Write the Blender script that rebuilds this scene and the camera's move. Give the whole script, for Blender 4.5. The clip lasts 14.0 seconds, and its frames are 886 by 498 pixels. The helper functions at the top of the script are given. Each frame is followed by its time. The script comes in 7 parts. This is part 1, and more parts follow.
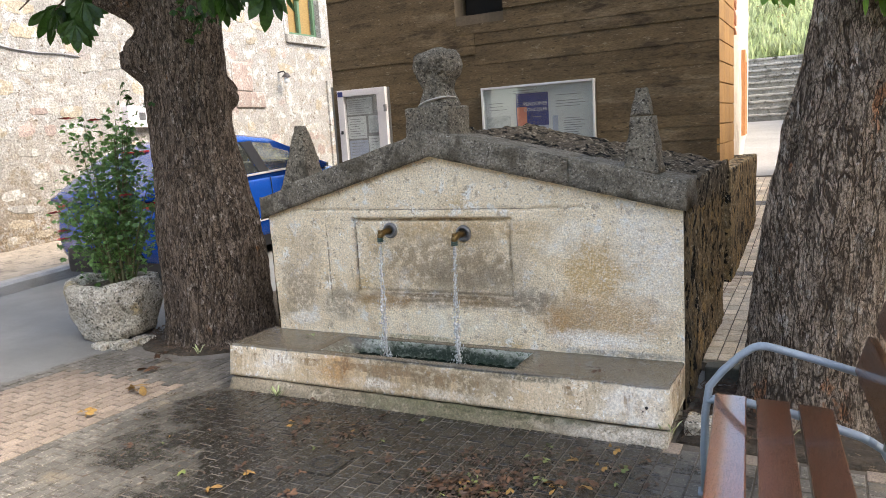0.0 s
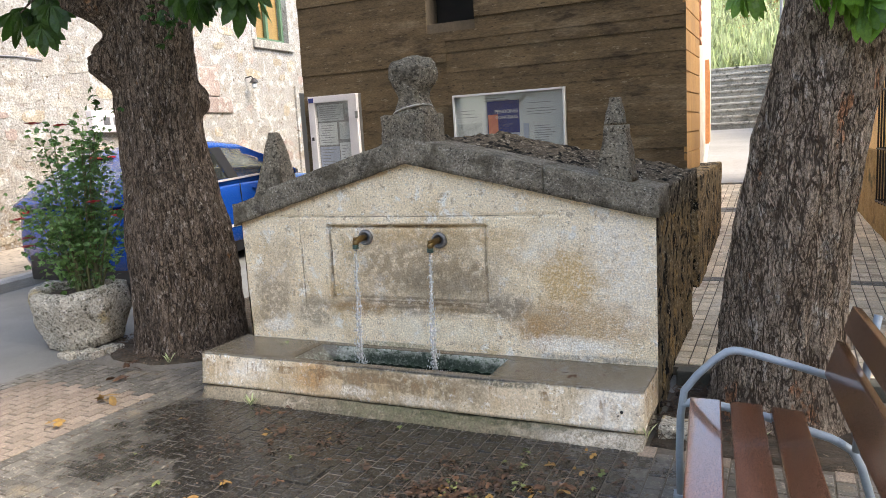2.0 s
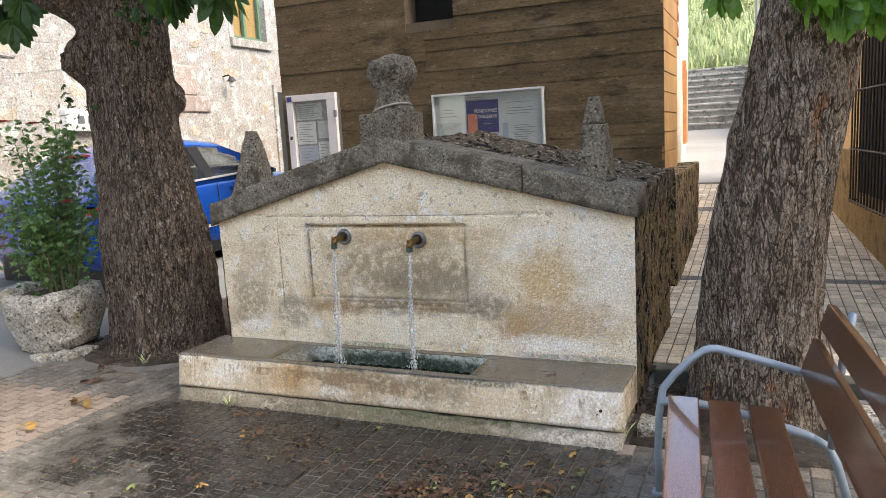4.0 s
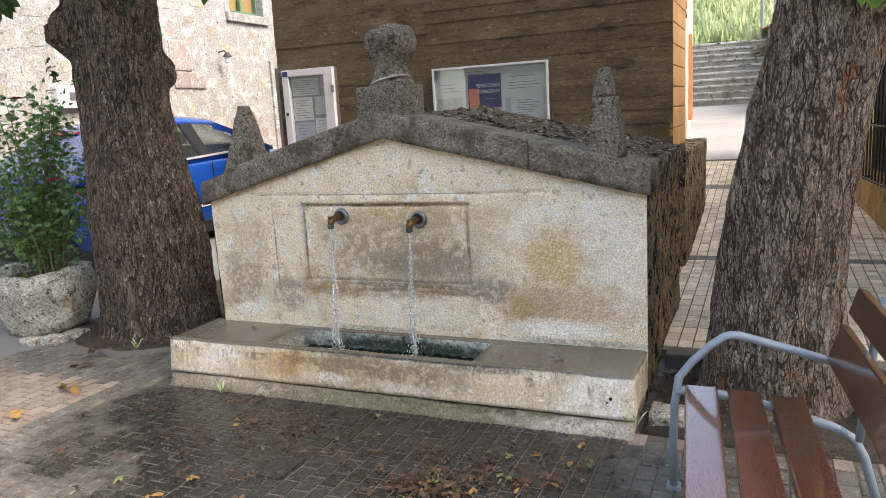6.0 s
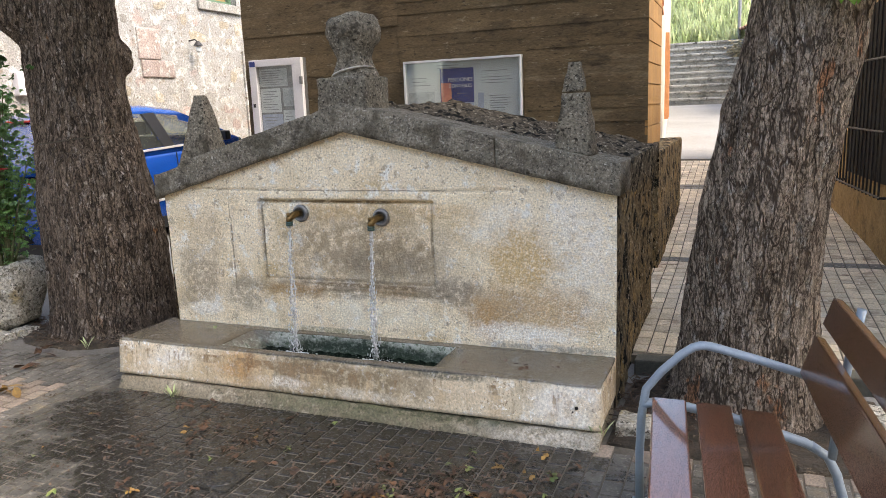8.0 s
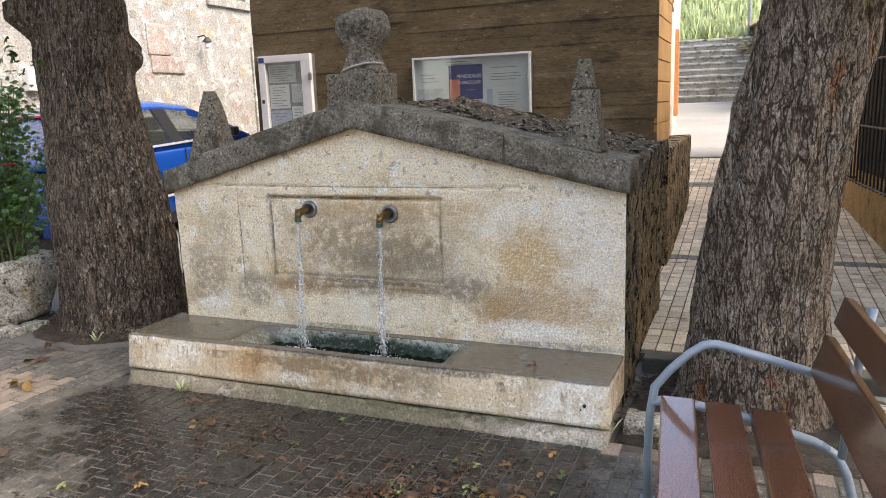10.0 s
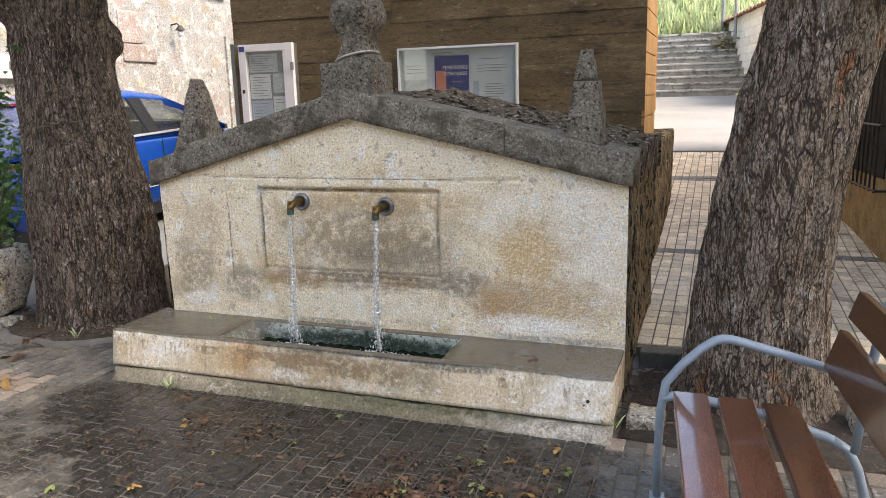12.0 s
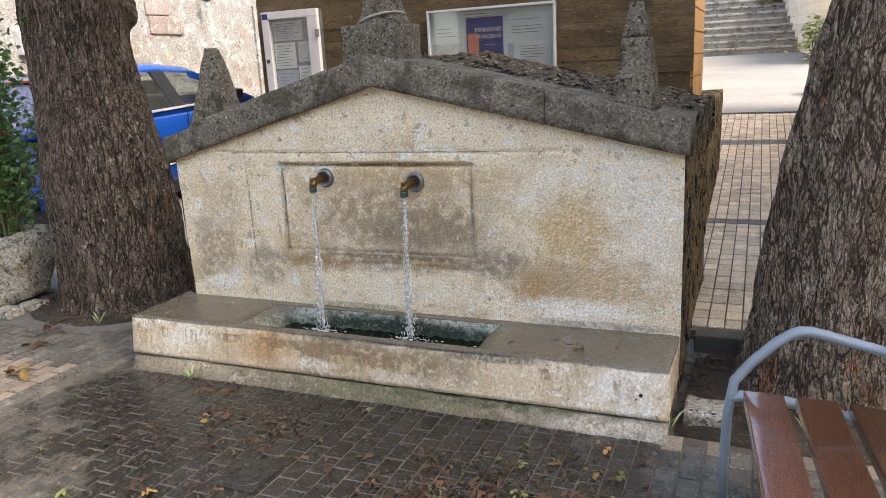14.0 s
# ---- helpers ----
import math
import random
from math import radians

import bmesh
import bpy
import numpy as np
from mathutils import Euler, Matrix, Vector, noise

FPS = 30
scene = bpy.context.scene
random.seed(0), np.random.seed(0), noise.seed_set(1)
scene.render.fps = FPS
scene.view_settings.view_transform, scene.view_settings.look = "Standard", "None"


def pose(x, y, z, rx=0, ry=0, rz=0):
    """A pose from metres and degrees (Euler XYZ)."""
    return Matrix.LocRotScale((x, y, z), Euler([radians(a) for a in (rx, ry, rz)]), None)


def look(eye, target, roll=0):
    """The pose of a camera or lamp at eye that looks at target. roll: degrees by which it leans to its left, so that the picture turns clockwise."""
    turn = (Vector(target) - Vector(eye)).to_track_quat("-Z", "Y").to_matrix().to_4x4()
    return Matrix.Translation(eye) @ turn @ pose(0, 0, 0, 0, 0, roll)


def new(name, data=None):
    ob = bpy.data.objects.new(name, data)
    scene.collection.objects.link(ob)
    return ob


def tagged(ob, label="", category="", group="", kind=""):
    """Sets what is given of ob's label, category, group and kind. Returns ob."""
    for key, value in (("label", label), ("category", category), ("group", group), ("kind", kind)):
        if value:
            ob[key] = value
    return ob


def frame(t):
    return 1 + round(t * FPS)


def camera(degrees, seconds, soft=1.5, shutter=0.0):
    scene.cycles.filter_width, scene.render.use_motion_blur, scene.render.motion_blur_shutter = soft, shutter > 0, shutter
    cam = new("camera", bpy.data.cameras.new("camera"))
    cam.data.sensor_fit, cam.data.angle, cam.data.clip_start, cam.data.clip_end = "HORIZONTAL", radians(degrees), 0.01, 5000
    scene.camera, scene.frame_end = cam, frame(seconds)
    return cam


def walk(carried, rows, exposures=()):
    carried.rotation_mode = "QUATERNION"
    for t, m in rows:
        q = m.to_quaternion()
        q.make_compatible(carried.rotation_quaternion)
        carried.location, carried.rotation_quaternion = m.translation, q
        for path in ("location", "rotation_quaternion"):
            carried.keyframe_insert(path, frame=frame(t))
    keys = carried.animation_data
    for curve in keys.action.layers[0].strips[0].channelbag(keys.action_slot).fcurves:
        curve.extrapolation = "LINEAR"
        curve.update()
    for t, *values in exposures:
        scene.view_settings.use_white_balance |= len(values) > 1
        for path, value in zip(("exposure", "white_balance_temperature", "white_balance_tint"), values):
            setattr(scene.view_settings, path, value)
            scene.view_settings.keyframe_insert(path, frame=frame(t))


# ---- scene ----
cam = camera(62.1, 14.0, 0.55)
PATH = [
    (0, (0.711, -4.145, 1.655), (-0.219, -2.402, 1.346), -3.6),
    (0.5, (0.682, -4.153, 1.656), (-0.224, -2.397, 1.351), -3.1),
    (1, (0.66, -4.176, 1.659), (-0.221, -2.407, 1.349), -3.0),
    (1.5, (0.668, -4.183, 1.654), (-0.191, -2.403, 1.345), -3.1),
    (2, (0.667, -4.186, 1.666), (-0.182, -2.4, 1.368), -3.3),
    (2.5, (0.667, -4.177, 1.663), (-0.166, -2.383, 1.369), -3.8),
    (2.7, (0.672, -4.174, 1.662), (-0.146, -2.372, 1.37), -3.8),
    (5, (0.623, -4.171, 1.659), (-0.168, -2.362, 1.34), -3.0),
    (5.5, (0.572, -4.145, 1.643), (-0.208, -2.338, 1.288), -3.1),
    (6, (0.572, -3.987, 1.639), (-0.226, -2.189, 1.28), -3.3),
    (6.5, (0.569, -3.838, 1.644), (-0.246, -2.047, 1.286), -3.3),
    (7, (0.571, -3.798, 1.64), (-0.193, -1.987, 1.268), -2.6),
    (7.2, (0.578, -3.793, 1.629), (-0.164, -1.974, 1.252), -2.3),
    (9.5, (0.571, -3.782, 1.633), (-0.177, -1.965, 1.259), -2.1),
    (10, (0.57, -3.786, 1.63), (-0.19, -1.976, 1.247), -2.1),
    (10.5, (0.569, -3.777, 1.624), (-0.186, -1.969, 1.224), -1.8),
    (11, (0.561, -3.78, 1.628), (-0.186, -1.969, 1.222), -1.7),
    (11.5, (0.526, -3.781, 1.631), (-0.199, -1.963, 1.221), -1.5),
    (12, (0.403, -3.771, 1.622), (-0.282, -1.936, 1.218), -1.6),
    (12.5, (0.24, -3.749, 1.634), (-0.401, -1.903, 1.21), -2.5),
    (13, (0.201, -3.688, 1.633), (-0.438, -1.846, 1.19), -3.2),
    (13.5, (0.276, -3.54, 1.614), (-0.431, -1.726, 1.157), -3.2),
    (14, (0.288, -3.458, 1.607), (-0.482, -1.677, 1.123), -3.1),
]
# ---- tuning ----
SKY, SUN, SUN_AZ, CROWN = 0.20, 1.7, -8, 850
EXPO = [(0, 1.86, 7150, 11.5), (14, 1.86, 7250, 13)]
walk(cam, [(t, look(eye, target, roll)) for t, eye, target, roll in PATH], EXPO)

# ---- sky, sun ----
world = bpy.data.worlds.new("sky")
scene.world = world
world.use_nodes = True
_bg = world.node_tree.nodes["Background"]
_sky = world.node_tree.nodes.new("ShaderNodeTexSky")
_sky.sky_type, _sky.sun_disc = "NISHITA", False
_sky.sun_elevation, _sky.sun_rotation = radians(52), radians(90 - SUN_AZ)
_sky.air_density, _sky.dust_density, _sky.ozone_density = 1.0, 2.0, 1.0
world.node_tree.links.new(_sky.outputs[0], _bg.inputs[0])
_bg.inputs[1].default_value = SKY
sun_data = bpy.data.lights.new("sun", "SUN")
sun_data.energy, sun_data.angle, sun_data.color = SUN, radians(26), (1.0, 0.96, 0.9)
sun = new("sun", sun_data)
SUN_EL = radians(52)
sun.matrix_world = look((0, 0, 0), (-math.cos(radians(SUN_AZ)) * math.cos(SUN_EL), -math.sin(radians(SUN_AZ)) * math.cos(SUN_EL), -math.sin(SUN_EL)))


# ---- material helper ----
def mat(name, a, b, scale=6.0, rough=0.85, bump=0.3, fine=70.0, stretch=(1, 1, 1), metal=0.0, spots=(), stains=(),
        wet=None, vary=0.0, island=0.0, coat=0.0, depth=0.01, grain=0.25, alpha_leaf=0.0, cracks=None, cells=None, streaks=(), plates=None, spec=0.5, film=(0.09, 0.42)):
    """Two colours by a broad noise, darkened and lightened by a fine grain; spots: (colour, scale, from, to);
    stains: (colour, centre, radii, strength, scale); wet: stain rows that darken and gloss the surface."""
    m = bpy.data.materials.new(name)
    m.use_nodes = True
    t = m.node_tree
    n, l = t.nodes, t.links
    p = n["Principled BSDF"]
    geo = n.new("ShaderNodeNewGeometry")
    mp = n.new("ShaderNodeMapping")
    mp.inputs["Scale"].default_value = stretch
    info = n.new("ShaderNodeObjectInfo")
    l.new(geo.outputs["Position"], mp.inputs["Vector"])
    pos = mp.outputs[0]

    def noise_node(sc, detail=9.0, vec=None, r=0.66):
        k = n.new("ShaderNodeTexNoise")
        k.inputs["Scale"].default_value, k.inputs["Detail"].default_value, k.inputs["Roughness"].default_value = sc, detail, r
        l.new(vec or pos, k.inputs["Vector"])
        return k.outputs["Fac"]

    def ramp(fac, lo, hi, v0=0.0, v1=1.0):
        k = n.new("ShaderNodeMapRange")
        k.inputs[1].default_value, k.inputs[2].default_value, k.inputs[3].default_value, k.inputs[4].default_value = lo, hi, v0, v1
        l.new(fac, k.inputs[0])
        return k.outputs[0]

    def math_node(op, x, y):
        k = n.new("ShaderNodeMath")
        k.operation = op
        for i, v in enumerate((x, y)):
            if isinstance(v, (int, float)):
                k.inputs[i].default_value = v
            else:
                l.new(v, k.inputs[i])
        return k.outputs[0]

    def mix(fac, c1, c2, blend="MIX"):
        k = n.new("ShaderNodeMix")
        k.data_type, k.blend_type = "RGBA", blend
        for s, v in ((k.inputs[0], fac), (k.inputs[6], c1), (k.inputs[7], c2)):
            if isinstance(v, (int, float)):
                s.default_value = v
            elif isinstance(v, tuple):
                s.default_value = (*v, 1)
            else:
                l.new(v, s)
        return k.outputs[2]

    def blob(centre, radii, sc, whole=False):
        k = n.new("ShaderNodeVectorMath")
        k.operation = "SUBTRACT"
        l.new(geo.outputs["Position"], k.inputs[0])
        k.inputs[1].default_value = centre
        d = n.new("ShaderNodeVectorMath")
        d.operation = "DIVIDE"
        l.new(k.outputs[0], d.inputs[0])
        d.inputs[1].default_value = radii
        e = n.new("ShaderNodeVectorMath")
        e.operation = "LENGTH"
        l.new(d.outputs[0], e.inputs[0])
        wob = math_node("ADD", e.outputs["Value"], ramp(noise_node(sc, 5, geo.outputs["Position"]), 0.25, 0.75, -0.45, 0.45))
        if whole:
            return ramp(wob, 0.75, 1.1, 1.0, 0.0)
        broken = ramp(noise_node(sc * 4, 9, geo.outputs["Position"], 0.72), 0.42, 0.53, 0.25, 1.0)
        return math_node("MULTIPLY", ramp(wob, 0.55, 1.1, 1.0, 0.0), broken)

    colour = mix(ramp(noise_node(scale), 0.36, 0.64), a, b)
    if cells:
        # stones of differing colour, flush with their joints: (scale, stretch, colours, share)
        sc, st, tints, share = cells
        vm = n.new("ShaderNodeMapping")
        vm.inputs["Scale"].default_value = st
        l.new(geo.outputs["Position"], vm.inputs["Vector"])
        wv = n.new("ShaderNodeTexNoise")
        wv.inputs["Scale"].default_value = 2.5
        l.new(vm.outputs[0], wv.inputs["Vector"])
        am = n.new("ShaderNodeVectorMath")
        am.operation = "MULTIPLY_ADD"
        l.new(wv.outputs["Color"], am.inputs[0])
        am.inputs[1].default_value = (0.25, 0.25, 0.25)
        l.new(vm.outputs[0], am.inputs[2])
        vo = n.new("ShaderNodeTexVoronoi")
        vo.inputs["Scale"].default_value = sc
        l.new(am.outputs[0], vo.inputs["Vector"])
        sep = n.new("ShaderNodeSeparateColor")
        l.new(vo.outputs["Color"], sep.inputs[0])
        inside = ramp(vo.outputs["Distance"], 0.34, 0.50, 1.0, 0.0)
        pick = None
        for i, tint in enumerate(tints):
            f = ramp(sep.outputs[0], i / len(tints) - 0.001, i / len(tints))
            pick = tint if pick is None else mix(f, pick, tint)
        colour = mix(math_node("MULTIPLY", math_node("MULTIPLY", inside, ramp(sep.outputs[1], 1 - share, 1 - share + 0.02)), 0.9), colour, pick)
    for c, sc, lo, hi in spots:
        colour = mix(ramp(noise_node(sc, 4), lo, hi), colour, c)
    for c, centre, radii, strength, sc in stains:
        f = math_node("MULTIPLY", blob(centre, radii, sc), strength)
        colour = mix(f, colour, c)
    for c, sc, lo, hi, z0, z1 in streaks:
        # drips that run down a face between two heights
        sm = n.new("ShaderNodeMapping")
        sm.inputs["Scale"].default_value = (1, 1, 0.10)
        l.new(geo.outputs["Position"], sm.inputs["Vector"])
        sz = n.new("ShaderNodeSeparateXYZ")
        l.new(geo.outputs["Position"], sz.inputs[0])
        f = math_node("MULTIPLY", ramp(noise_node(sc, 5, sm.outputs[0]), lo, hi), math_node("MULTIPLY", ramp(sz.outputs["Z"], z0, z1), ramp(sz.outputs["Z"], max(z0, z1) + 0.004, max(z0, z1) - 0.002)))
        colour = mix(math_node("MULTIPLY", f, ramp(noise_node(sc * 2.2, 5), 0.38, 0.55)), colour, c)
    g = noise_node(fine, 5, None, 0.7)
    colour = mix(1.0, colour, mix(ramp(g, 0.37, 0.63), (1 - grain,) * 3, (1 + grain * 0.6,) * 3), "MULTIPLY")
    if vary:
        v = ramp(info.outputs["Random"], 0, 1, 1 - vary, 1 + vary)
        colour = mix(1.0, colour, mix(v, (0, 0, 0), (1, 1, 1)), "MULTIPLY") if vary < 0 else mix_value(n, l, colour, v)
    if island:
        colour = mix_value(n, l, colour, ramp(geo.outputs["Random Per Island"], 0, 1, 1 - island, 1 + island))
    crack_h = None
    if cracks:
        # furrows between plates: (scale, stretch, colour, width)
        sc, st, dark, wd = cracks
        vm = n.new("ShaderNodeMapping")
        vm.inputs["Scale"].default_value = st
        l.new(geo.outputs["Position"], vm.inputs["Vector"])
        for k, wide in ((1.0, wd), (2.4, wd * 0.8)):
            e = math_node("ABSOLUTE", math_node("SUBTRACT", noise_node(sc * k, 4, vm.outputs[0], 0.5), 0.5), 0.0)
            e = ramp(e, 0.0, wide)
            crack_h = e if crack_h is None else math_node("MULTIPLY", crack_h, ramp(e, 0, 1, 0.35, 1.0))
        colour = mix(math_node("MULTIPLY", math_node("SUBTRACT", 1.0, crack_h), 0.85), colour, dark)
    if plates:
        # bark plates split by thin dark furrows: (scale, stretch, colour, width)
        sc, st, dark, wd = plates
        vm = n.new("ShaderNodeMapping")
        vm.inputs["Scale"].default_value = st
        l.new(geo.outputs["Position"], vm.inputs["Vector"])
        wv = n.new("ShaderNodeTexNoise")
        wv.inputs["Scale"].default_value, wv.inputs["Detail"].default_value = sc * 0.6, 4
        l.new(vm.outputs[0], wv.inputs["Vector"])
        am = n.new("ShaderNodeVectorMath")
        am.operation = "MULTIPLY_ADD"
        l.new(wv.outputs["Color"], am.inputs[0])
        am.inputs[1].default_value = (3.6 / sc,) * 3
        l.new(vm.outputs[0], am.inputs[2])
        for k, wide, keep in ((1.0, wd, 0.0), (2.3, wd * 1.1, 0.45)):
            vo = n.new("ShaderNodeTexVoronoi")
            vo.feature = "DISTANCE_TO_EDGE"
            vo.inputs["Scale"].default_value = sc * k
            l.new(am.outputs[0], vo.inputs["Vector"])
            e = ramp(vo.outputs["Distance"], 0.0, wide, keep, 1.0)
            crack_h = e if crack_h is None else math_node("MULTIPLY", crack_h, e)
        colour = mix(math_node("MULTIPLY", math_node("SUBTRACT", 1.0, crack_h), 0.9), colour, dark)
        vo = n.new("ShaderNodeTexVoronoi")
        vo.inputs["Scale"].default_value = sc
        l.new(am.outputs[0], vo.inputs["Vector"])
        sep = n.new("ShaderNodeSeparateColor")
        l.new(vo.outputs["Color"], sep.inputs[0])
        colour = mix_value(n, l, colour, ramp(sep.outputs[0], 0, 1, 0.86, 1.14))
    rsock = ramp(g, 0.3, 0.7, max(rough - 0.1, 0.03), min(rough + 0.08, 1))
    if wet:
        f = None
        for centre, radii, strength, sc in wet:
            w = math_node("MULTIPLY", blob(centre, radii, sc, True), strength)
            f = w if f is None else math_node("MAXIMUM", f, w)
        colour = mix(f, colour, mix_value(n, l, colour, 0.20))
        k = n.new("ShaderNodeMix")
        l.new(f, k.inputs[0])
        l.new(rsock, k.inputs[2])
        l.new(ramp(noise_node(38, 5), 0.40, 0.60, *film), k.inputs[3])
        rsock = k.outputs[0]
    l.new(colour, p.inputs["Base Color"])
    l.new(rsock, p.inputs["Roughness"])
    p.inputs["Metallic"].default_value = metal
    p.inputs["Specular IOR Level"].default_value = spec
    if coat:
        p.inputs["Coat Weight"].default_value, p.inputs["Coat Roughness"].default_value = coat, 0.08
    if bump:
        b1 = n.new("ShaderNodeBump")
        b1.inputs["Strength"].default_value, b1.inputs["Distance"].default_value = bump, depth
        h = math_node("ADD", noise_node(scale * 2.5, 5), math_node("MULTIPLY", g, 0.6))
        if crack_h is not None:
            h = math_node("ADD", h, math_node("MULTIPLY", crack_h, 1.2))
        l.new(h, b1.inputs["Height"])
        l.new(b1.outputs[0], p.inputs["Normal"])
    if alpha_leaf:
        tr = n.new("ShaderNodeBsdfTranslucent")
        l.new(mix_value(n, l, colour, 1.4), tr.inputs[0])
        ms = n.new("ShaderNodeMixShader")
        ms.inputs[0].default_value = alpha_leaf
        l.new(p.outputs[0], ms.inputs[1])
        l.new(tr.outputs[0], ms.inputs[2])
        l.new(ms.outputs[0], n["Material Output"].inputs[0])
    return m


def mix_value(n, l, colour, v):
    k = n.new("ShaderNodeVectorMath")
    k.operation = "SCALE"
    l.new(colour, k.inputs[0])
    if isinstance(v, (int, float)):
        k.inputs["Scale"].default_value = v
    else:
        l.new(v, k.inputs["Scale"])
    return k.outputs[0]


def glass_mat(name, tint, rough=0.02, alpha=0.25):
    m = bpy.data.materials.new(name)
    m.use_nodes = True
    n, l = m.node_tree.nodes, m.node_tree.links
    p = n["Principled BSDF"]
    p.inputs["Base Color"].default_value = (*tint, 1)
    p.inputs["Roughness"].default_value = rough
    p.inputs["IOR"].default_value = 1.5
    tr = n.new("ShaderNodeBsdfTransparent")
    tr.inputs[0].default_value = (*[0.5 + 0.5 * c for c in tint], 1)
    ms = n.new("ShaderNodeMixShader")
    ms.inputs[0].default_value = alpha
    l.new(tr.outputs[0], ms.inputs[1])
    l.new(p.outputs[0], ms.inputs[2])
    # a clear sheet mirrors by its angle on top of what shows through
    gl = n.new("ShaderNodeBsdfGlossy")
    gl.inputs["Roughness"].default_value = rough
    lw = n.new("ShaderNodeLayerWeight")
    pw = n.new("ShaderNodeMath")
    pw.operation = "POWER"
    l.new(lw.outputs["Facing"], pw.inputs[0])
    pw.inputs[1].default_value = 3.5
    fr = n.new("ShaderNodeMath")
    fr.operation = "MULTIPLY_ADD"
    l.new(pw.outputs[0], fr.inputs[0])
    fr.inputs[1].default_value, fr.inputs[2].default_value = 0.8, 0.05
    top = n.new("ShaderNodeMixShader")
    l.new(fr.outputs[0], top.inputs[0])
    l.new(ms.outputs[0], top.inputs[1])
    l.new(gl.outputs[0], top.inputs[2])
    l.new(top.outputs[0], n["Material Output"].inputs[0])
    return m


# ---- mesh helpers ----
def finish(name, bm, material, smooth=False):
    bmesh.ops.recalc_face_normals(bm, faces=bm.faces)
    me = bpy.data.meshes.new(name)
    bm.to_mesh(me)
    bm.free()
    if smooth:
        for f in me.polygons:
            f.use_smooth = True
    for k in (material if isinstance(material, (list, tuple)) else [material]):
        me.materials.append(k)
    return me


def part(name, bm, material, parent=None, label="", smooth=False):
    """One mesh object, in world coordinates, under a thing or a part."""
    ob = new(name, finish(name, bm, material, smooth))
    if parent is not None:
        ob.parent = parent
        ob.matrix_parent_inverse = base_matrix(parent).inverted()
    return tagged(ob, label)


def base_matrix(ob):
    m = ob.matrix_basis.copy()
    while ob.parent:
        m = ob.parent.matrix_basis @ ob.matrix_parent_inverse @ m
        ob = ob.parent
    return m


def thing(name, x, y, z, label, category, group="", kind=""):
    ob = new(name)
    ob.location = (x, y, z)
    ob.empty_display_size = 0.1
    return tagged(ob, label, category, group, kind)


def box(bm, x0, x1, y0, y1, z0, z1, bevel=0.0, m=None):
    vs = [bm.verts.new(Vector((x, y, z))) for x in (x0, x1) for y in (y0, y1) for z in (z0, z1)]
    fs = [bm.faces.new([vs[i] for i in q]) for q in ((0, 1, 3, 2), (4, 6, 7, 5), (0, 4, 5, 1), (2, 3, 7, 6), (0, 2, 6, 4), (1, 5, 7, 3))]
    if bevel:
        es = list({e for f in fs for e in f.edges})
        out = bmesh.ops.bevel(bm, geom=es, offset=bevel, segments=2, profile=0.6, affect="EDGES")
        vs = list({v for f in out["faces"] for v in f.verts} | {v for v in vs if v.is_valid})
    if m is not None:
        for v in vs:
            v.co = m @ v.co
    return vs


def prism(bm, outline, y0, y1, axis="y"):
    """A closed outline in two axes drawn out along the third."""
    def at(u, w, d):
        return (u, d, w) if axis == "y" else (d, u, w) if axis == "x" else (u, w, d)
    a = [bm.verts.new(at(u, w, y0)) for u, w in outline]
    b = [bm.verts.new(at(u, w, y1)) for u, w in outline]
    bm.faces.new(a)
    bm.faces.new(list(reversed(b)))
    for i in range(len(a)):
        j = (i + 1) % len(a)
        bm.faces.new((a[i], b[i], b[j], a[j]))
    return a + b


def rings(bm, sections, close=True, caps=True):
    """Skin over rows of points of equal count."""
    rows = [[bm.verts.new(Vector(q)) for q in s] for s in sections]
    for r, s in zip(rows, rows[1:]):
        k = len(r)
        for i in range(k if close else k - 1):
            j = (i + 1) % k
            bm.faces.new((r[i], r[j], s[j], s[i]))
    if caps and close:
        bm.faces.new(list(reversed(rows[0])))
        bm.faces.new(rows[-1])
    return rows


def tube(bm, path, radius, sides=8, flat=1.0, up=(0, 0, 1)):
    path = [Vector(q) for q in path]
    secs = []
    for i, q in enumerate(path):
        d = (path[min(i + 1, len(path) - 1)] - path[max(i - 1, 0)]).normalized()
        s = d.cross(Vector(up))
        s = s.normalized() if s.length > 1e-4 else Vector((1, 0, 0))
        u = s.cross(d)
        r = radius[i] if isinstance(radius, (list, tuple)) else radius
        secs.append([q + s * (r * math.cos(a)) + u * (r * flat * math.sin(a)) for a in [2 * math.pi * k / sides for k in range(sides)]])
    return rings(bm, secs)


def lathe(bm, x, y, profile, sides=24, axis="z"):
    secs = []
    for r, h in profile:
        row = []
        for k in range(sides):
            a = 2 * math.pi * k / sides
            c, s = r * math.cos(a), r * math.sin(a)
            row.append((x + c, y + s, h) if axis == "z" else (x + c, h, y + s) if axis == "y" else (h, x + c, y + s))
        secs.append(row)
    return rings(bm, secs)


def split_long(bm, size, rounds=6):
    for _ in range(rounds):
        es = [e for e in bm.edges if e.calc_length() > size]
        if not es:
            break
        bmesh.ops.subdivide_edges(bm, edges=es, cuts=1, use_grid_fill=True)


def roughen(bm, amp, scale, seed=0.0, pits=0.0):
    bmesh.ops.recalc_face_normals(bm, faces=bm.faces)
    bm.normal_update()
    for v in bm.verts:
        q = v.co * scale + Vector((seed, seed * 0.7, -seed))
        d = noise.fractal(q, 0.9, 2.1, 4) * amp
        if pits:
            c = noise.noise(v.co * scale * 3.1 + Vector((seed, 3, 1)))
            d -= max(0.0, c - 0.15) * pits
        v.co += v.normal * d


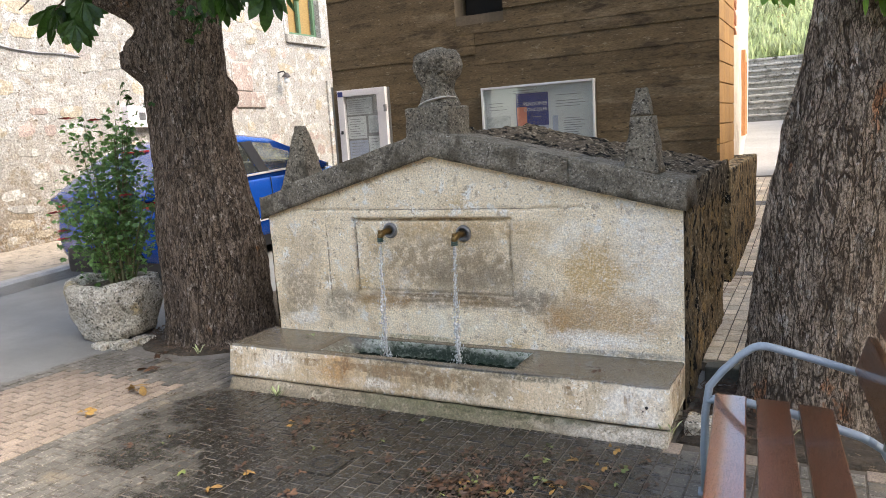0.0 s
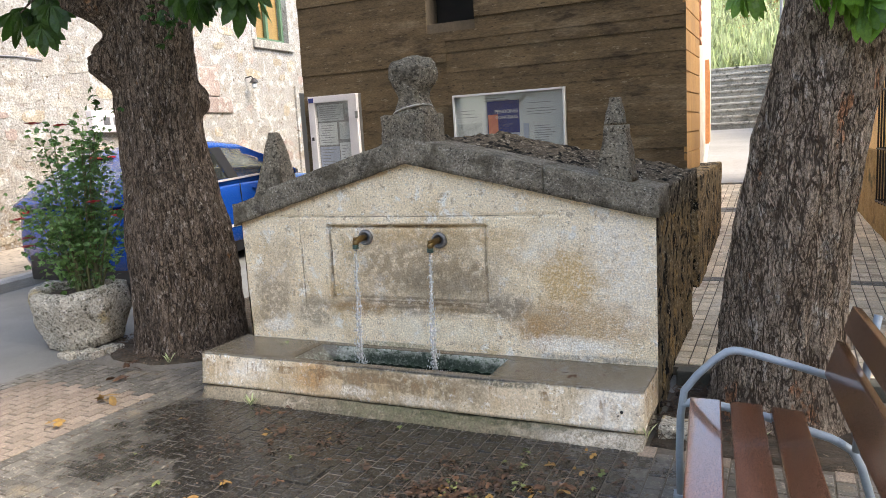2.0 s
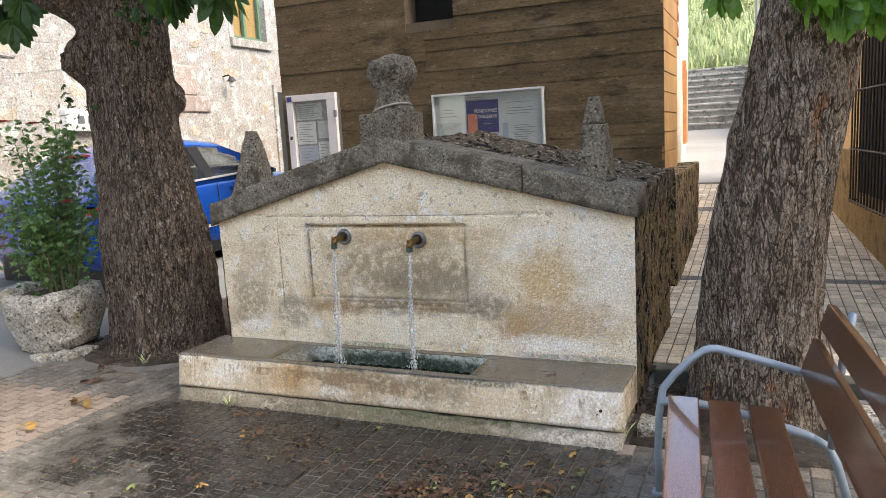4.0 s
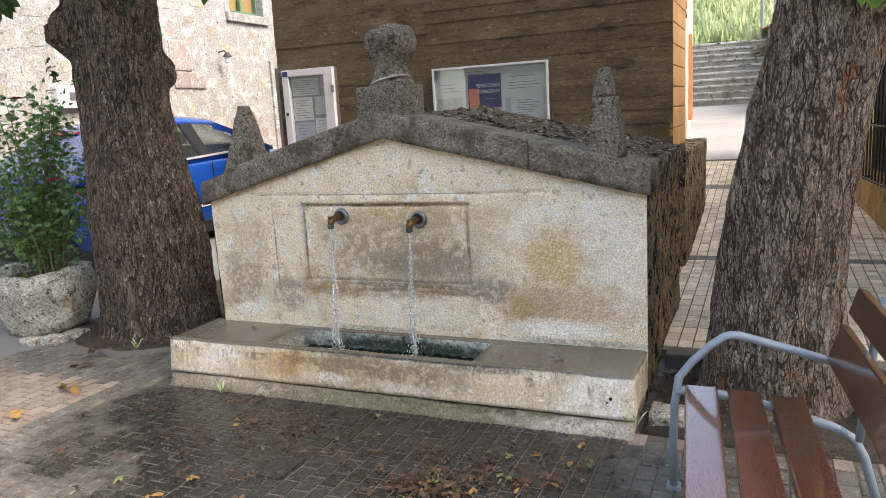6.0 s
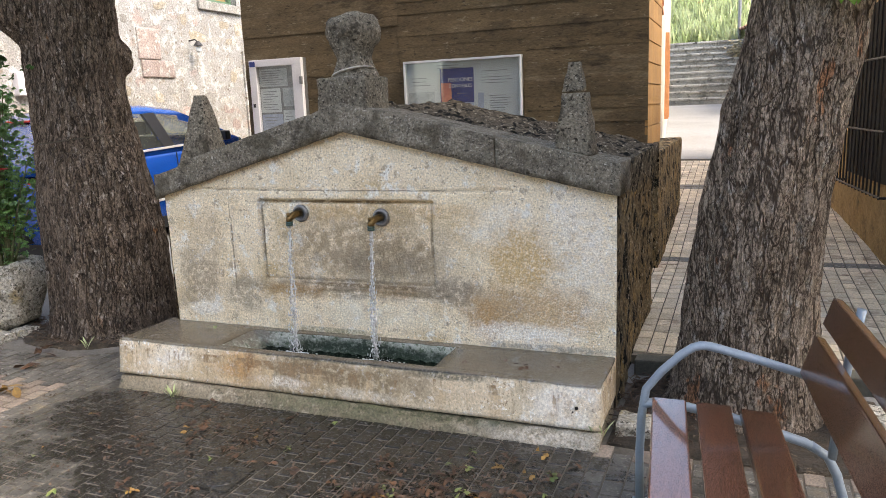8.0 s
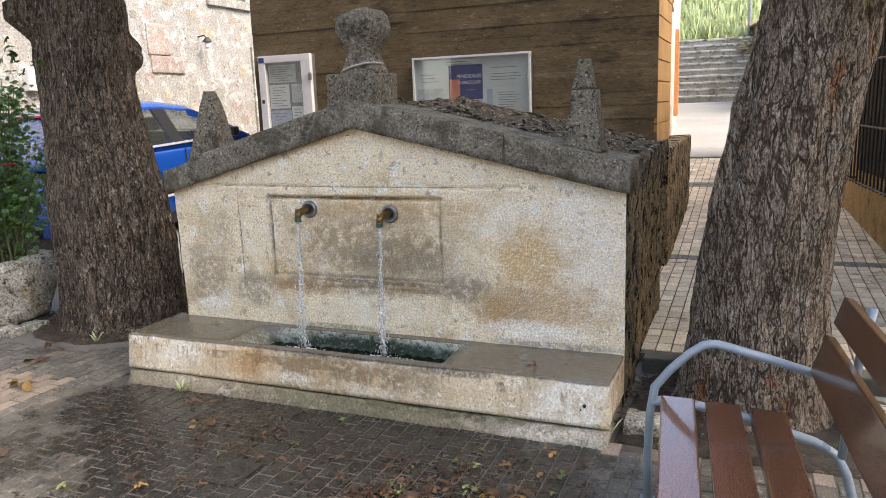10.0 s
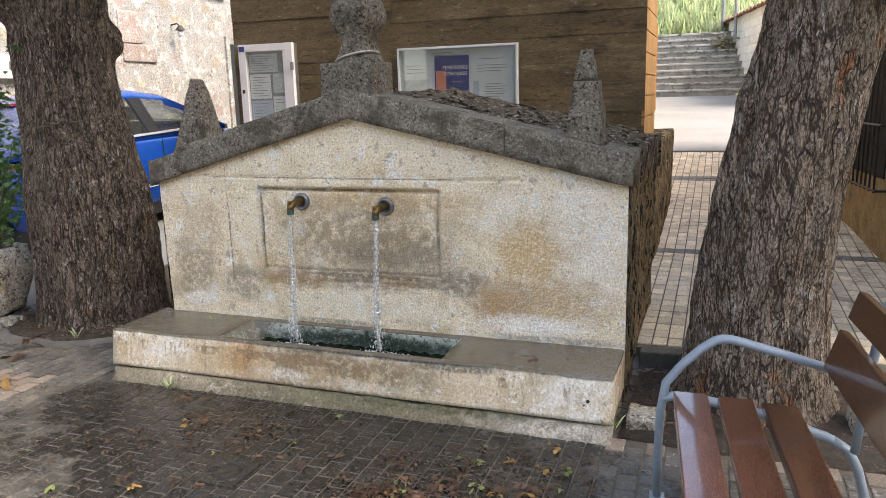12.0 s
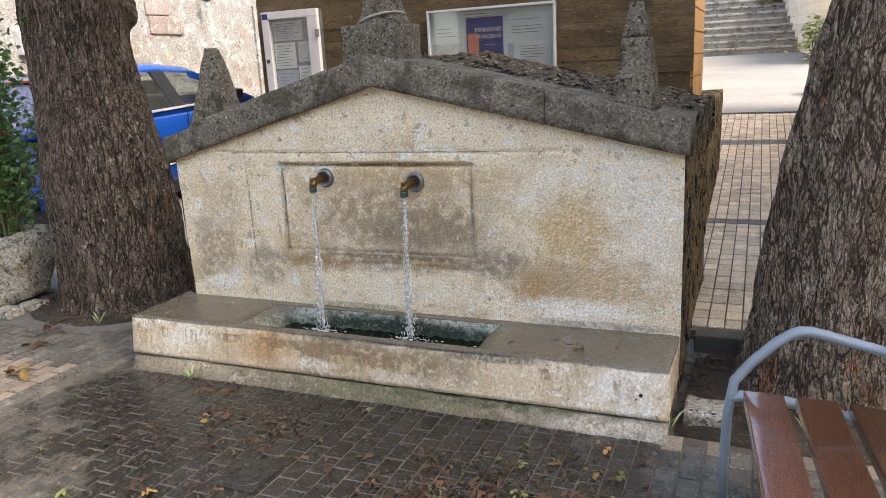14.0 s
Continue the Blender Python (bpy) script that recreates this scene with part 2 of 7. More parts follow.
def stone_block(bm, x0, x1, y0, y1, z0, z1, bevel=0.02, size=0.08, amp=0.008, scale=6.0, seed=0.0, pits=0.0):
    box(bm, x0, x1, y0, y1, z0, z1, bevel)
    split_long(bm, size)
    roughen(bm, amp, scale, seed, pits)


# ---- materials ----
limestone = mat("pale_limestone", (0.93, 0.81, 0.60), (0.80, 0.665, 0.445), 5.0, 0.9, 1.0, 95, spots=(
    ((0.66, 0.51, 0.29), 2.6, 0.55, 0.68), ((0.88, 0.85, 0.76), 8.0, 0.56, 0.64), ((0.55, 0.45, 0.31), 15.0, 0.58, 0.64), ((0.88, 0.85, 0.77), 48.0, 0.60, 0.64), ((0.32, 0.255, 0.17), 66.0, 0.615, 0.645)), stains=(
    ((0.93, 0.88, 0.77), (-0.20, 0, 0.86), (0.24, 0.4, 0.40), 0.65, 7.0),
    ((0.93, 0.88, 0.76), (-0.66, 0, 0.98), (0.24, 0.4, 0.15), 0.65, 9.0),
    ((0.62, 0.42, 0.18), (-0.52, 0, 0.80), (0.24, 0.4, 0.22), 0.85, 12.0),
    ((0.70, 0.53, 0.29), (-0.86, 0, 1.02), (0.17, 0.4, 0.10), 0.65, 9.0),
    ((0.62, 0.43, 0.21), (-1.45, 0, 1.05), (0.62, 0.4, 0.09), 0.75, 6.0),
    ((0.40, 0.305, 0.19), (-1.50, 0, 0.83), (0.66, 0.4, 0.27), 0.9, 4.0),
    ((0.29, 0.235, 0.16), (-1.30, 0, 0.75), (0.46, 0.4, 0.14), 0.8, 3.0),
    ((0.33, 0.27, 0.19), (-1.50, 0, 0.585), (1.00, 0.4, 0.075), 0.9, 5.0),
    ((0.35, 0.29, 0.20), (-2.35, 0, 0.52), (0.22, 0.4, 0.14), 0.75, 5.0),
    ((0.36, 0.30, 0.22), (-0.90, 0, 0.60), (0.26, 0.4, 0.10), 0.95, 5.0),
    ((0.42, 0.34, 0.23), (-0.66, 0, 0.50), (0.22, 0.4, 0.09), 0.85, 5.0),
    ((0.34, 0.27, 0.18), (-2.72, 0, 0.58), (0.20, 0.4, 0.24), 0.8, 6.0),
    ((0.46, 0.36, 0.23), (-2.62, 0, 0.86), (0.16, 0.4, 0.22), 0.5, 6.0),
    ((0.42, 0.26, 0.115), (-1.95, 0, 0.555), (0.30, 0.4, 0.05), 0.75, 12.0),
    ((0.44, 0.28, 0.12), (-1.30, 0, 0.575), (0.24, 0.4, 0.04), 0.45, 12.0),
    ((0.46, 0.27, 0.115), (-0.72, 0, 0.46), (0.12, 0.4, 0.12), 0.85, 12.0),
    ((0.54, 0.36, 0.18), (-0.45, 0, 0.53), (0.44, 0.4, 0.16), 0.75, 12.0),
    ((0.94, 0.91, 0.82), (-0.50, 0, 0.39), (0.36, 0.4, 0.06), 0.9, 26.0),
    ((0.92, 0.87, 0.76), (-2.68, 0, 0.40), (0.16, 0.4, 0.05), 0.9, 12.0),
    ((0.90, 0.82, 0.63), (-1.55, 0, 0.43), (0.62, 0.4, 0.10), 0.8, 3.0),
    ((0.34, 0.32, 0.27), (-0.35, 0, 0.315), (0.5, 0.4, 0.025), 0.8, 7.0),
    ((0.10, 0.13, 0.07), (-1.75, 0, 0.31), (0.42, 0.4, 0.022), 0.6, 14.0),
    # next four rows: dark brown lines along the sunk panel's edges
    ((0.16, 0.105, 0.055), (-1.62, 0, 1.107), (0.62, 0.4, 0.011), 0.8, 5.0),
    ((0.16, 0.105, 0.055), (-2.183, 0, 0.87), (0.012, 0.4, 0.29), 0.85, 5.0),
    ((0.20, 0.15, 0.09), (-1.040, 0, 0.87), (0.010, 0.4, 0.27), 0.7, 5.0),
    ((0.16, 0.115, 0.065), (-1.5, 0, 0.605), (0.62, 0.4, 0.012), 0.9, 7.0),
    ((0.15, 0.12, 0.08), (-1.6, 0, 1.178), (1.1, 0.4, 0.005), 0.8, 9.0),
    ((0.20, 0.15, 0.09), (-2.42, 0, 0.83), (0.006, 0.4, 0.40), 0.8, 7.0)), depth=0.012, grain=0.30, spec=0.3)
trough_stone = mat("trough_limestone", (0.78, 0.66, 0.47), (0.62, 0.505, 0.33), 4.0, 0.85, 0.9, 85, spots=(
    ((0.88, 0.82, 0.70), 9.0, 0.57, 0.64), ((0.90, 0.87, 0.79), 27.0, 0.59, 0.625), ((0.36, 0.27, 0.175), 60.0, 0.59, 0.63)), stains=(
    ((0.93, 0.89, 0.79), (-0.17, -0.45, 0.19), (0.24, 0.2, 0.16), 0.7, 3.0),
    ((0.94, 0.90, 0.80), (-2.62, -0.45, 0.2), (0.20, 0.2, 0.09), 0.75, 5.0),
    ((0.60, 0.47, 0.30), (-2.85, -0.45, 0.18), (0.14, 0.2, 0.10), 0.55, 6.0),
    ((0.27, 0.205, 0.12), (-1.55, -0.45, 0.19), (0.78, 0.2, 0.15), 0.95, 6.0),
    ((0.22, 0.155, 0.085), (-1.60, -0.45, 0.22), (0.35, 0.2, 0.08), 0.8, 10.0),
    ((0.55, 0.30, 0.10), (-2.10, -0.45, 0.20), (0.17, 0.2, 0.12), 0.75, 7.0),
    ((0.24, 0.125, 0.05), (-2.02, -0.45, 0.19), (0.05, 0.2, 0.11), 0.95, 9.0),
    ((0.88, 0.83, 0.72), (-1.82, -0.45, 0.14), (0.20, 0.2, 0.035), 0.8, 18.0),
    ((0.80, 0.73, 0.60), (-1.30, -0.45, 0.12), (0.26, 0.2, 0.03), 0.6, 18.0),
    ((0.30, 0.23, 0.145), (-0.98, -0.45, 0.23), (0.14, 0.2, 0.09), 0.8, 9.0),
    ((0.66, 0.52, 0.34), (-0.72, -0.45, 0.22), (0.16, 0.2, 0.12), 0.8, 3.0),
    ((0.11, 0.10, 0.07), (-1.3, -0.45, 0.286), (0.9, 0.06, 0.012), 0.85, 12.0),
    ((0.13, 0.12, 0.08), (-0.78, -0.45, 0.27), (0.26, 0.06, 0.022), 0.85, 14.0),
    ((0.28, 0.21, 0.12), (-2.325, -0.45, 0.18), (0.010, 0.2, 0.13), 0.85, 9.0),
    ((0.60, 0.50, 0.36), (-1.5, -0.2, 0.305), (1.9, 0.5, 0.016), 1.0, 3.0)),
    wet=(((-1.6, -0.2, 0.301), (3.6, 1.3, 0.020), 0.95, 2.5),), depth=0.004, grain=0.26, film=(0.06, 0.20),
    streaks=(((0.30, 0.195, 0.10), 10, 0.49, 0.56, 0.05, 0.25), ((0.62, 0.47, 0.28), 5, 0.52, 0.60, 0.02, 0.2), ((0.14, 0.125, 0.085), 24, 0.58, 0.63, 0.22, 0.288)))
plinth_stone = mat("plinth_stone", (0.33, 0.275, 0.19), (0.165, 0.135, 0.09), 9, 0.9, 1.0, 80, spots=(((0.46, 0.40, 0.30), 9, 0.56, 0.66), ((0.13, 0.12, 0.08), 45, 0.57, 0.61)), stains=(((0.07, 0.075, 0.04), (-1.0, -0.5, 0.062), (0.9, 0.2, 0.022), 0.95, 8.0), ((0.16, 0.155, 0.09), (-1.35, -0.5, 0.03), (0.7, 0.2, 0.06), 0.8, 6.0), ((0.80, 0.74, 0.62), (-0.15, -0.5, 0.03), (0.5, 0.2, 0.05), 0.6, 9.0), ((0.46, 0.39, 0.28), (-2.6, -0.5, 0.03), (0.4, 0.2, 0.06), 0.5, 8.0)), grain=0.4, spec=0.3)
pool_stone = mat("algae_stone", (0.55, 0.57, 0.49), (0.30, 0.33, 0.27), 12, 0.5, 0.8, 60, spots=(((0.10, 0.14, 0.085), 34, 0.54, 0.59),), stains=(
    ((0.20, 0.18, 0.14), (-2.24, -0.2, 0.25), (0.16, 0.6, 0.16), 1.0, 3.0),
    ((0.010, 0.028, 0.012), (-1.52, -0.06, 0.235), (0.50, 0.4, 0.07), 1.0, 9.0), ((0.012, 0.032, 0.014), (-1.10, -0.06, 0.215), (0.24, 0.4, 0.055), 1.0, 10.0),
    ((0.010, 0.026, 0.012), (-1.45, -0.06, 0.225), (0.62, 0.4, 0.05), 1.0, 14.0),
    ((0.015, 0.035, 0.016), (-1.6, -0.2, 0.18), (1.2, 0.5, 0.05), 1.0, 9.0)))
dark_algae = mat("dark_algae", (0.015, 0.032, 0.020), (0.03, 0.05, 0.03), 12, 0.6, 0.4, 50)
coping_stone = mat("weathered_coping", (0.275, 0.245, 0.19), (0.17, 0.152, 0.12), 8, 0.95, 1.0, 80, spots=(
    ((0.40, 0.37, 0.31), 70, 0.57, 0.61), ((0.13, 0.115, 0.085), 5, 0.54, 0.63), ((0.085, 0.076, 0.06), 55, 0.585, 0.63), ((0.09, 0.08, 0.063), 4, 0.57, 0.68)), depth=0.014, grain=0.5, spec=0.15)
roof_stone = mat("crusted_roof_stone", (0.20, 0.165, 0.12), (0.065, 0.055, 0.04), 14, 0.97, 1.0, 60, spots=(((0.34, 0.30, 0.23), 30, 0.58, 0.63), ((0.012, 0.011, 0.009), 12, 0.53, 0.59)), depth=0.03, grain=0.5, spec=0.15)
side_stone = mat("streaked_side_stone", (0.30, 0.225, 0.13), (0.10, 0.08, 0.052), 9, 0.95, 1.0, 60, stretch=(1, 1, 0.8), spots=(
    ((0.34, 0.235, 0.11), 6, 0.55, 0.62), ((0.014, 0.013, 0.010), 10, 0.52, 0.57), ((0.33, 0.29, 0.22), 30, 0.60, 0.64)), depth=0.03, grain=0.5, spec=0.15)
finial_stone = mat("lichen_finial_stone", (0.25, 0.22, 0.168), (0.15, 0.132, 0.102), 9, 0.95, 1.0, 70, spots=(((0.05, 0.044, 0.034), 55, 0.56, 0.61), ((0.40, 0.37, 0.30), 80, 0.59, 0.63), ((0.08, 0.07, 0.053), 6, 0.55, 0.66)), depth=0.016, grain=0.5, spec=0.15)
mortar = mat("lime_mortar", (0.55, 0.52, 0.46), (0.44, 0.41, 0.35), 8, 0.95, 0.5, 60)
concrete = mat("board_marked_concrete", (0.150, 0.110, 0.064), (0.090, 0.067, 0.041), 3.0, 0.9, 0.7, 60, stretch=(0.45, 1, 1.6), spots=(((0.060, 0.045, 0.029), 24, 0.60, 0.66), ((0.20, 0.165, 0.115), 26, 0.62, 0.67), ((0.185, 0.145, 0.095), 2.4, 0.55, 0.68), ((0.055, 0.041, 0.027), 4, 0.56, 0.70)), vary=0.12, depth=0.006, grain=0.30, spec=0.15)
plain_concrete = mat("plain_concrete", (0.12, 0.095, 0.065), (0.075, 0.06, 0.04), 2.5, 0.92, 0.5, 40, spots=(((0.08, 0.07, 0.05), 4, 0.58, 0.7),))
ochre_block = mat("ochre_block", (0.33, 0.19, 0.065), (0.26, 0.145, 0.05), 3, 0.9, 0.4, 60, vary=0.12)
ochre_joint = mat("ochre_joint", (0.27, 0.155, 0.06), (0.21, 0.12, 0.045), 4, 0.95, 0.3, 60)
yellow_render = mat("yellow_render", (0.80, 0.58, 0.31), (0.72, 0.50, 0.25), 1.6, 0.92, 0.3, 80, spots=(((0.60, 0.42, 0.25), 3, 0.6, 0.75),))
dado_stone = mat("ochre_dado", (0.42, 0.29, 0.13), (0.28, 0.185, 0.08), 6, 0.95, 0.8, 40, spots=(((0.10, 0.09, 0.04), 3, 0.58, 0.72),), depth=0.02)
white_house = mat("whitewashed_rubble", (0.56, 0.51, 0.43), (0.42, 0.36, 0.28), 4, 0.95, 0.8, 40, spots=(((0.55, 0.38, 0.24), 5, 0.62, 0.72),), depth=0.02)
lime_wall = mat("lime_pointed_wall", (0.37, 0.363, 0.34), (0.295, 0.28, 0.25), 1.5, 0.95, 1.0, 30, spots=(
    ((0.29, 0.255, 0.205), 7.0, 0.56, 0.64), ((0.47, 0.465, 0.44), 5.0, 0.53, 0.62), ((0.16, 0.13, 0.10), 13.0, 0.62, 0.67)), stains=(((0.19, 0.14, 0.085), (-9.8, 3, 0.2), (1, 9, 1.25), 0.9, 2.0), ((0.24, 0.205, 0.155), (-9.8, 4, 1.6), (1, 7, 0.5), 0.5, 1.2)), depth=0.03, grain=0.35, spec=0.2,
    cells=(3.0, (1, 0.75, 1.3), ((0.33, 0.31, 0.275), (0.355, 0.295, 0.26), (0.36, 0.315, 0.24), (0.33, 0.32, 0.30), (0.42, 0.40, 0.35)), 0.6))
rubble = mat("rubble_stone", (0.345, 0.33, 0.295), (0.27, 0.25, 0.215), 4, 0.95, 0.8, 30, spots=(((0.43, 0.42, 0.38), 5, 0.5, 0.58),), vary=0.18, depth=0.02, grain=0.4)
rubble_red = mat("rubble_red_stone", (0.36, 0.295, 0.26), (0.30, 0.23, 0.195), 4, 0.95, 0.8, 30, spots=(((0.42, 0.40, 0.36), 5, 0.52, 0.60),), vary=0.15, depth=0.02, grain=0.4)
rubble_ochre = mat("rubble_ochre_stone", (0.365, 0.32, 0.245), (0.31, 0.26, 0.185), 4, 0.95, 0.8, 30, spots=(((0.43, 0.41, 0.36), 5, 0.52, 0.60),), vary=0.18, depth=0.02, grain=0.4)
block_wall_mat = mat("pale_block", (0.74, 0.67, 0.56), (0.68, 0.60, 0.49), 2, 0.92, 0.3, 60, vary=0.07)
asphalt = mat("worn_street_concrete", (0.22, 0.22, 0.208), (0.17, 0.17, 0.16), 1.3, 0.8, 0.3, 120, spots=(((0.19, 0.19, 0.18), 2.6, 0.58, 0.7),), depth=0.006)
# paler than the risers: the sky's light on the treads is painted in
nosing_stone = mat("skylit_nosing", (0.43, 0.42, 0.38), (0.31, 0.30, 0.265), 3, 0.9, 0.6, 40, spots=(((0.14, 0.135, 0.115), 3, 0.54, 0.62), ((0.05, 0.05, 0.042), 5, 0.60, 0.64)), grain=0.4)
ramp_concrete = mat("pale_ramp_concrete", (0.25, 0.246, 0.232), (0.195, 0.19, 0.175), 0.8, 0.85, 0.3, 60, stretch=(0.4, 1, 1), spots=(((0.20, 0.195, 0.18), 3.0, 0.57, 0.66),))
stair_stone = mat("stair_concrete", (0.33, 0.32, 0.285), (0.21, 0.205, 0.18), 3, 0.9, 0.6, 40, spots=(((0.10, 0.10, 0.085), 2.2, 0.58, 0.66), ((0.15, 0.145, 0.12), 9, 0.57, 0.63)), grain=0.4)
WET = (((-1.35, -1.15, 0), (1.75, 0.95, 0.5), 1.0, 2.2), ((-0.9, -1.9, 0), (1.7, 1.0, 0.5), 0.9, 2.2), ((-2.3, -0.8, 0), (1.0, 0.5, 0.5), 0.9, 3.0))
brick_grey = mat("grey_paver", (0.165, 0.152, 0.128), (0.105, 0.096, 0.08), 5, 0.6, 0.8, 90, spots=(((0.29, 0.262, 0.215), 34, 0.57, 0.62), ((0.075, 0.066, 0.052), 18, 0.56, 0.62), ((0.20, 0.165, 0.115), 3.0, 0.58, 0.68)), wet=WET, vary=0.22, depth=0.0035, grain=0.4, film=(0.05, 0.30))
brick_grey_far = mat("grey_paver_far", (0.165, 0.152, 0.128), (0.105, 0.096, 0.08), 5, 0.6, 0.8, 90, spots=(((0.29, 0.262, 0.215), 34, 0.57, 0.62), ((0.075, 0.066, 0.052), 18, 0.56, 0.62), ((0.20, 0.165, 0.115), 3.0, 0.58, 0.68)), wet=WET, island=0.22, depth=0.0035, grain=0.4, film=(0.05, 0.30))
# light copy for the alley, its colour making up for the dim light
brick_beige = mat("beige_paver", (0.72, 0.62, 0.46), (0.58, 0.49, 0.345), 5, 0.75, 0.4, 80, spots=(((0.38, 0.30, 0.21), 4, 0.56, 0.66), ((0.74, 0.65, 0.51), 12, 0.57, 0.65)), island=0.2, depth=0.004, grain=0.35)
# the same beige darkened in colour where the sun falls too bright
plaza_beige = mat("darkened_beige_paver", (0.30, 0.238, 0.185), (0.23, 0.182, 0.138), 5, 0.8, 0.6, 90, spots=(((0.27, 0.215, 0.16), 6, 0.56, 0.66),), island=0.16, depth=0.008, grain=0.4)
far_tile = mat("dusty_tile", (0.36, 0.305, 0.235), (0.25, 0.21, 0.16), 4, 0.85, 0.5, 60, spots=(((0.17, 0.145, 0.11), 8, 0.56, 0.64),), depth=0.006, cracks=(2.2, (1, 1, 1), (0.12, 0.10, 0.08), 0.008))
joint_sand = mat("joint_sand", (0.15, 0.128, 0.098), (0.085, 0.073, 0.056), 9, 0.95, 0.5, 80)
mortar_strip = mat("mortar_strip", (0.19, 0.172, 0.145), (0.13, 0.118, 0.10), 7, 0.92, 0.5, 70)
alley_joint = mat("dark_earth_joint", (0.16, 0.135, 0.10), (0.09, 0.075, 0.055), 9, 0.95, 0.5, 80)
soil = mat("leaf_litter_soil", (0.10, 0.075, 0.05), (0.05, 0.04, 0.028), 14, 0.95, 1.0, 60, spots=(((0.20, 0.15, 0.10), 30, 0.6, 0.68),), depth=0.03)
kerb_mat = mat("grey_kerb", (0.33, 0.33, 0.32), (0.25, 0.25, 0.24), 4, 0.88, 0.4, 70)
dark_kerb = mat("mossy_kerb", (0.12, 0.115, 0.09), (0.07, 0.07, 0.055), 5, 0.92, 0.5, 60)
grass_mat = mat("meadow_grass", (0.33, 0.39, 0.18), (0.45, 0.48, 0.28), 0.7, 0.8, 0, 20, island=0.4, alpha_leaf=0.3)
hill_soil = mat("hill_grass_ground", (0.20, 0.25, 0.10), (0.28, 0.31, 0.15), 1.2, 0.95, 0.6, 20, depth=0.05)
# dark furrow colour also carries the deep shade inside the cracks
bark = mat("tree_bark", (0.24, 0.183, 0.135), (0.13, 0.10, 0.075), 11, 0.95, 1.0, 80, stretch=(1.2, 1.2, 0.6), spots=(
    ((0.34, 0.285, 0.235), 22, 0.56, 0.63), ((0.30, 0.165, 0.085), 4.0, 0.66, 0.71), ((0.07, 0.053, 0.041), 26, 0.57, 0.63)), depth=0.02, grain=0.5, spec=0.15,
    plates=(17, (1, 1, 0.24), (0.040, 0.030, 0.023), 0.07))
# base lightened in place of light on this trunk; flakes and orange its own
bark_flaky = mat("flaking_bark", (0.45, 0.36, 0.275), (0.33, 0.255, 0.19), 9, 0.95, 1.0, 90, stretch=(1.2, 1.2, 0.6), spots=(
    ((0.48, 0.42, 0.35), 14, 0.56, 0.62), ((0.46, 0.235, 0.13), 3.5, 0.61, 0.65), ((0.16, 0.118, 0.088), 20, 0.58, 0.63)), depth=0.024, grain=0.55, spec=0.15,
    plates=(16, (1, 1, 0.24), (0.085, 0.062, 0.046), 0.05), cracks=(9, (1, 1, 0.26), (0.055, 0.04, 0.03), 0.020))
# green darkened so that the leaves look backlit
leaf_mat = mat("chestnut_leaf", (0.045, 0.11, 0.018), (0.028, 0.07, 0.013), 3, 0.45, 0.2, 60, island=0.35, alpha_leaf=0.35, depth=0.002)
rose_leaf = mat("rose_leaf", (0.17, 0.31, 0.09), (0.08, 0.17, 0.05), 4, 0.4, 0.2, 60, island=0.4, alpha_leaf=0.3, depth=0.002)
stem_mat = mat("green_stem", (0.12, 0.16, 0.05), (0.16, 0.13, 0.07), 8, 0.7, 0.2, 60)
petal = mat("red_petal", (0.42, 0.015, 0.02), (0.30, 0.01, 0.015), 20, 0.5, 0.2, 60, depth=0.002)
granite = mat("rough_granite_planter", (0.60, 0.56, 0.46), (0.44, 0.40, 0.32), 6, 0.95, 0.9, 50, spots=(((0.72, 0.69, 0.61), 22, 0.57, 0.63), ((0.20, 0.175, 0.13), 14, 0.57, 0.63), ((0.46, 0.36, 0.18), 3, 0.60, 0.70), ((0.11, 0.10, 0.075), 45, 0.58, 0.62)), depth=0.03, grain=0.5, spec=0.3)
wood = mat("varnished_brown_slat", (0.115, 0.040, 0.017), (0.075, 0.026, 0.011), 9, 0.30, 0.25, 140, coat=1.0, stretch=(9, 0.6, 9), spots=(((0.17, 0.075, 0.04), 24, 0.58, 0.66), ((0.04, 0.014, 0.007), 16, 0.57, 0.66)), vary=0.1, depth=0.002)
grey_paint = mat("grey_painted_cast_metal", (0.25, 0.30, 0.345), (0.21, 0.26, 0.30), 6, 0.38, 0.12, 120, depth=0.002, grain=0.08)
brass = mat("tarnished_brass", (0.22, 0.135, 0.045), (0.15, 0.10, 0.045), 25, 0.42, 0.3, 120, metal=0.8, depth=0.003)
verdigris = mat("green_bronze_ring", (0.06, 0.12, 0.10), (0.08, 0.09, 0.07), 30, 0.5, 0.2, 120, metal=0.5)
steel = mat("grey_steel", (0.28, 0.28, 0.28), (0.22, 0.22, 0.22), 20, 0.45, 0.2, 120, metal=0.7)
aluminium = mat("pale_aluminium", (0.70, 0.70, 0.70), (0.62, 0.62, 0.63), 10, 0.4, 0.05, 120, metal=0.35, grain=0.05)
white_frame = mat("white_enamel_frame", (0.66, 0.63, 0.63), (0.60, 0.57, 0.58), 6, 0.5, 0.1, 100, grain=0.08)
paper = mat("white_paper", (0.62, 0.64, 0.63), (0.56, 0.58, 0.58), 6, 0.8, 0.05, 60, grain=0.05)
paper_grey = mat("printed_photo_sheet", (0.36, 0.38, 0.38), (0.52, 0.54, 0.54), 14, 0.8, 0.0, 60, grain=0.1)
ink = mat("grey_print", (0.20, 0.20, 0.22), (0.26, 0.26, 0.27), 20, 0.8, 0.0, 60, grain=0.05)
poster_blue = mat("blue_poster_print", (0.03, 0.05, 0.22), (0.018, 0.03, 0.15), 9, 0.7, 0.0, 60, grain=0.1)
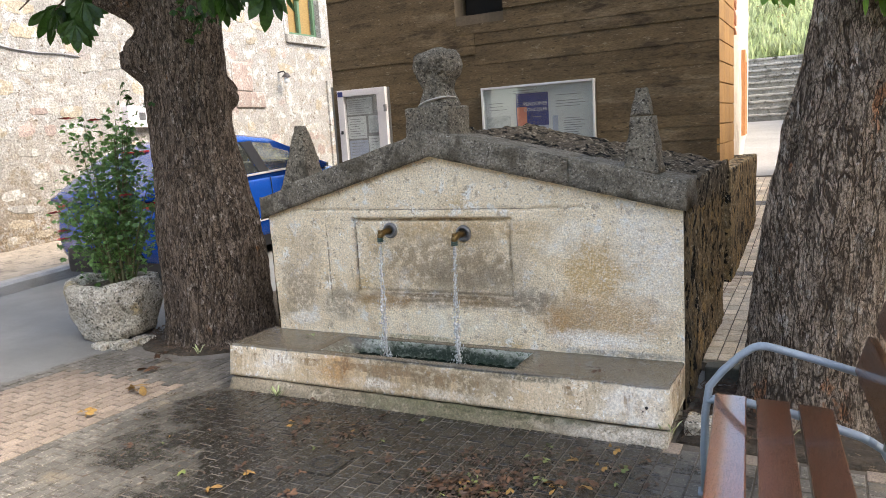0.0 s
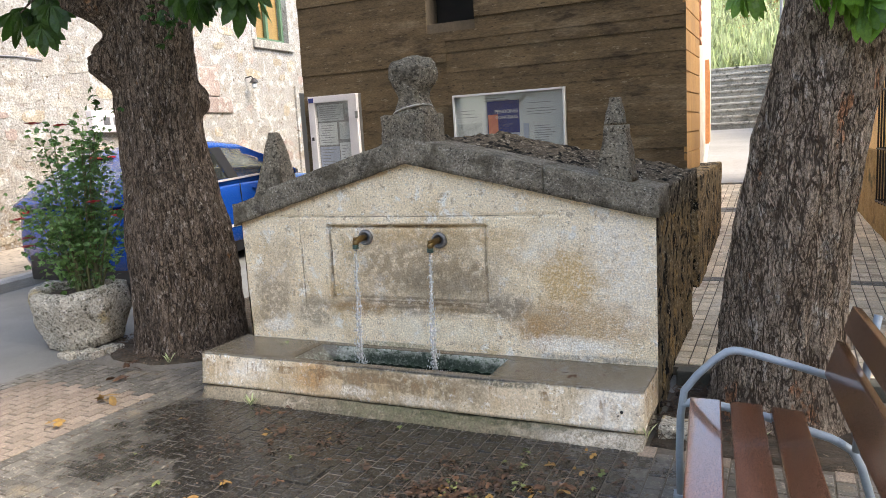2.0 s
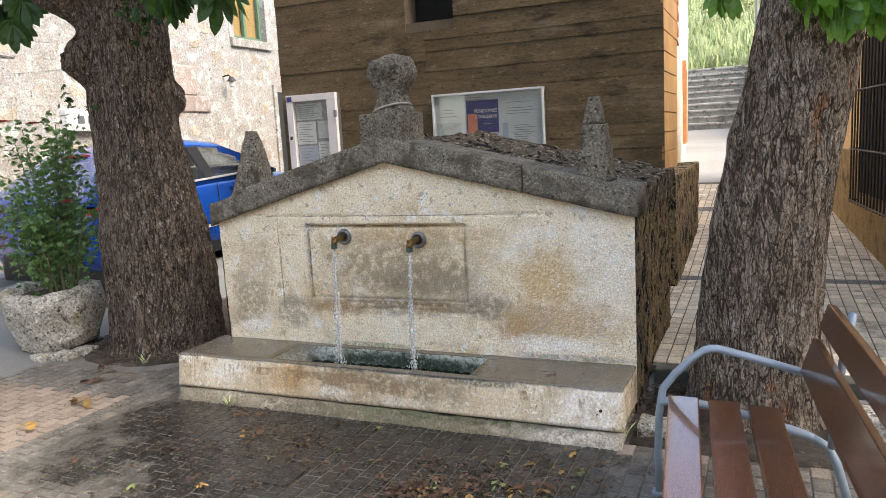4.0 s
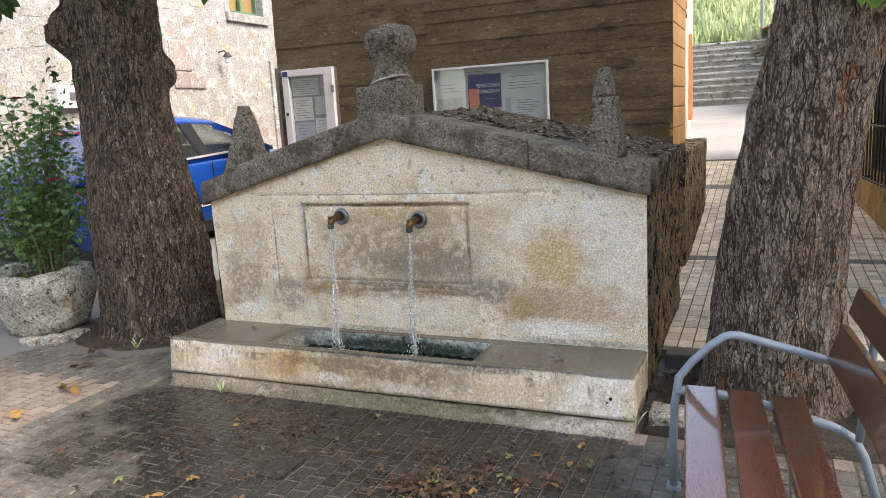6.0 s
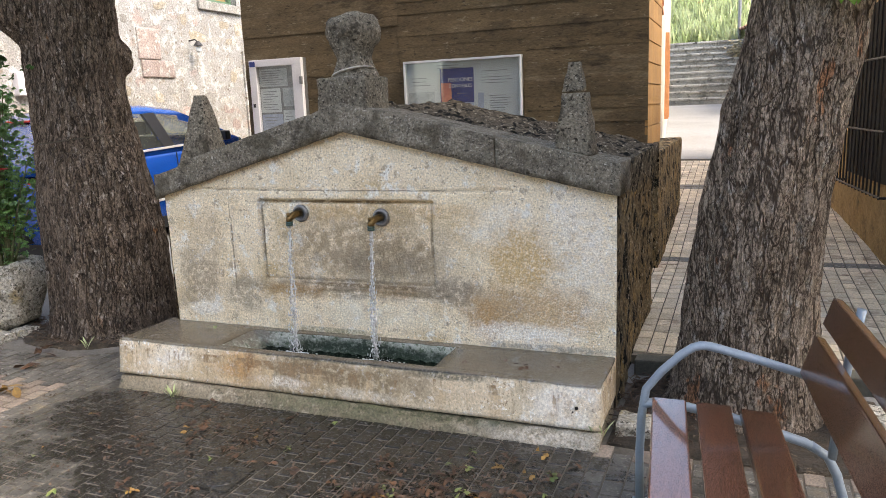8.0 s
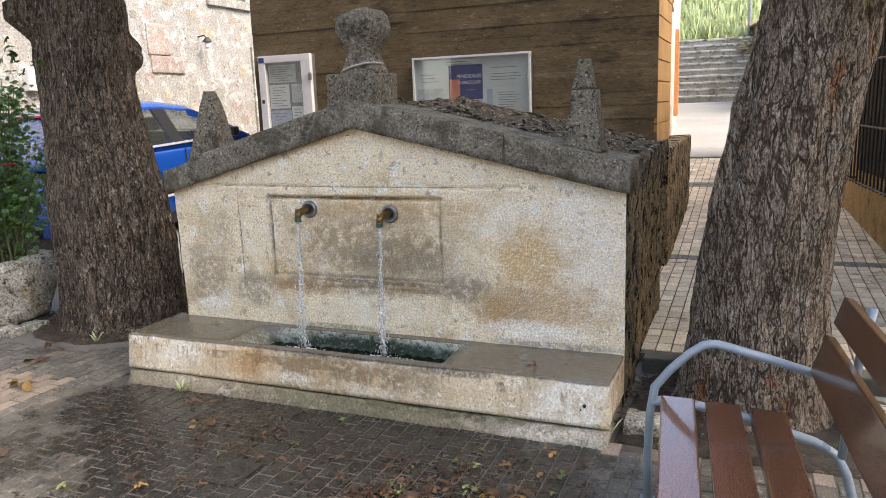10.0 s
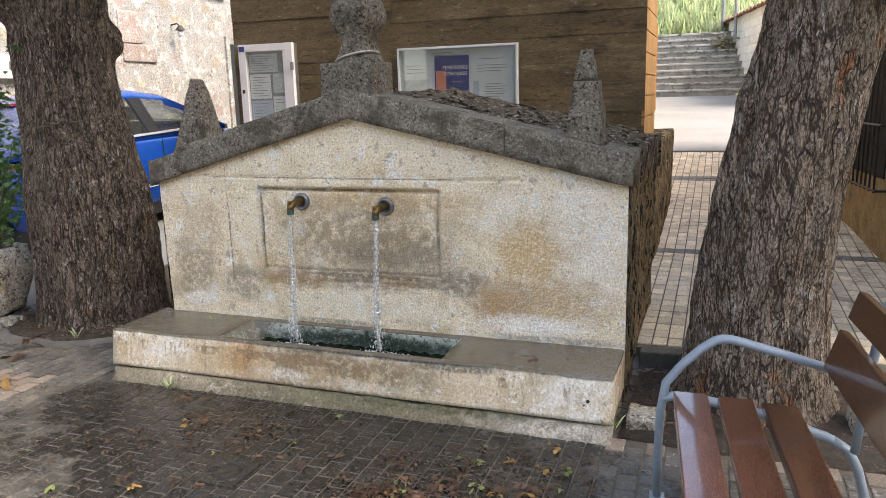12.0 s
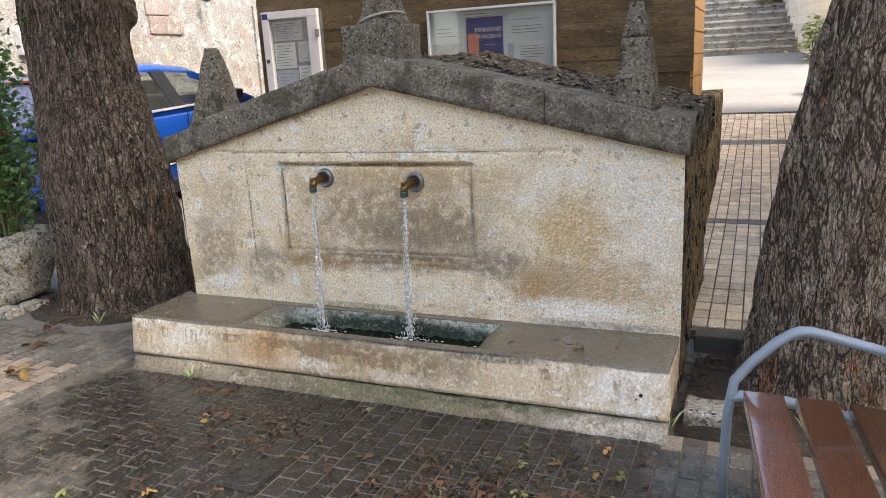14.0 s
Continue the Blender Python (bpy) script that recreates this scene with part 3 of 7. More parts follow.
poster_pale = mat("pale_poster_print", (0.42, 0.46, 0.56), (0.34, 0.38, 0.48), 7, 0.7, 0.0, 60, grain=0.1)
poster_red = mat("orange_poster_print", (0.60, 0.24, 0.16), (0.50, 0.16, 0.12), 12, 0.7, 0.0, 60, grain=0.1)
car_blue = mat("blue_car_paint", (0.003, 0.055, 0.30), (0.003, 0.048, 0.26), 1, 0.25, 0, 200, coat=0.8, grain=0.02)
black_rubber = mat("black_rubber", (0.022, 0.022, 0.023), (0.03, 0.03, 0.03), 12, 0.7, 0.2, 90)
black_trim = mat("black_plastic", (0.018, 0.018, 0.02), (0.025, 0.025, 0.027), 12, 0.45, 0.1, 90)
red_lens = mat("red_lens", (0.40, 0.01, 0.01), (0.34, 0.01, 0.01), 9, 0.15, 0, 90, coat=1.0, grain=0.02)
iron = mat("black_iron", (0.02, 0.02, 0.022), (0.035, 0.03, 0.028), 9, 0.55, 0.2, 90, metal=0.3)
rust_tile = mat("roof_tile", (0.30, 0.15, 0.09), (0.22, 0.11, 0.07), 5, 0.9, 0.5, 60)
green_paint = mat("green_paint", (0.09, 0.17, 0.10), (0.07, 0.14, 0.08), 8, 0.6, 0.1, 80)
yellow_blind = mat("yellow_blind", (0.30, 0.20, 0.07), (0.24, 0.15, 0.05), 8, 0.7, 0.1, 80, stretch=(1, 1, 8))
terracotta = mat("terracotta_brick", (0.50, 0.22, 0.12), (0.40, 0.17, 0.09), 8, 0.9, 0.4, 70)
# near-black that stands in for the shade inside openings
opening_shade = mat("near_black_shade", (0.02, 0.018, 0.015), (0.012, 0.011, 0.01), 4, 0.9, 0.1, 40)
orange_wood = mat("orange_painted_wood", (0.55, 0.25, 0.10), (0.48, 0.21, 0.08), 8, 0.7, 0.2, 80)
dead_leaf = mat("brown_dead_leaf", (0.115, 0.052, 0.02), (0.04, 0.021, 0.011), 18, 0.6, 0.3, 90, vary=0.45, depth=0.003)
litter_mat = mat("dry_litter", (0.13, 0.085, 0.055), (0.06, 0.042, 0.03), 18, 0.9, 0.3, 90, island=0.4, depth=0.003)
yellow_leaf = mat("yellow_fallen_leaf", (0.34, 0.20, 0.045), (0.20, 0.105, 0.03), 18, 0.7, 0.3, 90, vary=0.25, depth=0.003)
straw_mat = mat("dry_straw", (0.44, 0.38, 0.25), (0.30, 0.26, 0.17), 18, 0.8, 0.2, 60, island=0.3, alpha_leaf=0.2, depth=0.003)
# bright copy of the leaf green, with sunlight put into the colour
sunlit_leaf = mat("sunlit_chestnut_leaf", (0.15, 0.30, 0.035), (0.10, 0.22, 0.03), 3, 0.45, 0.2, 60, island=0.3, alpha_leaf=0.4, depth=0.002)
green_leaf = mat("green_fallen_leaf", (0.10, 0.16, 0.035), (0.17, 0.18, 0.055), 18, 0.6, 0.3, 90, vary=0.2, depth=0.003)
car_glass = glass_mat("tinted_car_glass", (0.86, 0.92, 0.88), 0.01, 0.02)
board_glass = glass_mat("clear_pane", (0.85, 0.88, 0.88), 0.01, 0.0)
dark_glass = glass_mat("window_glass", (0.04, 0.05, 0.05), 0.03, 0.9)


def water_mat(name, rough, bump, scale, tint, clear, spec=0.5):
    m = bpy.data.materials.new(name)
    m.use_nodes = True
    n, l = m.node_tree.nodes, m.node_tree.links
    p = n["Principled BSDF"]
    p.inputs["Base Color"].default_value = (*tint, 1)
    p.inputs["Roughness"].default_value = rough
    p.inputs["IOR"].default_value = 1.33
    p.inputs["Specular IOR Level"].default_value = spec
    k = n.new("ShaderNodeTexNoise")
    k.inputs["Scale"].default_value, k.inputs["Detail"].default_value = scale, 4
    geo = n.new("ShaderNodeNewGeometry")
    l.new(geo.outputs["Position"], k.inputs["Vector"])
    b = n.new("ShaderNodeBump")
    b.inputs["Strength"].default_value, b.inputs["Distance"].default_value = bump, 0.01
    l.new(k.outputs["Fac"], b.inputs["Height"])
    l.new(b.outputs[0], p.inputs["Normal"])
    tr = n.new("ShaderNodeBsdfTransparent")
    tr.inputs[0].default_value = (0.98, 0.985, 0.98, 1)
    ms = n.new("ShaderNodeMixShader")
    ms.inputs[0].default_value = 1 - clear
    l.new(tr.outputs[0], ms.inputs[1])
    l.new(p.outputs[0], ms.inputs[2])
    l.new(ms.outputs[0], n["Material Output"].inputs[0])
    return m


pool_water = water_mat("rippled_pool_water", 0.06, 0.25, 30, (0.008, 0.014, 0.009), 0.10, 0.12)
jet_water = water_mat("falling_water", 0.08, 1.0, 90, (0.99, 0.97, 0.93), 0.64, 0.6)
clear_water = water_mat("clear_water_sheath", 0.04, 1.0, 60, (0.9, 0.89, 0.86), 0.90)
foam_water = water_mat("splash_foam", 0.3, 1.0, 70, (0.80, 0.82, 0.79), 0.45)


# ---- ground ----
def alley_z(y):
    if y < 0.56:
        return 0.02
    if y < 3.1:
        return 0.116 + (y - 0.56) * 0.0252
    return 0.18 + (y - 3.1) * 0.0992


def street_z(y):
    return min(max(0.0, 0.115 + 0.05 * y) * min(1.0, max(0.0, (y + 1.2) / 1.6)), 1.2)


def smooth01(a, b, v):
    u = min(1.0, max(0.0, (v - a) / (b - a)))
    return u * u * (3 - 2 * u)


def ground_z(x, y):
    z = 0.0
    if y > 0.5:
        z = max(z, alley_z(min(y, 16.2)) * smooth01(-2.4, -1.4, x))
    z = max(z, street_z(y) * smooth01(-4.3, -5.4, x))
    if y > 19:
        z = max(z, 3.1 + min(26.0, (y - 19)) * 0.48 * 1.0)
    elif y > 16.2:
        z = max(z, 1.4)
    return z


def lines(a, b, near0, near1, fine, coarse):
    out, v = [], a
    while v < b:
        out.append(v)
        v += fine if near0 <= v < near1 else coarse
    return out + [b]


bm = bmesh.new()
GX, GY = lines(-60, 60, -12, 4, 0.4, 6), lines(-40, 90, -4, 22, 0.35, 5)
grid = [[bm.verts.new((x, y, ground_z(x, y) - 0.03)) for x in GX] for y in GY]
for r, s in zip(grid, grid[1:]):
    for i in range(len(GX) - 1):
        f = bm.faces.new((r[i], r[i + 1], s[i + 1], s[i]))
        c = f.calc_center_median()
        f.material_index = 1 if c.y > 18.8 or abs(c.x) > 25 else 0
tagged(part("ground", bm, [asphalt, hill_soil]), "worn grey concrete street rising to a grassy hill", "ground", kind="structure")

# the sheet of sand between and under the pavers
bm = bmesh.new()
box(bm, -5.33, 6, -9, 0.56, -0.05, -0.004)
tagged(part("pavement", bm, joint_sand), "grey and beige brick pavers with sandy joints", "pavement", kind="structure")
plaza = bpy.data.objects["pavement"]

bm = bmesh.new()
ys = [0.6, 1.4, 2.3, 3.1, 4.5, 6, 7.2, 8.3]
rings(bm, [[(-0.6, y, alley_z(y) - 0.2), (2.2, y, alley_z(y) - 0.2), (2.2, y, alley_z(y) - 0.006), (-0.6, y, alley_z(y) - 0.006)] for y in ys])
tagged(part("alley_pavement", bm, alley_joint), "sloping alley paved with beige bricks and grey bands", "pavement", kind="structure")
alley = bpy.data.objects["alley_pavement"]

bm = bmesh.new()
ys = [8.3 + 0.55 * i for i in range(15)]
rings(bm, [[(-2.6, y, alley_z(y) - 0.3), (3.2, y, alley_z(y) - 0.3), (3.2, y, alley_z(y)), (0.3, y, alley_z(y) + 0.012), (-2.6, y, alley_z(y))] for y in ys])
tagged(part("concrete_ramp", bm, ramp_concrete), "pale smooth concrete ramp leading to the steps", "ramp", kind="structure")

# kerb across the alley, and the soil round the trees
bm = bmesh.new()
stone_block(bm, 0.03, 1.9, 0.5, 0.62, -0.1, 0.118, 0.012, 0.2, 0.004)
tagged(part("kerb", bm, dark_kerb), "dark mossy kerb stone across the alley", "kerb", kind="structure")


def soil_patch(name, outline, z, bumpy, label):
    bm = bmesh.new()
    c = Vector((sum(p[0] for p in outline) / len(outline), sum(p[1] for p in outline) / len(outline), 0))
    rows = []
    for k in range(9):
        f = 1 - k / 8 * 0.97
        rows.append([(c.x + (x - c.x) * f, c.y + (y - c.y) * f, z + (0.0 if k == 0 else bumpy * (0.4 + noise.noise(Vector((x * f * 5, y * f * 5 + k, 3)))))) for x, y in outline])
    rings(bm, [[(x, y, z - 0.06) for x, y in outline]] + rows)
    return tagged(part(name, bm, soil, smooth=True), label, "soil", kind="structure")


def loop(cx, cy, rx, ry, n=28, wob=0.08, seed=1.0):
    return [(cx + rx * math.cos(a) * (1 + wob * noise.noise(Vector((math.cos(a) * 2, math.sin(a) * 2, seed)))), cy + ry * math.sin(a) * (1 + wob * noise.noise(Vector((math.cos(a) * 2, math.sin(a) * 2, seed + 5))))) for a in [2 * math.pi * i / n for i in range(n)]]


soil_patch("soil", [(0.02, -0.42), (0.4, -0.46), (0.8, -0.46), (1.25, -0.44), (1.3, 0), (1.28, 0.47), (0.7, 0.48), (0.05, 0.48), (0.03, 0)], 0.008, 0.035, "dark damp soil with litter round the trunk")
soil_patch("soil", loop(-4.08, 0.56, 0.74, 0.60, 28, 0.22), 0.012, 0.05, "dark soil with dry litter round the trunk")
soil_patch("soil", [(-4.9, 1.15), (-4.0, 1.05), (-3.0, 0.35), (-2.96, 1.2), (-2.96, 2.3), (-3.8, 2.4), (-4.8, 2.3), (-5.0, 1.8)], 0.035, 0.05, "dark weedy soil behind the tree beside the fountain")
bm = bmesh.new()
o, i2 = loop(-4.08, 0.53, 0.87, 0.70, 28, 0.22), loop(-4.08, 0.56, 0.75, 0.61, 28, 0.22)
rings(bm, [[(x, y, -0.05) for x, y in o], [(x, y, 0.003) for x, y in o], [(x, y, 0.008) for x, y in i2], [(x, y, -0.05) for x, y in i2]], caps=False)
tagged(part("mortar_border", bm, mortar_strip), "smooth grey mortar border round the soil", "kerb", kind="structure")

# ---- far pavement, kerb and the rubble-stone house ----
bm = bmesh.new()
ys = [-8 + i for i in range(22)]
rings(bm, [[(-9.9, y, street_z(y) - 0.1), (-7.85, y, street_z(y) - 0.1), (-7.85, y, street_z(y) + 0.11), (-9.9, y, street_z(y) + 0.14)] for y in ys])
tagged(part("far_pavement", bm, far_tile), "pale tiled pavement along the stone house", "pavement", kind="structure")
bm = bmesh.new()
rings(bm, [[(-7.86, y, street_z(y) - 0.1), (-7.70, y, street_z(y) - 0.1), (-7.70, y, street_z(y) + 0.08), (-7.73, y, street_z(y) + 0.115), (-7.86, y, street_z(y) + 0.117)] for y in ys])
tagged(part("far_kerb", bm, kerb_mat), "grey concrete kerb with a rounded edge", "kerb", kind="structure")

bm = bmesh.new()
WX = -9.8
for y0, y1, z0, z1 in ((-8.5, 9.05, -0.3, 9), (9.05, 10.2, -0.3, 4.0), (9.05, 10.2, 5.5, 9), (10.2, 13, -0.3, 9)):
    box(bm, WX - 0.5, WX, y0, y1, z0, z1)
split_long(bm, 0.7)
tagged(part("wall_west", bm, lime_wall), "rubble-stone house wall with wide lime pointing", "wall", kind="structure")
west = bpy.data.objects["wall_west"]


def slab(bm, y0, y1, z0, z1, x0=WX - 0.01, x1=WX + 0.03, bevel=0.01):
    box(bm, x0, x1, y0, y1, z0, z1, bevel)


w = tagged(new("window_1"), "green window with yellow blind and stone sill", "window", kind="structure")
w.location = (WX, 9.6, 4)
bm = bmesh.new(); slab(bm, 8.92, 10.35, 3.82, 4.0, WX - 0.3, WX + 0.07, 0.015); part("window_sill", bm, rubble, w)
bm = bmesh.new()
for a in ((9.05, 9.13, 4, 5.5), (10.12, 10.2, 4, 5.5), (9.13, 10.12, 4, 4.08), (9.58, 9.66, 4.08, 5.5)):
    slab(bm, *a, WX - 0.2, WX - 0.12)
part("window_frame", bm, green_paint, w)
bm = bmesh.new(); slab(bm, 9.1, 10.15, 4.05, 5.5, WX - 0.26, WX - 0.23); part("blind", bm, yellow_blind, w)
bm = bmesh.new()
slab(bm, 8.9, 9.05, 4.0, 5.6, WX - 0.02, WX + 0.02); slab(bm, 10.2, 10.4, 4.0, 5.6, WX - 0.02, WX + 0.02)
part("render_surround", bm, lime_wall, w)
d = tagged(new("door_1"), "dark wooden doorway in the stone house", "door", kind="structure")
d.location = (WX, 10.7, 0.8)
bm = bmesh.new(); slab(bm, 10.38, 11.3, 0.7, 2.9, WX - 0.02, WX + 0.03); part("door_leaf", bm, black_trim, d)
bm = bmesh.new(); slab(bm, 10.25, 10.38, 0.7, 3.05, WX - 0.02, WX + 0.05); part("door_jamb", bm, lime_wall, d)

# ---- the board-marked concrete building ----
FY, BX0, BX1 = 3.33, -4.645, -0.262
NX0, NX1, NZ0, NZ1 = -2.955, -2.385, 2.90, 3.7
bm = bmesh.new()
for a0, a1, b0, b1 in ((BX0 + 0.002, NX0, -0.1, 4.6), (NX1, BX1 - 0.002, -0.1, 4.6), (NX0, NX1, -0.1, NZ0), (NX0, NX1, NZ1, 4.6)):
    box(bm, a0, a1, FY + 0.02, FY + 0.3, b0, b1)
building = tagged(part("concrete_building", bm, plain_concrete), "dark stained concrete wall with board marks", "building", kind="structure")
zb, row = -0.1, 0
rnd = random.Random(4)
while zb < 4.55:
    h = rnd.uniform(0.095, 0.135)
    z1 = zb + h
    x = BX0
    cuts = [BX0, BX1]
    cuts.append(-2.73)
    if z1 > NZ0 and zb < NZ1:
        cuts += [NX0, NX1]
    cuts.sort()
    for a, b in zip(cuts, cuts[1:]):
        if z1 > NZ0 and zb < NZ1 and a >= NX0 - 1e-6 and b <= NX1 + 1e-6:
            continue
        bm = bmesh.new()
        box(bm, a + 0.001, b - 0.001 + (0.031 if b == BX1 else 0), FY + rnd.uniform(-0.005, 0.006), FY + 0.021, zb, z1 - 0.002)
        part("board_mark", bm, concrete, building)
    zb, row = z1, row + 1
bm = bmesh.new()
box(bm, NX0 - 0.1, NX1 + 0.1, FY + 0.31, FY + 0.4, NZ0 - 0.1, NZ1 + 0.1)
part("niche_back", bm, opening_shade, building)
bm = bmesh.new()
box(bm, BX0 + 0.002, BX0 + 0.3, FY + 0.302, 8, -0.1, 4.55)
part("side_wall", bm, plain_concrete, building)
bm = bmesh.new()
box(bm, BX0, BX1 - 0.1, FY + 0.1, 4.9, 4.7, 4.85)
part("roof", bm, plain_concrete, building)
bm = bmesh.new()
stone_block(bm, -2.9, -0.07, 2.8, 5.3, -0.1, 1.19, 0.02, 0.12, 0.012, 4.0)
part("plinth", bm, side_stone, building, "rough dark plinth with streaked stone")
bm = bmesh.new()
box(bm, BX1 + 0.001, BX1 + 0.02, FY + 0.023, 4.5, 1.15, 4.55)
box(bm, -0.6, BX1, FY + 0.302, 4.5, 1.15, 4.55)
ochre_side = part("ochre_side_wall", bm, ochre_joint, building)

# pale house further up the alley
bm = bmesh.new()
prism(bm, [(-0.285, 4.52), (-1.12, 15.6), (-3.6, 15.6), (-3.6, 4.52)], 0.0, 5.6, "z")
split_long(bm, 0.6)
roughen(bm, 0.02, 2.0)
white = tagged(part("wall_alley", bm, white_house), "whitewashed rubble side wall of a house", "wall", kind="structure")


def on_alley(s, out, z):
    """A point s metres along the pale house's side, out metres proud of it."""
    return Vector((-0.285 - s * 0.0751 + out, 4.52 + s * 0.9972, z))


aw = tagged(new("window_2"), "narrow window with an orange painted frame", "window", kind="structure")
aw.location = on_alley(6, 0, 2.2)
bm = bmesh.new()
for s0, s1, z0, z1 in ((5.2, 5.36, 1.3, 2.75), (6.3, 6.46, 1.3, 2.75), (5.36, 6.3, 2.6, 2.75)):
    vs = box(bm, -0.02, 0.06, s0, s1, z0, z1)
    for v in vs:
        v.co = on_alley(v.co.y, v.co.x, v.co.z)
part("window_frame", bm, orange_wood, aw)
bm = bmesh.new()
for v in box(bm, -0.02, 0.03, 5.36, 6.3, 1.3, 2.6):
    v.co = on_alley(v.co.y, v.co.x, v.co.z)
part("shutter", bm, orange_wood, aw)
lat = tagged(new("vent_1"), "terracotta lattice vent with round holes", "vent", kind="structure")
lat.location = on_alley(0.5, 0, 3)
bm = bmesh.new()
for i in range(6):
    for j in range(9):
        for v in box(bm, 0.0, 0.05, 0.15 + i * 0.14, 0.15 + i * 0.14 + (0.05 if j % 2 else 0.14), 2.6 + j * 0.09, 2.68 + j * 0.09 - (0.05 if j % 2 == 0 else 0)):
            v.co = on_alley(v.co.y, v.co.x, v.co.z)
part("lattice", bm, terracotta, lat)

# ---- yellow house with barred window ----
def on_yellow(s, out, z):
    """s: the y along the yellow house's wall; out: metres proud of it, towards the alley."""
    return Vector((2.1 - 0.1 * s - out, s, z))


bm = bmesh.new()
for s0, s1, z0, z1, out in ((0.9, 8.6, 0.0, 3.7, 0.0),):
    for v in box(bm, -0.4, out, s0, s1, z0, z1):
        v.co = on_yellow(v.co.y, v.co.x, v.co.z)
split_long(bm, 0.5)
tagged(part("wall_east", bm, yellow_render), "yellow rendered house wall along the alley", "wall", kind="structure")
bm = bmesh.new()
for v in box(bm, -0.01, 0.045, 0.95, 8.55, 0.0, 1.12, 0.012):
    v.co = on_yellow(v.co.y, v.co.x, v.co.z + 0.05 * max(0, v.co.y - 4) * (v.co.z > 0.5))
split_long(bm, 0.2)
roughen(bm, 0.012, 5)
tagged(part("dado_trim", bm, dado_stone), "rough ochre stone dado along the wall foot", "trim", kind="structure")
gw = tagged(new("window_3"), "window behind a black iron grille", "window", kind="structure")
gw.location = on_yellow(4, 0, 0.7)
bm = bmesh.new()
for i in range(13):
    s = 3.2 + i * 0.125
    tube(bm, [on_yellow(s, 0.13, 0.74), on_yellow(s, 0.13, 2.5)], 0.009, 6)
for z in (0.76, 1.3, 1.9, 2.45):
    tube(bm, [on_yellow(3.15, 0.13, z), on_yellow(4.75, 0.13, z)], 0.011, 6)
    for s in (3.15, 4.75):
        tube(bm, [on_yellow(s, 0.0, z), on_yellow(s, 0.13, z)], 0.011, 6)
part("grille", bm, iron, gw)
# slab on the wall, its dark colour replacing the shade of the room
bm = bmesh.new()
for v in box(bm, 0.0, 0.055, 3.25, 4.65, 0.85, 2.4):
    v.co = on_yellow(v.co.y, v.co.x, v.co.z)
part("pane", bm, opening_shade, gw, "dark slab painted as the shaded opening behind the bars")

# ---- steps, block wall, hill ----
SY, SZ, RISE, RUN = 16.1, alley_z(16.1), 0.172, 0.30
stairs = tagged(new("stairs"), "weathered grey concrete steps with black stains", "stairs", kind="structure")
stairs.location = (0, SY, SZ)
for i in range(10):
    wide_x = 1.25 - i * 0.05
    bm = bmesh.new()
    stone_block(bm, -2.6, wide_x, SY + i * RUN + 0.035, SY + 3.4, SZ + i * RISE - 0.05, SZ + (i + 1) * RISE - 0.05, 0.01, 0.4, 0.006, 3, i)
    step = part("step", bm, stair_stone, stairs)
    bm = bmesh.new()
    stone_block(bm, -2.6, wide_x, SY + i * RUN, SY + i * RUN + 0.42, SZ + (i + 1) * RISE - 0.055, SZ + (i + 1) * RISE, 0.012, 0.3, 0.006, 3, i + 30)
    part("nosing", bm, nosing_stone, step, "step edge, paler in colour as if sky-lit")


def on_block(s, out, z):
    d = Vector((-0.98, 5.4, 0)).normalized()
    return Vector((1.60, 13.6, 0)) + d * s + Vector((-d.y, d.x, 0)) * out + Vector((0, 0, z))


bm = bmesh.new()
for v in box(bm, 0, 6.2, -0.35, -0.012, 0.8, 3.48):
    k = v.co.copy()
    v.co = on_block(k.x, k.y, k.z)
blockwall = tagged(part("wall_blocks", bm, mortar), "pale concrete block wall beside the steps", "wall", kind="structure")
bm = bmesh.new()
N = 60
pts = [(-0.3 + 6.7 * i / N, 0.03 * math.sin(i * 1.9)) for i in range(N + 1)]
rows = []
for s, w2 in pts:
    rows.append([on_block(s, 0.16, 3.47 + w2), on_block(s, -1.6, 3.75 + w2), on_block(s, -1.6, 3.78 + w2), on_block(s, 0.16, 3.50 + w2)])
rings(bm, rows)
tagged(part("corrugated_roof", bm, rust_tile), "rusty corrugated roof edge above the block wall", "roof", kind="structure")

# unseen plain houses, added to close the square behind
bm = bmesh.new()
# dark and cut short at the left to shape the notice board's reflection
box(bm, -9.9, 9, -16.5, -16, -0.1, 7)
tagged(part("wall_south", bm, dado_stone), "added unseen ochre wall across the square, darkening the board's reflections", "wall", kind="structure")
bm = bmesh.new()
box(bm, 8.5, 9, -16, 0.85, -0.1, 6)
tagged(part("wall_southeast", bm, yellow_render), "plain rendered house wall beside the square", "wall", kind="structure")


# ---- the fountain ----
XL, XR, DEEP = -2.925, 0.0, 1.72
AX, AZ, EL, ER = -1.545, 1.519, 1.137, 1.160


def gable(x):
    return EL + (AZ - EL) * (x - XL) / (AX - XL) if x < AX else ER + (AZ - ER) * (XR - x) / (XR - AX)


fountain = thing("fountain", -1.5, 0, 0, "old gabled limestone fountain with two running spouts, stained and mossy", "fountain")
PX0, PX1, PZ0, PZ1 = -2.195, -1.03, 0.613, 1.118


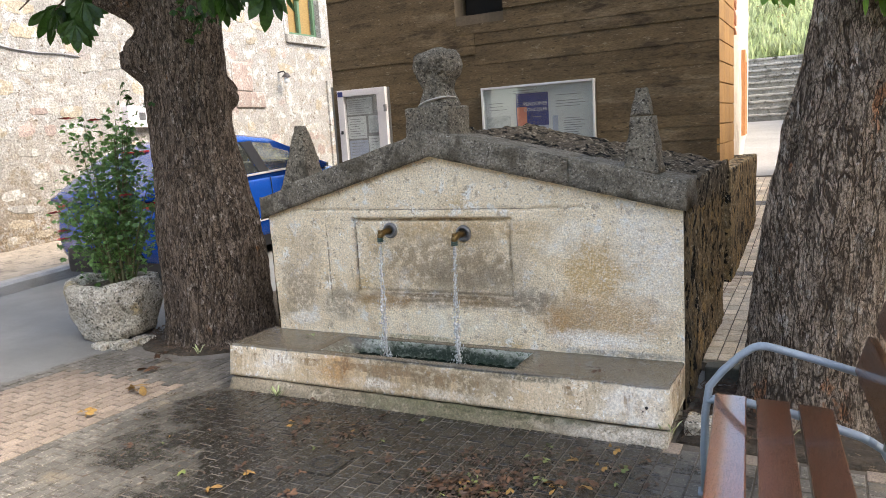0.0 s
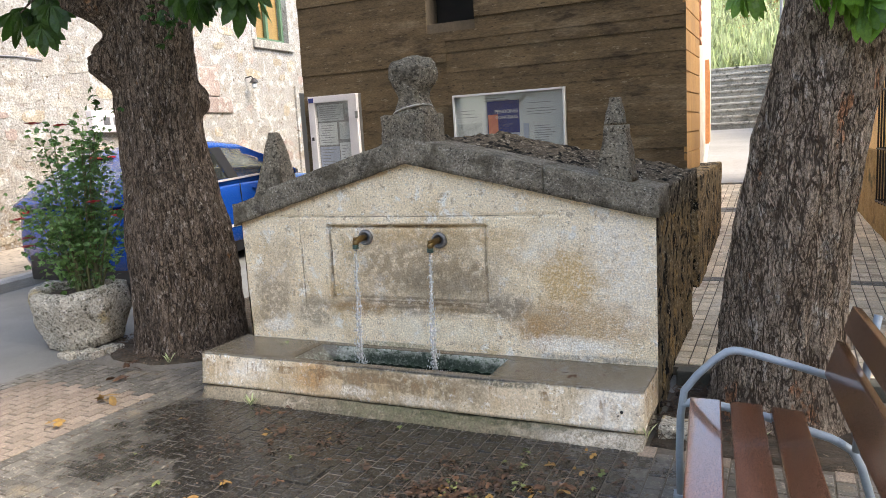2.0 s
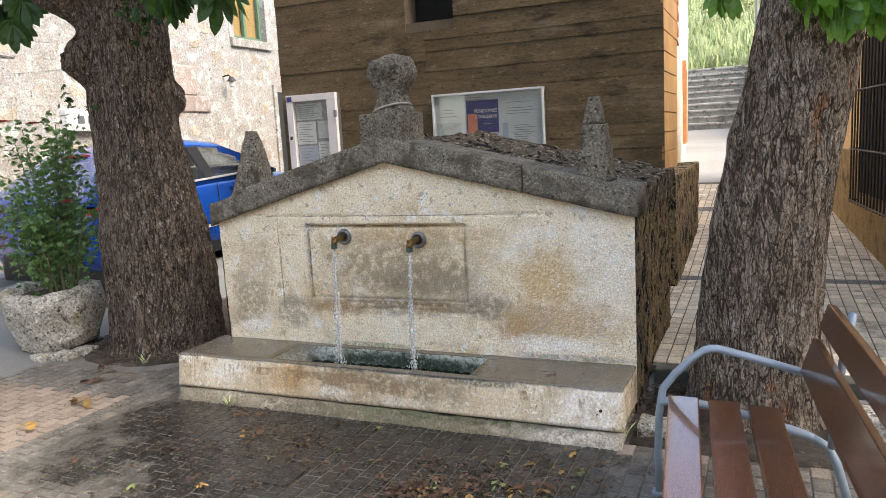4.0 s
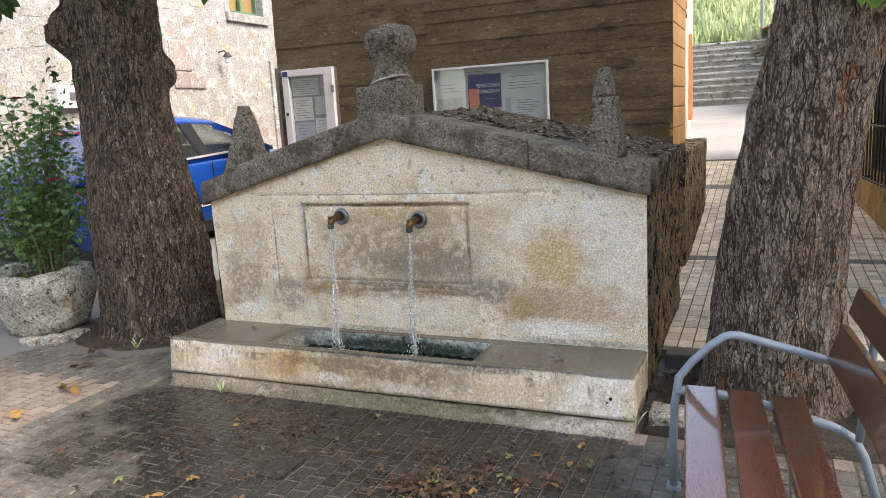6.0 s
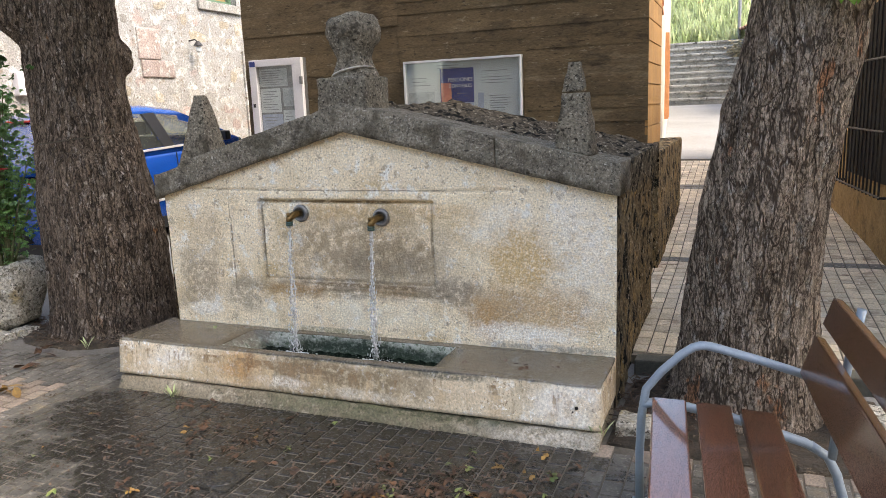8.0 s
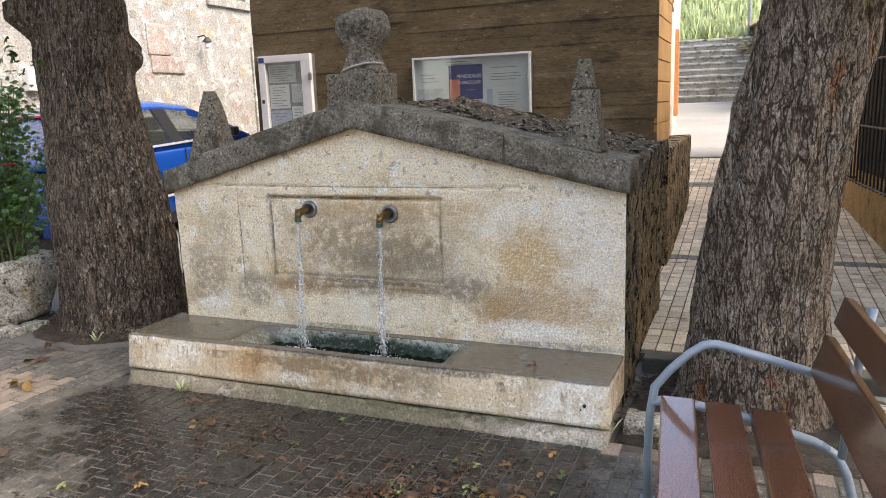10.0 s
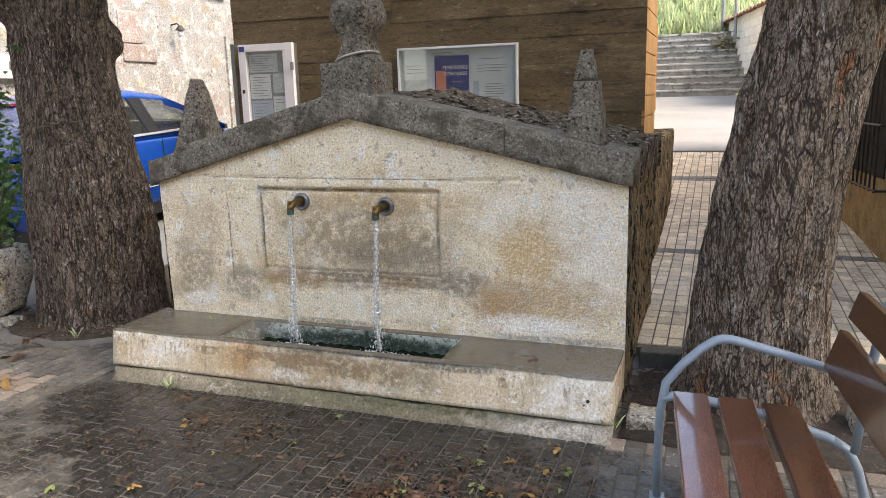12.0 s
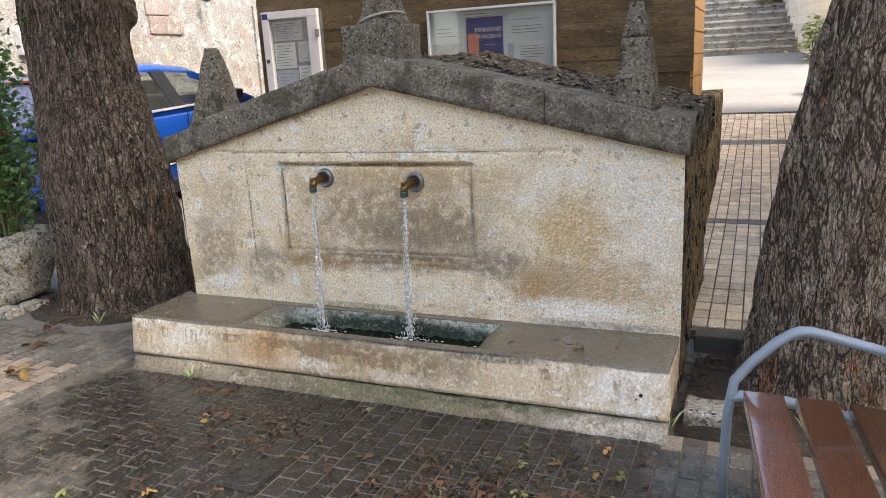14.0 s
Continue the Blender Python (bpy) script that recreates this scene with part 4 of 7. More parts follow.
def face_y(x, z):
    """Relief of the front: the sunk panel with its worn groove, joints, dents."""
    y = 0.0
    if PX0 < x < PX1 and PZ0 < z < PZ1:
        y += 0.014
        e = min(x - PX0, PX1 - x, z - PZ0, PZ1 - z)
        if e < 0.017:
            y += 0.026 * (1 if (x - PX0 < 0.017 or PZ1 - z < 0.017) else 0.4)
    q = Vector((x, 0, z))
    if abs(z - 1.178 - 0.006 * noise.noise(q * 4)) < 0.006 and -2.62 < x < -0.55 and noise.noise(q * 5) > -0.28:
        y += 0.011
    if abs(x + 2.42 - 0.012 * noise.noise(q * 3)) < 0.006 and 0.5 < z < 1.17:
        y += 0.008
    if abs(z - PZ0 + 0.05 - 0.02 * noise.noise(q * 3)) < 0.007 and PX0 + 0.4 < x < PX1 + 0.1:
        y += 0.008
    y += 0.006 * noise.fractal(q * 5, 0.9, 2.1, 4) + 0.012 * max(0, noise.noise(q * 9) - 0.42)
    return y


bm = bmesh.new()
xs = [XL + (XR - XL) * i / 230 for i in range(231)]
zs = [0.2 + (1.137 - 0.2) * i / 86 for i in range(87)]
front = []
for z in zs:
    front.append([bm.verts.new((x + (0.02 * (z - 1.1) * -1 if x == XL else 0), face_y(x, z), z)) for x in xs])
for k in range(1, 22):
    front.append([bm.verts.new((x, face_y(x, 1.137 + (gable(x) - 1.137) * k / 21), 1.137 + (gable(x) - 1.137) * k / 21 + 0.0006 * k)) for x in xs])
for r, s in zip(front, front[1:]):
    for i in range(len(xs) - 1):
        bm.faces.new((r[i], r[i + 1], s[i + 1], s[i]))
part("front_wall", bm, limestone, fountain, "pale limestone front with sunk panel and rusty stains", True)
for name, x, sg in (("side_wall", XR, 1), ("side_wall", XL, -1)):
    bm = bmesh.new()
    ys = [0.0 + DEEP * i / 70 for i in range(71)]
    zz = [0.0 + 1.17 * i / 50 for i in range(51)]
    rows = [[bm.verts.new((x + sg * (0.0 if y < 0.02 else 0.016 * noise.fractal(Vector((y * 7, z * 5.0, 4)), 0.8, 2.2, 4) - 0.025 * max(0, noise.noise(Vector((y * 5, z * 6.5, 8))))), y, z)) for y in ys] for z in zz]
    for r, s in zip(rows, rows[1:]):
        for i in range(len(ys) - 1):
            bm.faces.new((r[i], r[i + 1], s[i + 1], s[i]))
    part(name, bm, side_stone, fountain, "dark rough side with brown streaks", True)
bm = bmesh.new()
box(bm, XL + 0.01, XR - 0.01, DEEP - 0.05, DEEP, 0, 1.15)
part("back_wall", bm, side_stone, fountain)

# coping stones of the gable, in front of the crusted roof slabs
COP = 0.165


def coping(x0, x1, y0, y1, seed, material, lift=0.0, amp=0.010, dy=0.0, name="coping_stone"):
    bm = bmesh.new()
    xs2 = [x0 + (x1 - x0) * i / max(2, int((x1 - x0) / 0.04)) for i in range(max(2, int((x1 - x0) / 0.04)) + 1)]
    if x0 < AX < x1:
        xs2 = sorted(xs2 + [AX])
    secs = []
    ny, nz = max(2, int((y1 - y0) / 0.06)), 4
    for x in xs2:
        g = gable(min(max(x, XL), XR)) + 0.002
        t = g + COP * (0.86 if x < XL + 0.2 else 1.0) + lift
        if x < XL:
            g -= 0.02
        ring = [(x, y0, g + (t - g) * k / nz) for k in range(nz)]
        ring += [(x, y0 + (y1 - y0) * k / ny, t) for k in range(ny)]
        ring += [(x, y1, t - (t - g) * k / nz) for k in range(nz)]
        ring += [(x, y1 - (y1 - y0) * k / ny, g) for k in range(ny)]
        secs.append(ring)
    rings(bm, secs)
    es = [e for e in bm.edges if len(e.link_faces) == 2 and e.calc_face_angle(0) > 1.0]
    bmesh.ops.bevel(bm, geom=es, offset=0.008, segments=2, affect="EDGES")
    roughen(bm, amp * 0.45, 9.0, seed, 0.007)
    return part(name, bm, material, fountain, smooth=True)


cuts = [XL - 0.035, -0.632, XR + 0.025]
for i, (a, b) in enumerate(zip(cuts, cuts[1:])):
    coping(a + 0.003, b - 0.003, -0.045, 0.33, i * 3.7, coping_stone)
bm = bmesh.new()
nx, ny = 200, 110
grid2 = []
for j in range(ny + 1):
    y = 0.30 + (DEEP + 0.04 - 0.30) * j / ny
    grid2.append([])
    for i in range(nx + 1):
        x = XL - 0.02 + (XR + 0.05 - XL) * i / nx
        q = Vector((x * 4, y * 9, 1))
        z = gable(min(max(x, XL), XR)) + COP + 0.012 * noise.fractal(q, 0.8, 2.2, 4) + 0.016 * noise.fractal(Vector((x * 16, y * 16, 2)), 0.7, 2.2, 3) - 0.022 * max(0, noise.noise(Vector((x * 9, y * 12, 5))) - 0.15) + 0.02 * math.floor(2.4 * noise.noise(Vector((x * 3, y * 4, 7))) + 0.5) * 0.5
        grid2[-1].append(bm.verts.new((x, y, z - 0.008)))
for r, s in zip(grid2, grid2[1:]):
    for i in range(nx):
        bm.faces.new((r[i], r[i + 1], s[i + 1], s[i]))
edge = grid2[-1]
low = [bm.verts.new((v.co.x, v.co.y, v.co.z - 0.22)) for v in edge]
for i in range(nx):
    bm.faces.new((edge[i], low[i], low[i + 1], edge[i + 1]))
right = [r[-1] for r in grid2]
lowr = [bm.verts.new((v.co.x - 0.03 + 0.02 * noise.noise(v.co * 12), v.co.y, 1.10)) for v in right]
for i in range(ny):
    bm.faces.new((right[i], lowr[i], lowr[i + 1], right[i + 1]))
left = [r[0] for r in grid2]
lowl = [bm.verts.new((v.co.x, v.co.y, 1.08)) for v in left]
for i in range(ny):
    bm.faces.new((left[i], left[i + 1], lowl[i + 1], lowl[i]))
part("roof_slab", bm, roof_stone, fountain, "flaking dark roof slab crusted with moss", True)

# trough: a ring round the pool, on a plinth
TX0, TX1, TY, TZ = -3.006, -0.003, -0.440, 0.297
QX0, QX1, QY0, QY1, QZ = -2.27, -0.885, -0.392, -0.058, 0.06


def ring_of(x0, x1, y0, y1, z, n=(60, 12)):
    a = [(x0 + (x1 - x0) * i / n[0], y0, z) for i in range(n[0])] + [(x1, y0 + (y1 - y0) * i / n[1], z) for i in range(n[1])]
    return a + [(x1 - (x1 - x0) * i / n[0], y1, z) for i in range(n[0])] + [(x0, y1 - (y1 - y0) * i / n[1], z) for i in range(n[1])]


def slant(row, dy, z):
    return [(x, y - (dy if y < -0.3 else 0), z) for x, y, _ in row]


outer = ring_of(TX0, TX1, TY, 0.03, TZ)
inner = ring_of(QX0, QX1, QY0, QY1, TZ)
bm = bmesh.new()


def inset(row, d, z):
    return [(min(max(x, TX0 + d), TX1 - d), max(y, TY + d), z) for x, y, _ in row]


secs = [slant(outer, -0.10, 0.082), slant(outer, 0.030, 0.080), slant(outer, 0.026, 0.10), slant(outer, 0.016, 0.17), slant(outer, 0.007, 0.24), slant(outer, 0.002, TZ - 0.02), inset(outer, 0.0, TZ - 0.010),
        inset(outer, 0.004, TZ - 0.002), inset(outer, 0.010, TZ), inset(outer, 0.022, TZ)]
for f in (0.3, 0.6, 0.9):
    secs.append([tuple(Vector(p).lerp(Vector(q), f)) for p, q in zip(secs[9], inner)])
secs += [inner, [(x, y, TZ - 0.006) for x, y, _ in inner]]
rings(bm, secs, caps=False)
roughen(bm, 0.0025, 7.0, 3.0, 0.003)
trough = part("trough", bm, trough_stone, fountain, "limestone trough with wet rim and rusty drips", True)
bm = bmesh.new()
rings(bm, [ring_of(QX0, QX1, QY0, QY1, TZ - 0.004), ring_of(QX0 + 0.008, QX1 - 0.006, QY0 + 0.006, QY1 - 0.004, TZ - 0.02), ring_of(QX0 + 0.05, QX1 - 0.012, QY0 + 0.010, QY1 - 0.008, TZ - 0.06), ring_of(QX0 + 0.10, QX1 - 0.02, QY0 + 0.014, QY1 - 0.012, 0.20), ring_of(QX0 + 0.14, QX1 - 0.03, QY0 + 0.02, QY1 - 0.016, 0.14)], caps=False)
roughen(bm, 0.004, 12.0)
part("basin_wall", bm, pool_stone, fountain, "pale basin wall with green algae", True)
bm = bmesh.new()
rings(bm, [ring_of(QX0 + 0.14, QX1 - 0.03, QY0 + 0.02, QY1 - 0.016, 0.141), ring_of(QX0 + 0.2, QX1 - 0.05, QY0 + 0.03, QY1 - 0.03, QZ)])
part("basin_floor", bm, dark_algae, fountain, "dark algae-covered basin floor", True)
bm = bmesh.new()
prism(bm, [(-0.530, -0.05), (-0.526, 0.0), (-0.484, 0.068), (-0.05, 0.068), (-0.05, -0.05)], -2.975, -0.004, "x")
split_long(bm, 0.045)
roughen(bm, 0.008, 7.0, 9.0, 0.006)
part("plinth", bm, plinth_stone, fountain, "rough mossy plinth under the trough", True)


for hx, hz, hr in ((-0.118, 0.182, 0.008), (-0.137, 0.160, 0.004)):
    bm = bmesh.new()
    lathe(bm, hx, hz, [(hr * 0.5, -0.443), (hr, -0.456), (hr * 1.1, -0.4600)], 10, "y")
    part("drain_hole", bm, opening_shade, fountain, "small near-black plug painted as a shaded hole", True)


# pyramids and finial
def pyramid(cx, cy, z0, z1, b0, b1, seed, material, lean=0.0):
    bm = bmesh.new()
    secs = []
    for k in range(13):
        f = k / 12
        h = b0 + (b1 - b0) * f
        z = z0 + (z1 - z0) * f
        n = 6
        row = [(cx - h + 2 * h * i / n, cy - h, z) for i in range(n)] + [(cx + h, cy - h + 2 * h * i / n, z) for i in range(n)]
        row += [(cx + h - 2 * h * i / n, cy + h, z) for i in range(n)] + [(cx - h, cy + h - 2 * h * i / n, z) for i in range(n)]
        secs.append([(x + lean * f, y, zz) for x, y, zz in row])
    rings(bm, secs)
    es = [e for e in bm.edges if len(e.link_faces) == 2 and e.calc_face_angle(0) > 0.8]
    bmesh.ops.bevel(bm, geom=es, offset=0.012, segments=2, affect="EDGES")
    roughen(bm, 0.008, 9.0, seed, 0.010)
    return bm


ob_r = thing("obelisk", -0.23, 0.12, 1.37, "small cracked stone obelisk on the fountain's coping", "obelisk", "obelisks on the fountain")
part("shaft", pyramid(-0.232, 0.12, 1.36, 1.682, 0.100, 0.060, 2.0, finial_stone), finial_stone, ob_r, smooth=True)
part("tip", pyramid(-0.236, 0.12, 1.690, 1.838, 0.055, 0.028, 5.0, finial_stone), finial_stone, ob_r, smooth=True)
ob_l = thing("obelisk", -2.70, 0.16, 1.34, "small weathered stone obelisk with a broken tip", "obelisk", "obelisks on the fountain")
part("shaft", pyramid(-2.685, 0.14, 1.27, 1.775, 0.132, 0.030, 11.0, finial_stone, 0.015), finial_stone, ob_l, smooth=True)

fin = thing("finial", -1.545, 0.12, 1.66, "pitted round stone finial on a block, eroded and mended", "finial")
bm = bmesh.new()
box(bm, -1.70, -1.385, -0.035, 0.27, 1.60, 1.825, 0.014)
split_long(bm, 0.04)
roughen(bm, 0.009, 9, 4, 0.012)
part("block", bm, finial_stone, fin, smooth=True)
bm = bmesh.new()
prof = [(0.135, 1.815), (0.13, 1.84), (0.118, 1.87), (0.105, 1.90), (0.100, 1.93), (0.108, 1.96), (0.118, 1.99), (0.136, 2.015), (0.149, 2.045), (0.154, 2.08), (0.153, 2.11), (0.144, 2.14), (0.126, 2.162), (0.09, 2.178), (0.05, 2.186), (0.015, 2.188)]
lathe(bm, -1.53, 0.12, prof, 40)
split_long(bm, 0.03, 2)
roughen(bm, 0.020, 7, 6, 0.03)
part("ball", bm, finial_stone, fin, "eroded ball with deep pits and lichen", True)
bm = bmesh.new()
rows = []
for k in range(5):
    r = (0.112, 0.128, 0.131, 0.127, 0.108)[k]
    rows.append([(-1.535 + r * math.cos(a), 0.12 + r * math.sin(a), 1.845 + k * 0.004 + 0.030 * math.cos(a + 0.4) + 0.006 * noise.noise(Vector((math.cos(a) * 3, math.sin(a) * 3, k)))) for a in [2 * math.pi * i / 32 for i in range(32)]])
rings(bm, rows)
part("mortar_joint", bm, mortar, fin, "pale mortar mend", True)

# spouts and water
for i, (sx, sz) in enumerate(((-1.895, 1.038), (-1.350, 1.022))):
    sp = thing("water_spout", sx, 0, sz, "tarnished brass spout with running water, on a round plate", "spout", "spouts of the fountain")
    bm = bmesh.new()
    lathe(bm, sx, sz, [(0.052, 0.02), (0.054, 0.004), (0.048, -0.008), (0.036, -0.012), (0.034, 0.0)], 24, "y")
    part("wall_plate", bm, steel, sp, "grey wall plate", True)
    bm = bmesh.new()
    tip = (sx - 0.012, -0.105)
    tube(bm, [(sx, 0.01, sz), (sx - 0.002, -0.03, sz + 0.002), (sx - 0.006, -0.062, sz - 0.001), (sx - 0.010, -0.088, sz - 0.008), (sx - 0.012, -0.102, sz - 0.020), (sx - 0.012, -0.105, sz - 0.042)], [0.022, 0.021, 0.021, 0.023, 0.022, 0.018], 16)
    lathe(bm, sx - 0.014, -0.108, [(0.004, sz + 0.018), (0.011, sz + 0.016), (0.011, sz - 0.004), (0.004, sz - 0.006)], 12)
    part("pipe", bm, brass, sp, smooth=True)
    bm = bmesh.new()
    lathe(bm, *tip, [(0.014, sz - 0.032), (0.021, sz - 0.034), (0.022, sz - 0.043), (0.018, sz - 0.046), (0.022, sz - 0.050), (0.020, sz - 0.060), (0.012, sz - 0.061)], 18)
    part("nozzle_ring", bm, verdigris, sp, "greenish nozzle ring", True)
    jet = thing("water_jet", tip[0], tip[1], 0.17, "clear stream of water falling into the basin", "water", "streams of the fountain")
    top = sz - 0.062
    wide = 1.25 if i == 0 else 1.0
    for s2 in range(8):
        bm = bmesh.new()
        rows, rr = [], random.Random(i * 11 + s2)
        ph, off = rr.uniform(0, 6.28), rr.uniform(0.2, 1.0) * wide
        for k in range(110):
            f = k / 109
            z = top + (0.185 - top) * f
            spread_r = (0.006 + 0.017 * f) * off
            r = (0.0070 + 0.0036 * f) * max(0.05, 0.25 + 2.6 * noise.noise(Vector((k * 0.50, s2 * 3.1, i))))
            cx = tip[0] - 0.016 * f + spread_r * math.cos(ph + k * 0.05 + math.sin(k * 0.23 + s2) * 0.6)
            cy = tip[1] - 0.02 * f + spread_r * 0.7 * math.sin(ph + k * 0.05)
            rows.append([(cx + r * math.cos(a), cy + 0.8 * r * math.sin(a), z) for a in [2 * math.pi * q / 7 for q in range(7)]])
        rings(bm, rows)
        part("strand", bm, jet_water if s2 % 2 else clear_water, jet, smooth=True)
    bm = bmesh.new()
    rr = random.Random(i + 40)
    for k in range(250):
        f = rr.random() ** 0.75
        x, y, z = tip[0] - 0.016 * f + rr.gauss(0, (0.005 + 0.015 * f) * wide), tip[1] - 0.02 * f + rr.gauss(0, 0.008), sz - 0.08 - f * (sz - 0.29)
        h, w = rr.uniform(0.008, 0.028), rr.uniform(0.0015, 0.0046)
        lathe(bm, x, y, [(0.0004, z), (w, z + h * 0.3), (w * 0.8, z + h * 0.65), (0.0004, z + h)], 6)
    for k in range(70):
        a, d = rr.uniform(0, 6.28), abs(rr.gauss(0, 0.06))
        x, y, z = tip[0] + d * math.cos(a) * 1.3, tip[1] - 0.02 + 0.6 * d * math.sin(a), 0.199 + max(0, rr.gauss(-0.004, 0.018))
        r = rr.uniform(0.001, 0.0028)
        lathe(bm, x, y, [(0.0005, z - r), (r * 0.8, z - r * 0.5), (r, z), (r * 0.7, z + r * 0.6), (0.0005, z + r)], 7)
    for k in range(60):
        a, d = rr.uniform(0, 6.28), abs(rr.gauss(0, 0.065))
        x, y, w = tip[0] + d * math.cos(a) * 1.5, max(-0.37, min(-0.13, tip[1] - 0.04 + 0.7 * d * math.sin(a))), rr.uniform(0.005, 0.013)
        rows = []
        for s, h in ((1.0, 0.0), (0.85, 0.002), (0.5, 0.0035), (0.1, 0.003)):
            rows.append([(x + w * s * (1 + 0.5 * noise.noise(Vector((math.cos(q) * 2 + k, math.sin(q) * 2, s)))) * math.cos(q), y + 0.55 * w * s * math.sin(q), 0.197 + h * rr.uniform(0.6, 1.3)) for q in [2 * math.pi * m / 14 for m in range(14)]])
        rings(bm, rows)
    tagged(part("splash", bm, foam_water, jet, "white splashing drops", True), kind="stuff")
bm = bmesh.new()
n1, n2 = 120, 26
g3 = []
for j in range(n2 + 1):
    y = QY0 - 0.0 + 0.012 + (QY1 - QY0 - 0.022) * j / n2
    g3.append([])
    for i in range(n1 + 1):
        x = QX0 + 0.045 + (QX1 - QX0 - 0.065) * i / n1
        z = 0.196
        for cx, cy in ((-1.923, -0.125), (-1.378, -0.125)):
            d = math.hypot(x - cx, y - cy)
            z += 0.007 * math.sin(d * 95) * math.exp(-d * 6) + 0.004 * noise.noise(Vector((x * 22, y * 30, cx)))
        g3[-1].append(bm.verts.new((x, y, z)))
for r, s in zip(g3, g3[1:]):
    for i in range(n1):
        bm.faces.new((r[i], r[i + 1], s[i + 1], s[i]))
tagged(part("pool_water", bm, pool_water, None, smooth=True), "dark green rippling water in the fountain basin", "water")


# ---- trees ----
def trunk_mesh(rows, seed, lobes=0.05, ridge=0.028, burls=(), nseg=150, nz=190):
    """rows: (z, cx, cy, radius); burls: (angle, z, width, height, size)."""
    bm = bmesh.new()
    secs = []
    z0, z1 = rows[0][0], rows[-1][0]
    for k in range(nz + 1):
        z = z0 + (z1 - z0) * (k / nz) ** 1.0
        for a, b in zip(rows, rows[1:]):
            if a[0] <= z <= b[0] + 1e-9:
                f = (z - a[0]) / (b[0] - a[0])
                f = f * f * (3 - 2 * f) * 0.5 + f * 0.5
                cx, cy, r = (a[i] + (b[i] - a[i]) * f for i in (1, 2, 3))
                break
        ring = []
        for i in range(nseg):
            t = 2 * math.pi * i / nseg
            c, s = math.cos(t), math.sin(t)
            q = Vector((c * 2.0, s * 2.0, z * 0.7 + seed))
            d = lobes * noise.noise(q)
            tw = t + 0.25 * z
            e = Vector((math.cos(tw) * r * 19, math.sin(tw) * r * 19, z * 6.0 + seed))
            v = noise.fractal(e, 0.8, 2.0, 3)
            v2 = 1 - abs(noise.noise(Vector((math.cos(tw) * r * 11, math.sin(tw) * r * 11, z * 2.0 + seed + 9)))) * 3.2
            d += ridge * 0.42 * v - ridge * 0.35 * max(0, v2)
            for ba, bz, bw, bh, bs in burls:
                da = (t - ba + math.pi) % (2 * math.pi) - math.pi
                g = math.exp(-((da / bw) ** 2 + ((z - bz) / bh) ** 2) ** 2)
                d += g * bs * (1 + 0.35 * noise.fractal(Vector((c * 9, s * 9, z * 9)), 0.8, 2, 3))
            ring.append((cx + (r + d) * c, cy + (r + d) * s, z))
        secs.append(ring)
    rings(bm, secs)
    return bm


def leaflet(vs, fs, base, d, up, length, width):
    """A folded, pointed, drooping blade."""
    d, up = d.normalized(), up.normalized()
    s = d.cross(up).normalized()
    k = len(vs)
    mid = [base, base + d * length * 0.35 - up * length * 0.02, base + d * length * 0.68 - up * length * 0.08, base + d * length - up * length * 0.2]
    wid = [0.0, 0.62, 1.0, 0.0]
    vs += [mid[0], mid[1], mid[2], mid[3], mid[1] + s * width * 0.31 + up * width * 0.1, mid[2] + s * width * 0.5 + up * width * 0.1, mid[1] - s * width * 0.31 + up * width * 0.1, mid[2] - s * width * 0.5 + up * width * 0.1,
           mid[2].lerp(mid[3], 0.55) + s * width * 0.33, mid[2].lerp(mid[3], 0.55) - s * width * 0.33, mid[2].lerp(mid[3], 0.5)]
    fs += [(k, k + 1, k + 4), (k, k + 6, k + 1), (k + 1, k + 2, k + 5, k + 4), (k + 1, k + 6, k + 7, k + 2), (k + 2, k + 10, k + 8, k + 5), (k + 2, k + 7, k + 9, k + 10), (k + 10, k + 3, k + 8), (k + 10, k + 9, k + 3)]


def palm_leaf(vs, fs, base, d, size, rr):
    """A chestnut leaf: five to seven leaflets from one point."""
    d = d.normalized()
    up = (Vector((0, 0, 1)) - d * d.z)
    up = up.normalized() if up.length > 0.05 else Vector((0, 1, 0))
    up = (up + Vector((rr.uniform(-0.4, 0.4), rr.uniform(-0.4, 0.4), 0))).normalized()
    s = d.cross(up).normalized()
    n = rr.choice((5, 7))
    for i in range(n):
        a = (i - (n - 1) / 2) * (2.4 / n)
        l = size * (1 - 0.22 * abs(a)) * rr.uniform(0.9, 1.1)
        e = (d * math.cos(a) + s * math.sin(a) - up * rr.uniform(0.05, 0.35)).normalized()
        leaflet(vs, fs, base, e, up, l, l * 0.36)


def mesh_of(vs, fs):
    bm = bmesh.new()
    v2 = [bm.verts.new(v) for v in vs]
    for f in fs:
        bm.faces.new([v2[i] for i in f])
    return bm


def leafy(name, parent, spots, n, size, seed, material, label=""):
    """spots: (centre, radii, share of leaves); leaves hang from thin air only where twigs reach, near the spots' shells."""
    rr = random.Random(seed)
    vs, fs = [], []
    for c, rad, share in spots:
        for _ in range(int(n * share)):
            q = Vector((rr.gauss(0, 1), rr.gauss(0, 1), rr.gauss(0, 1))).normalized() * rr.uniform(0.45, 1.0)
            base = Vector(c) + Vector((q.x * rad[0], q.y * rad[1], q.z * rad[2]))
            d = Vector((q.x + rr.uniform(-0.5, 0.5), q.y + rr.uniform(-0.5, 0.5), rr.uniform(-1.0, 0.15)))
            palm_leaf(vs, fs, base, d, size * rr.uniform(0.7, 1.2), rr)
    me = bpy.data.meshes.new(name)
    me.from_pydata([tuple(v) for v in vs], [], fs)
    me.materials.append(material)
    ob = new(name, me)
    ob.parent = parent
    ob.matrix_parent_inverse = base_matrix(parent).inverted()
    return tagged(ob, label)


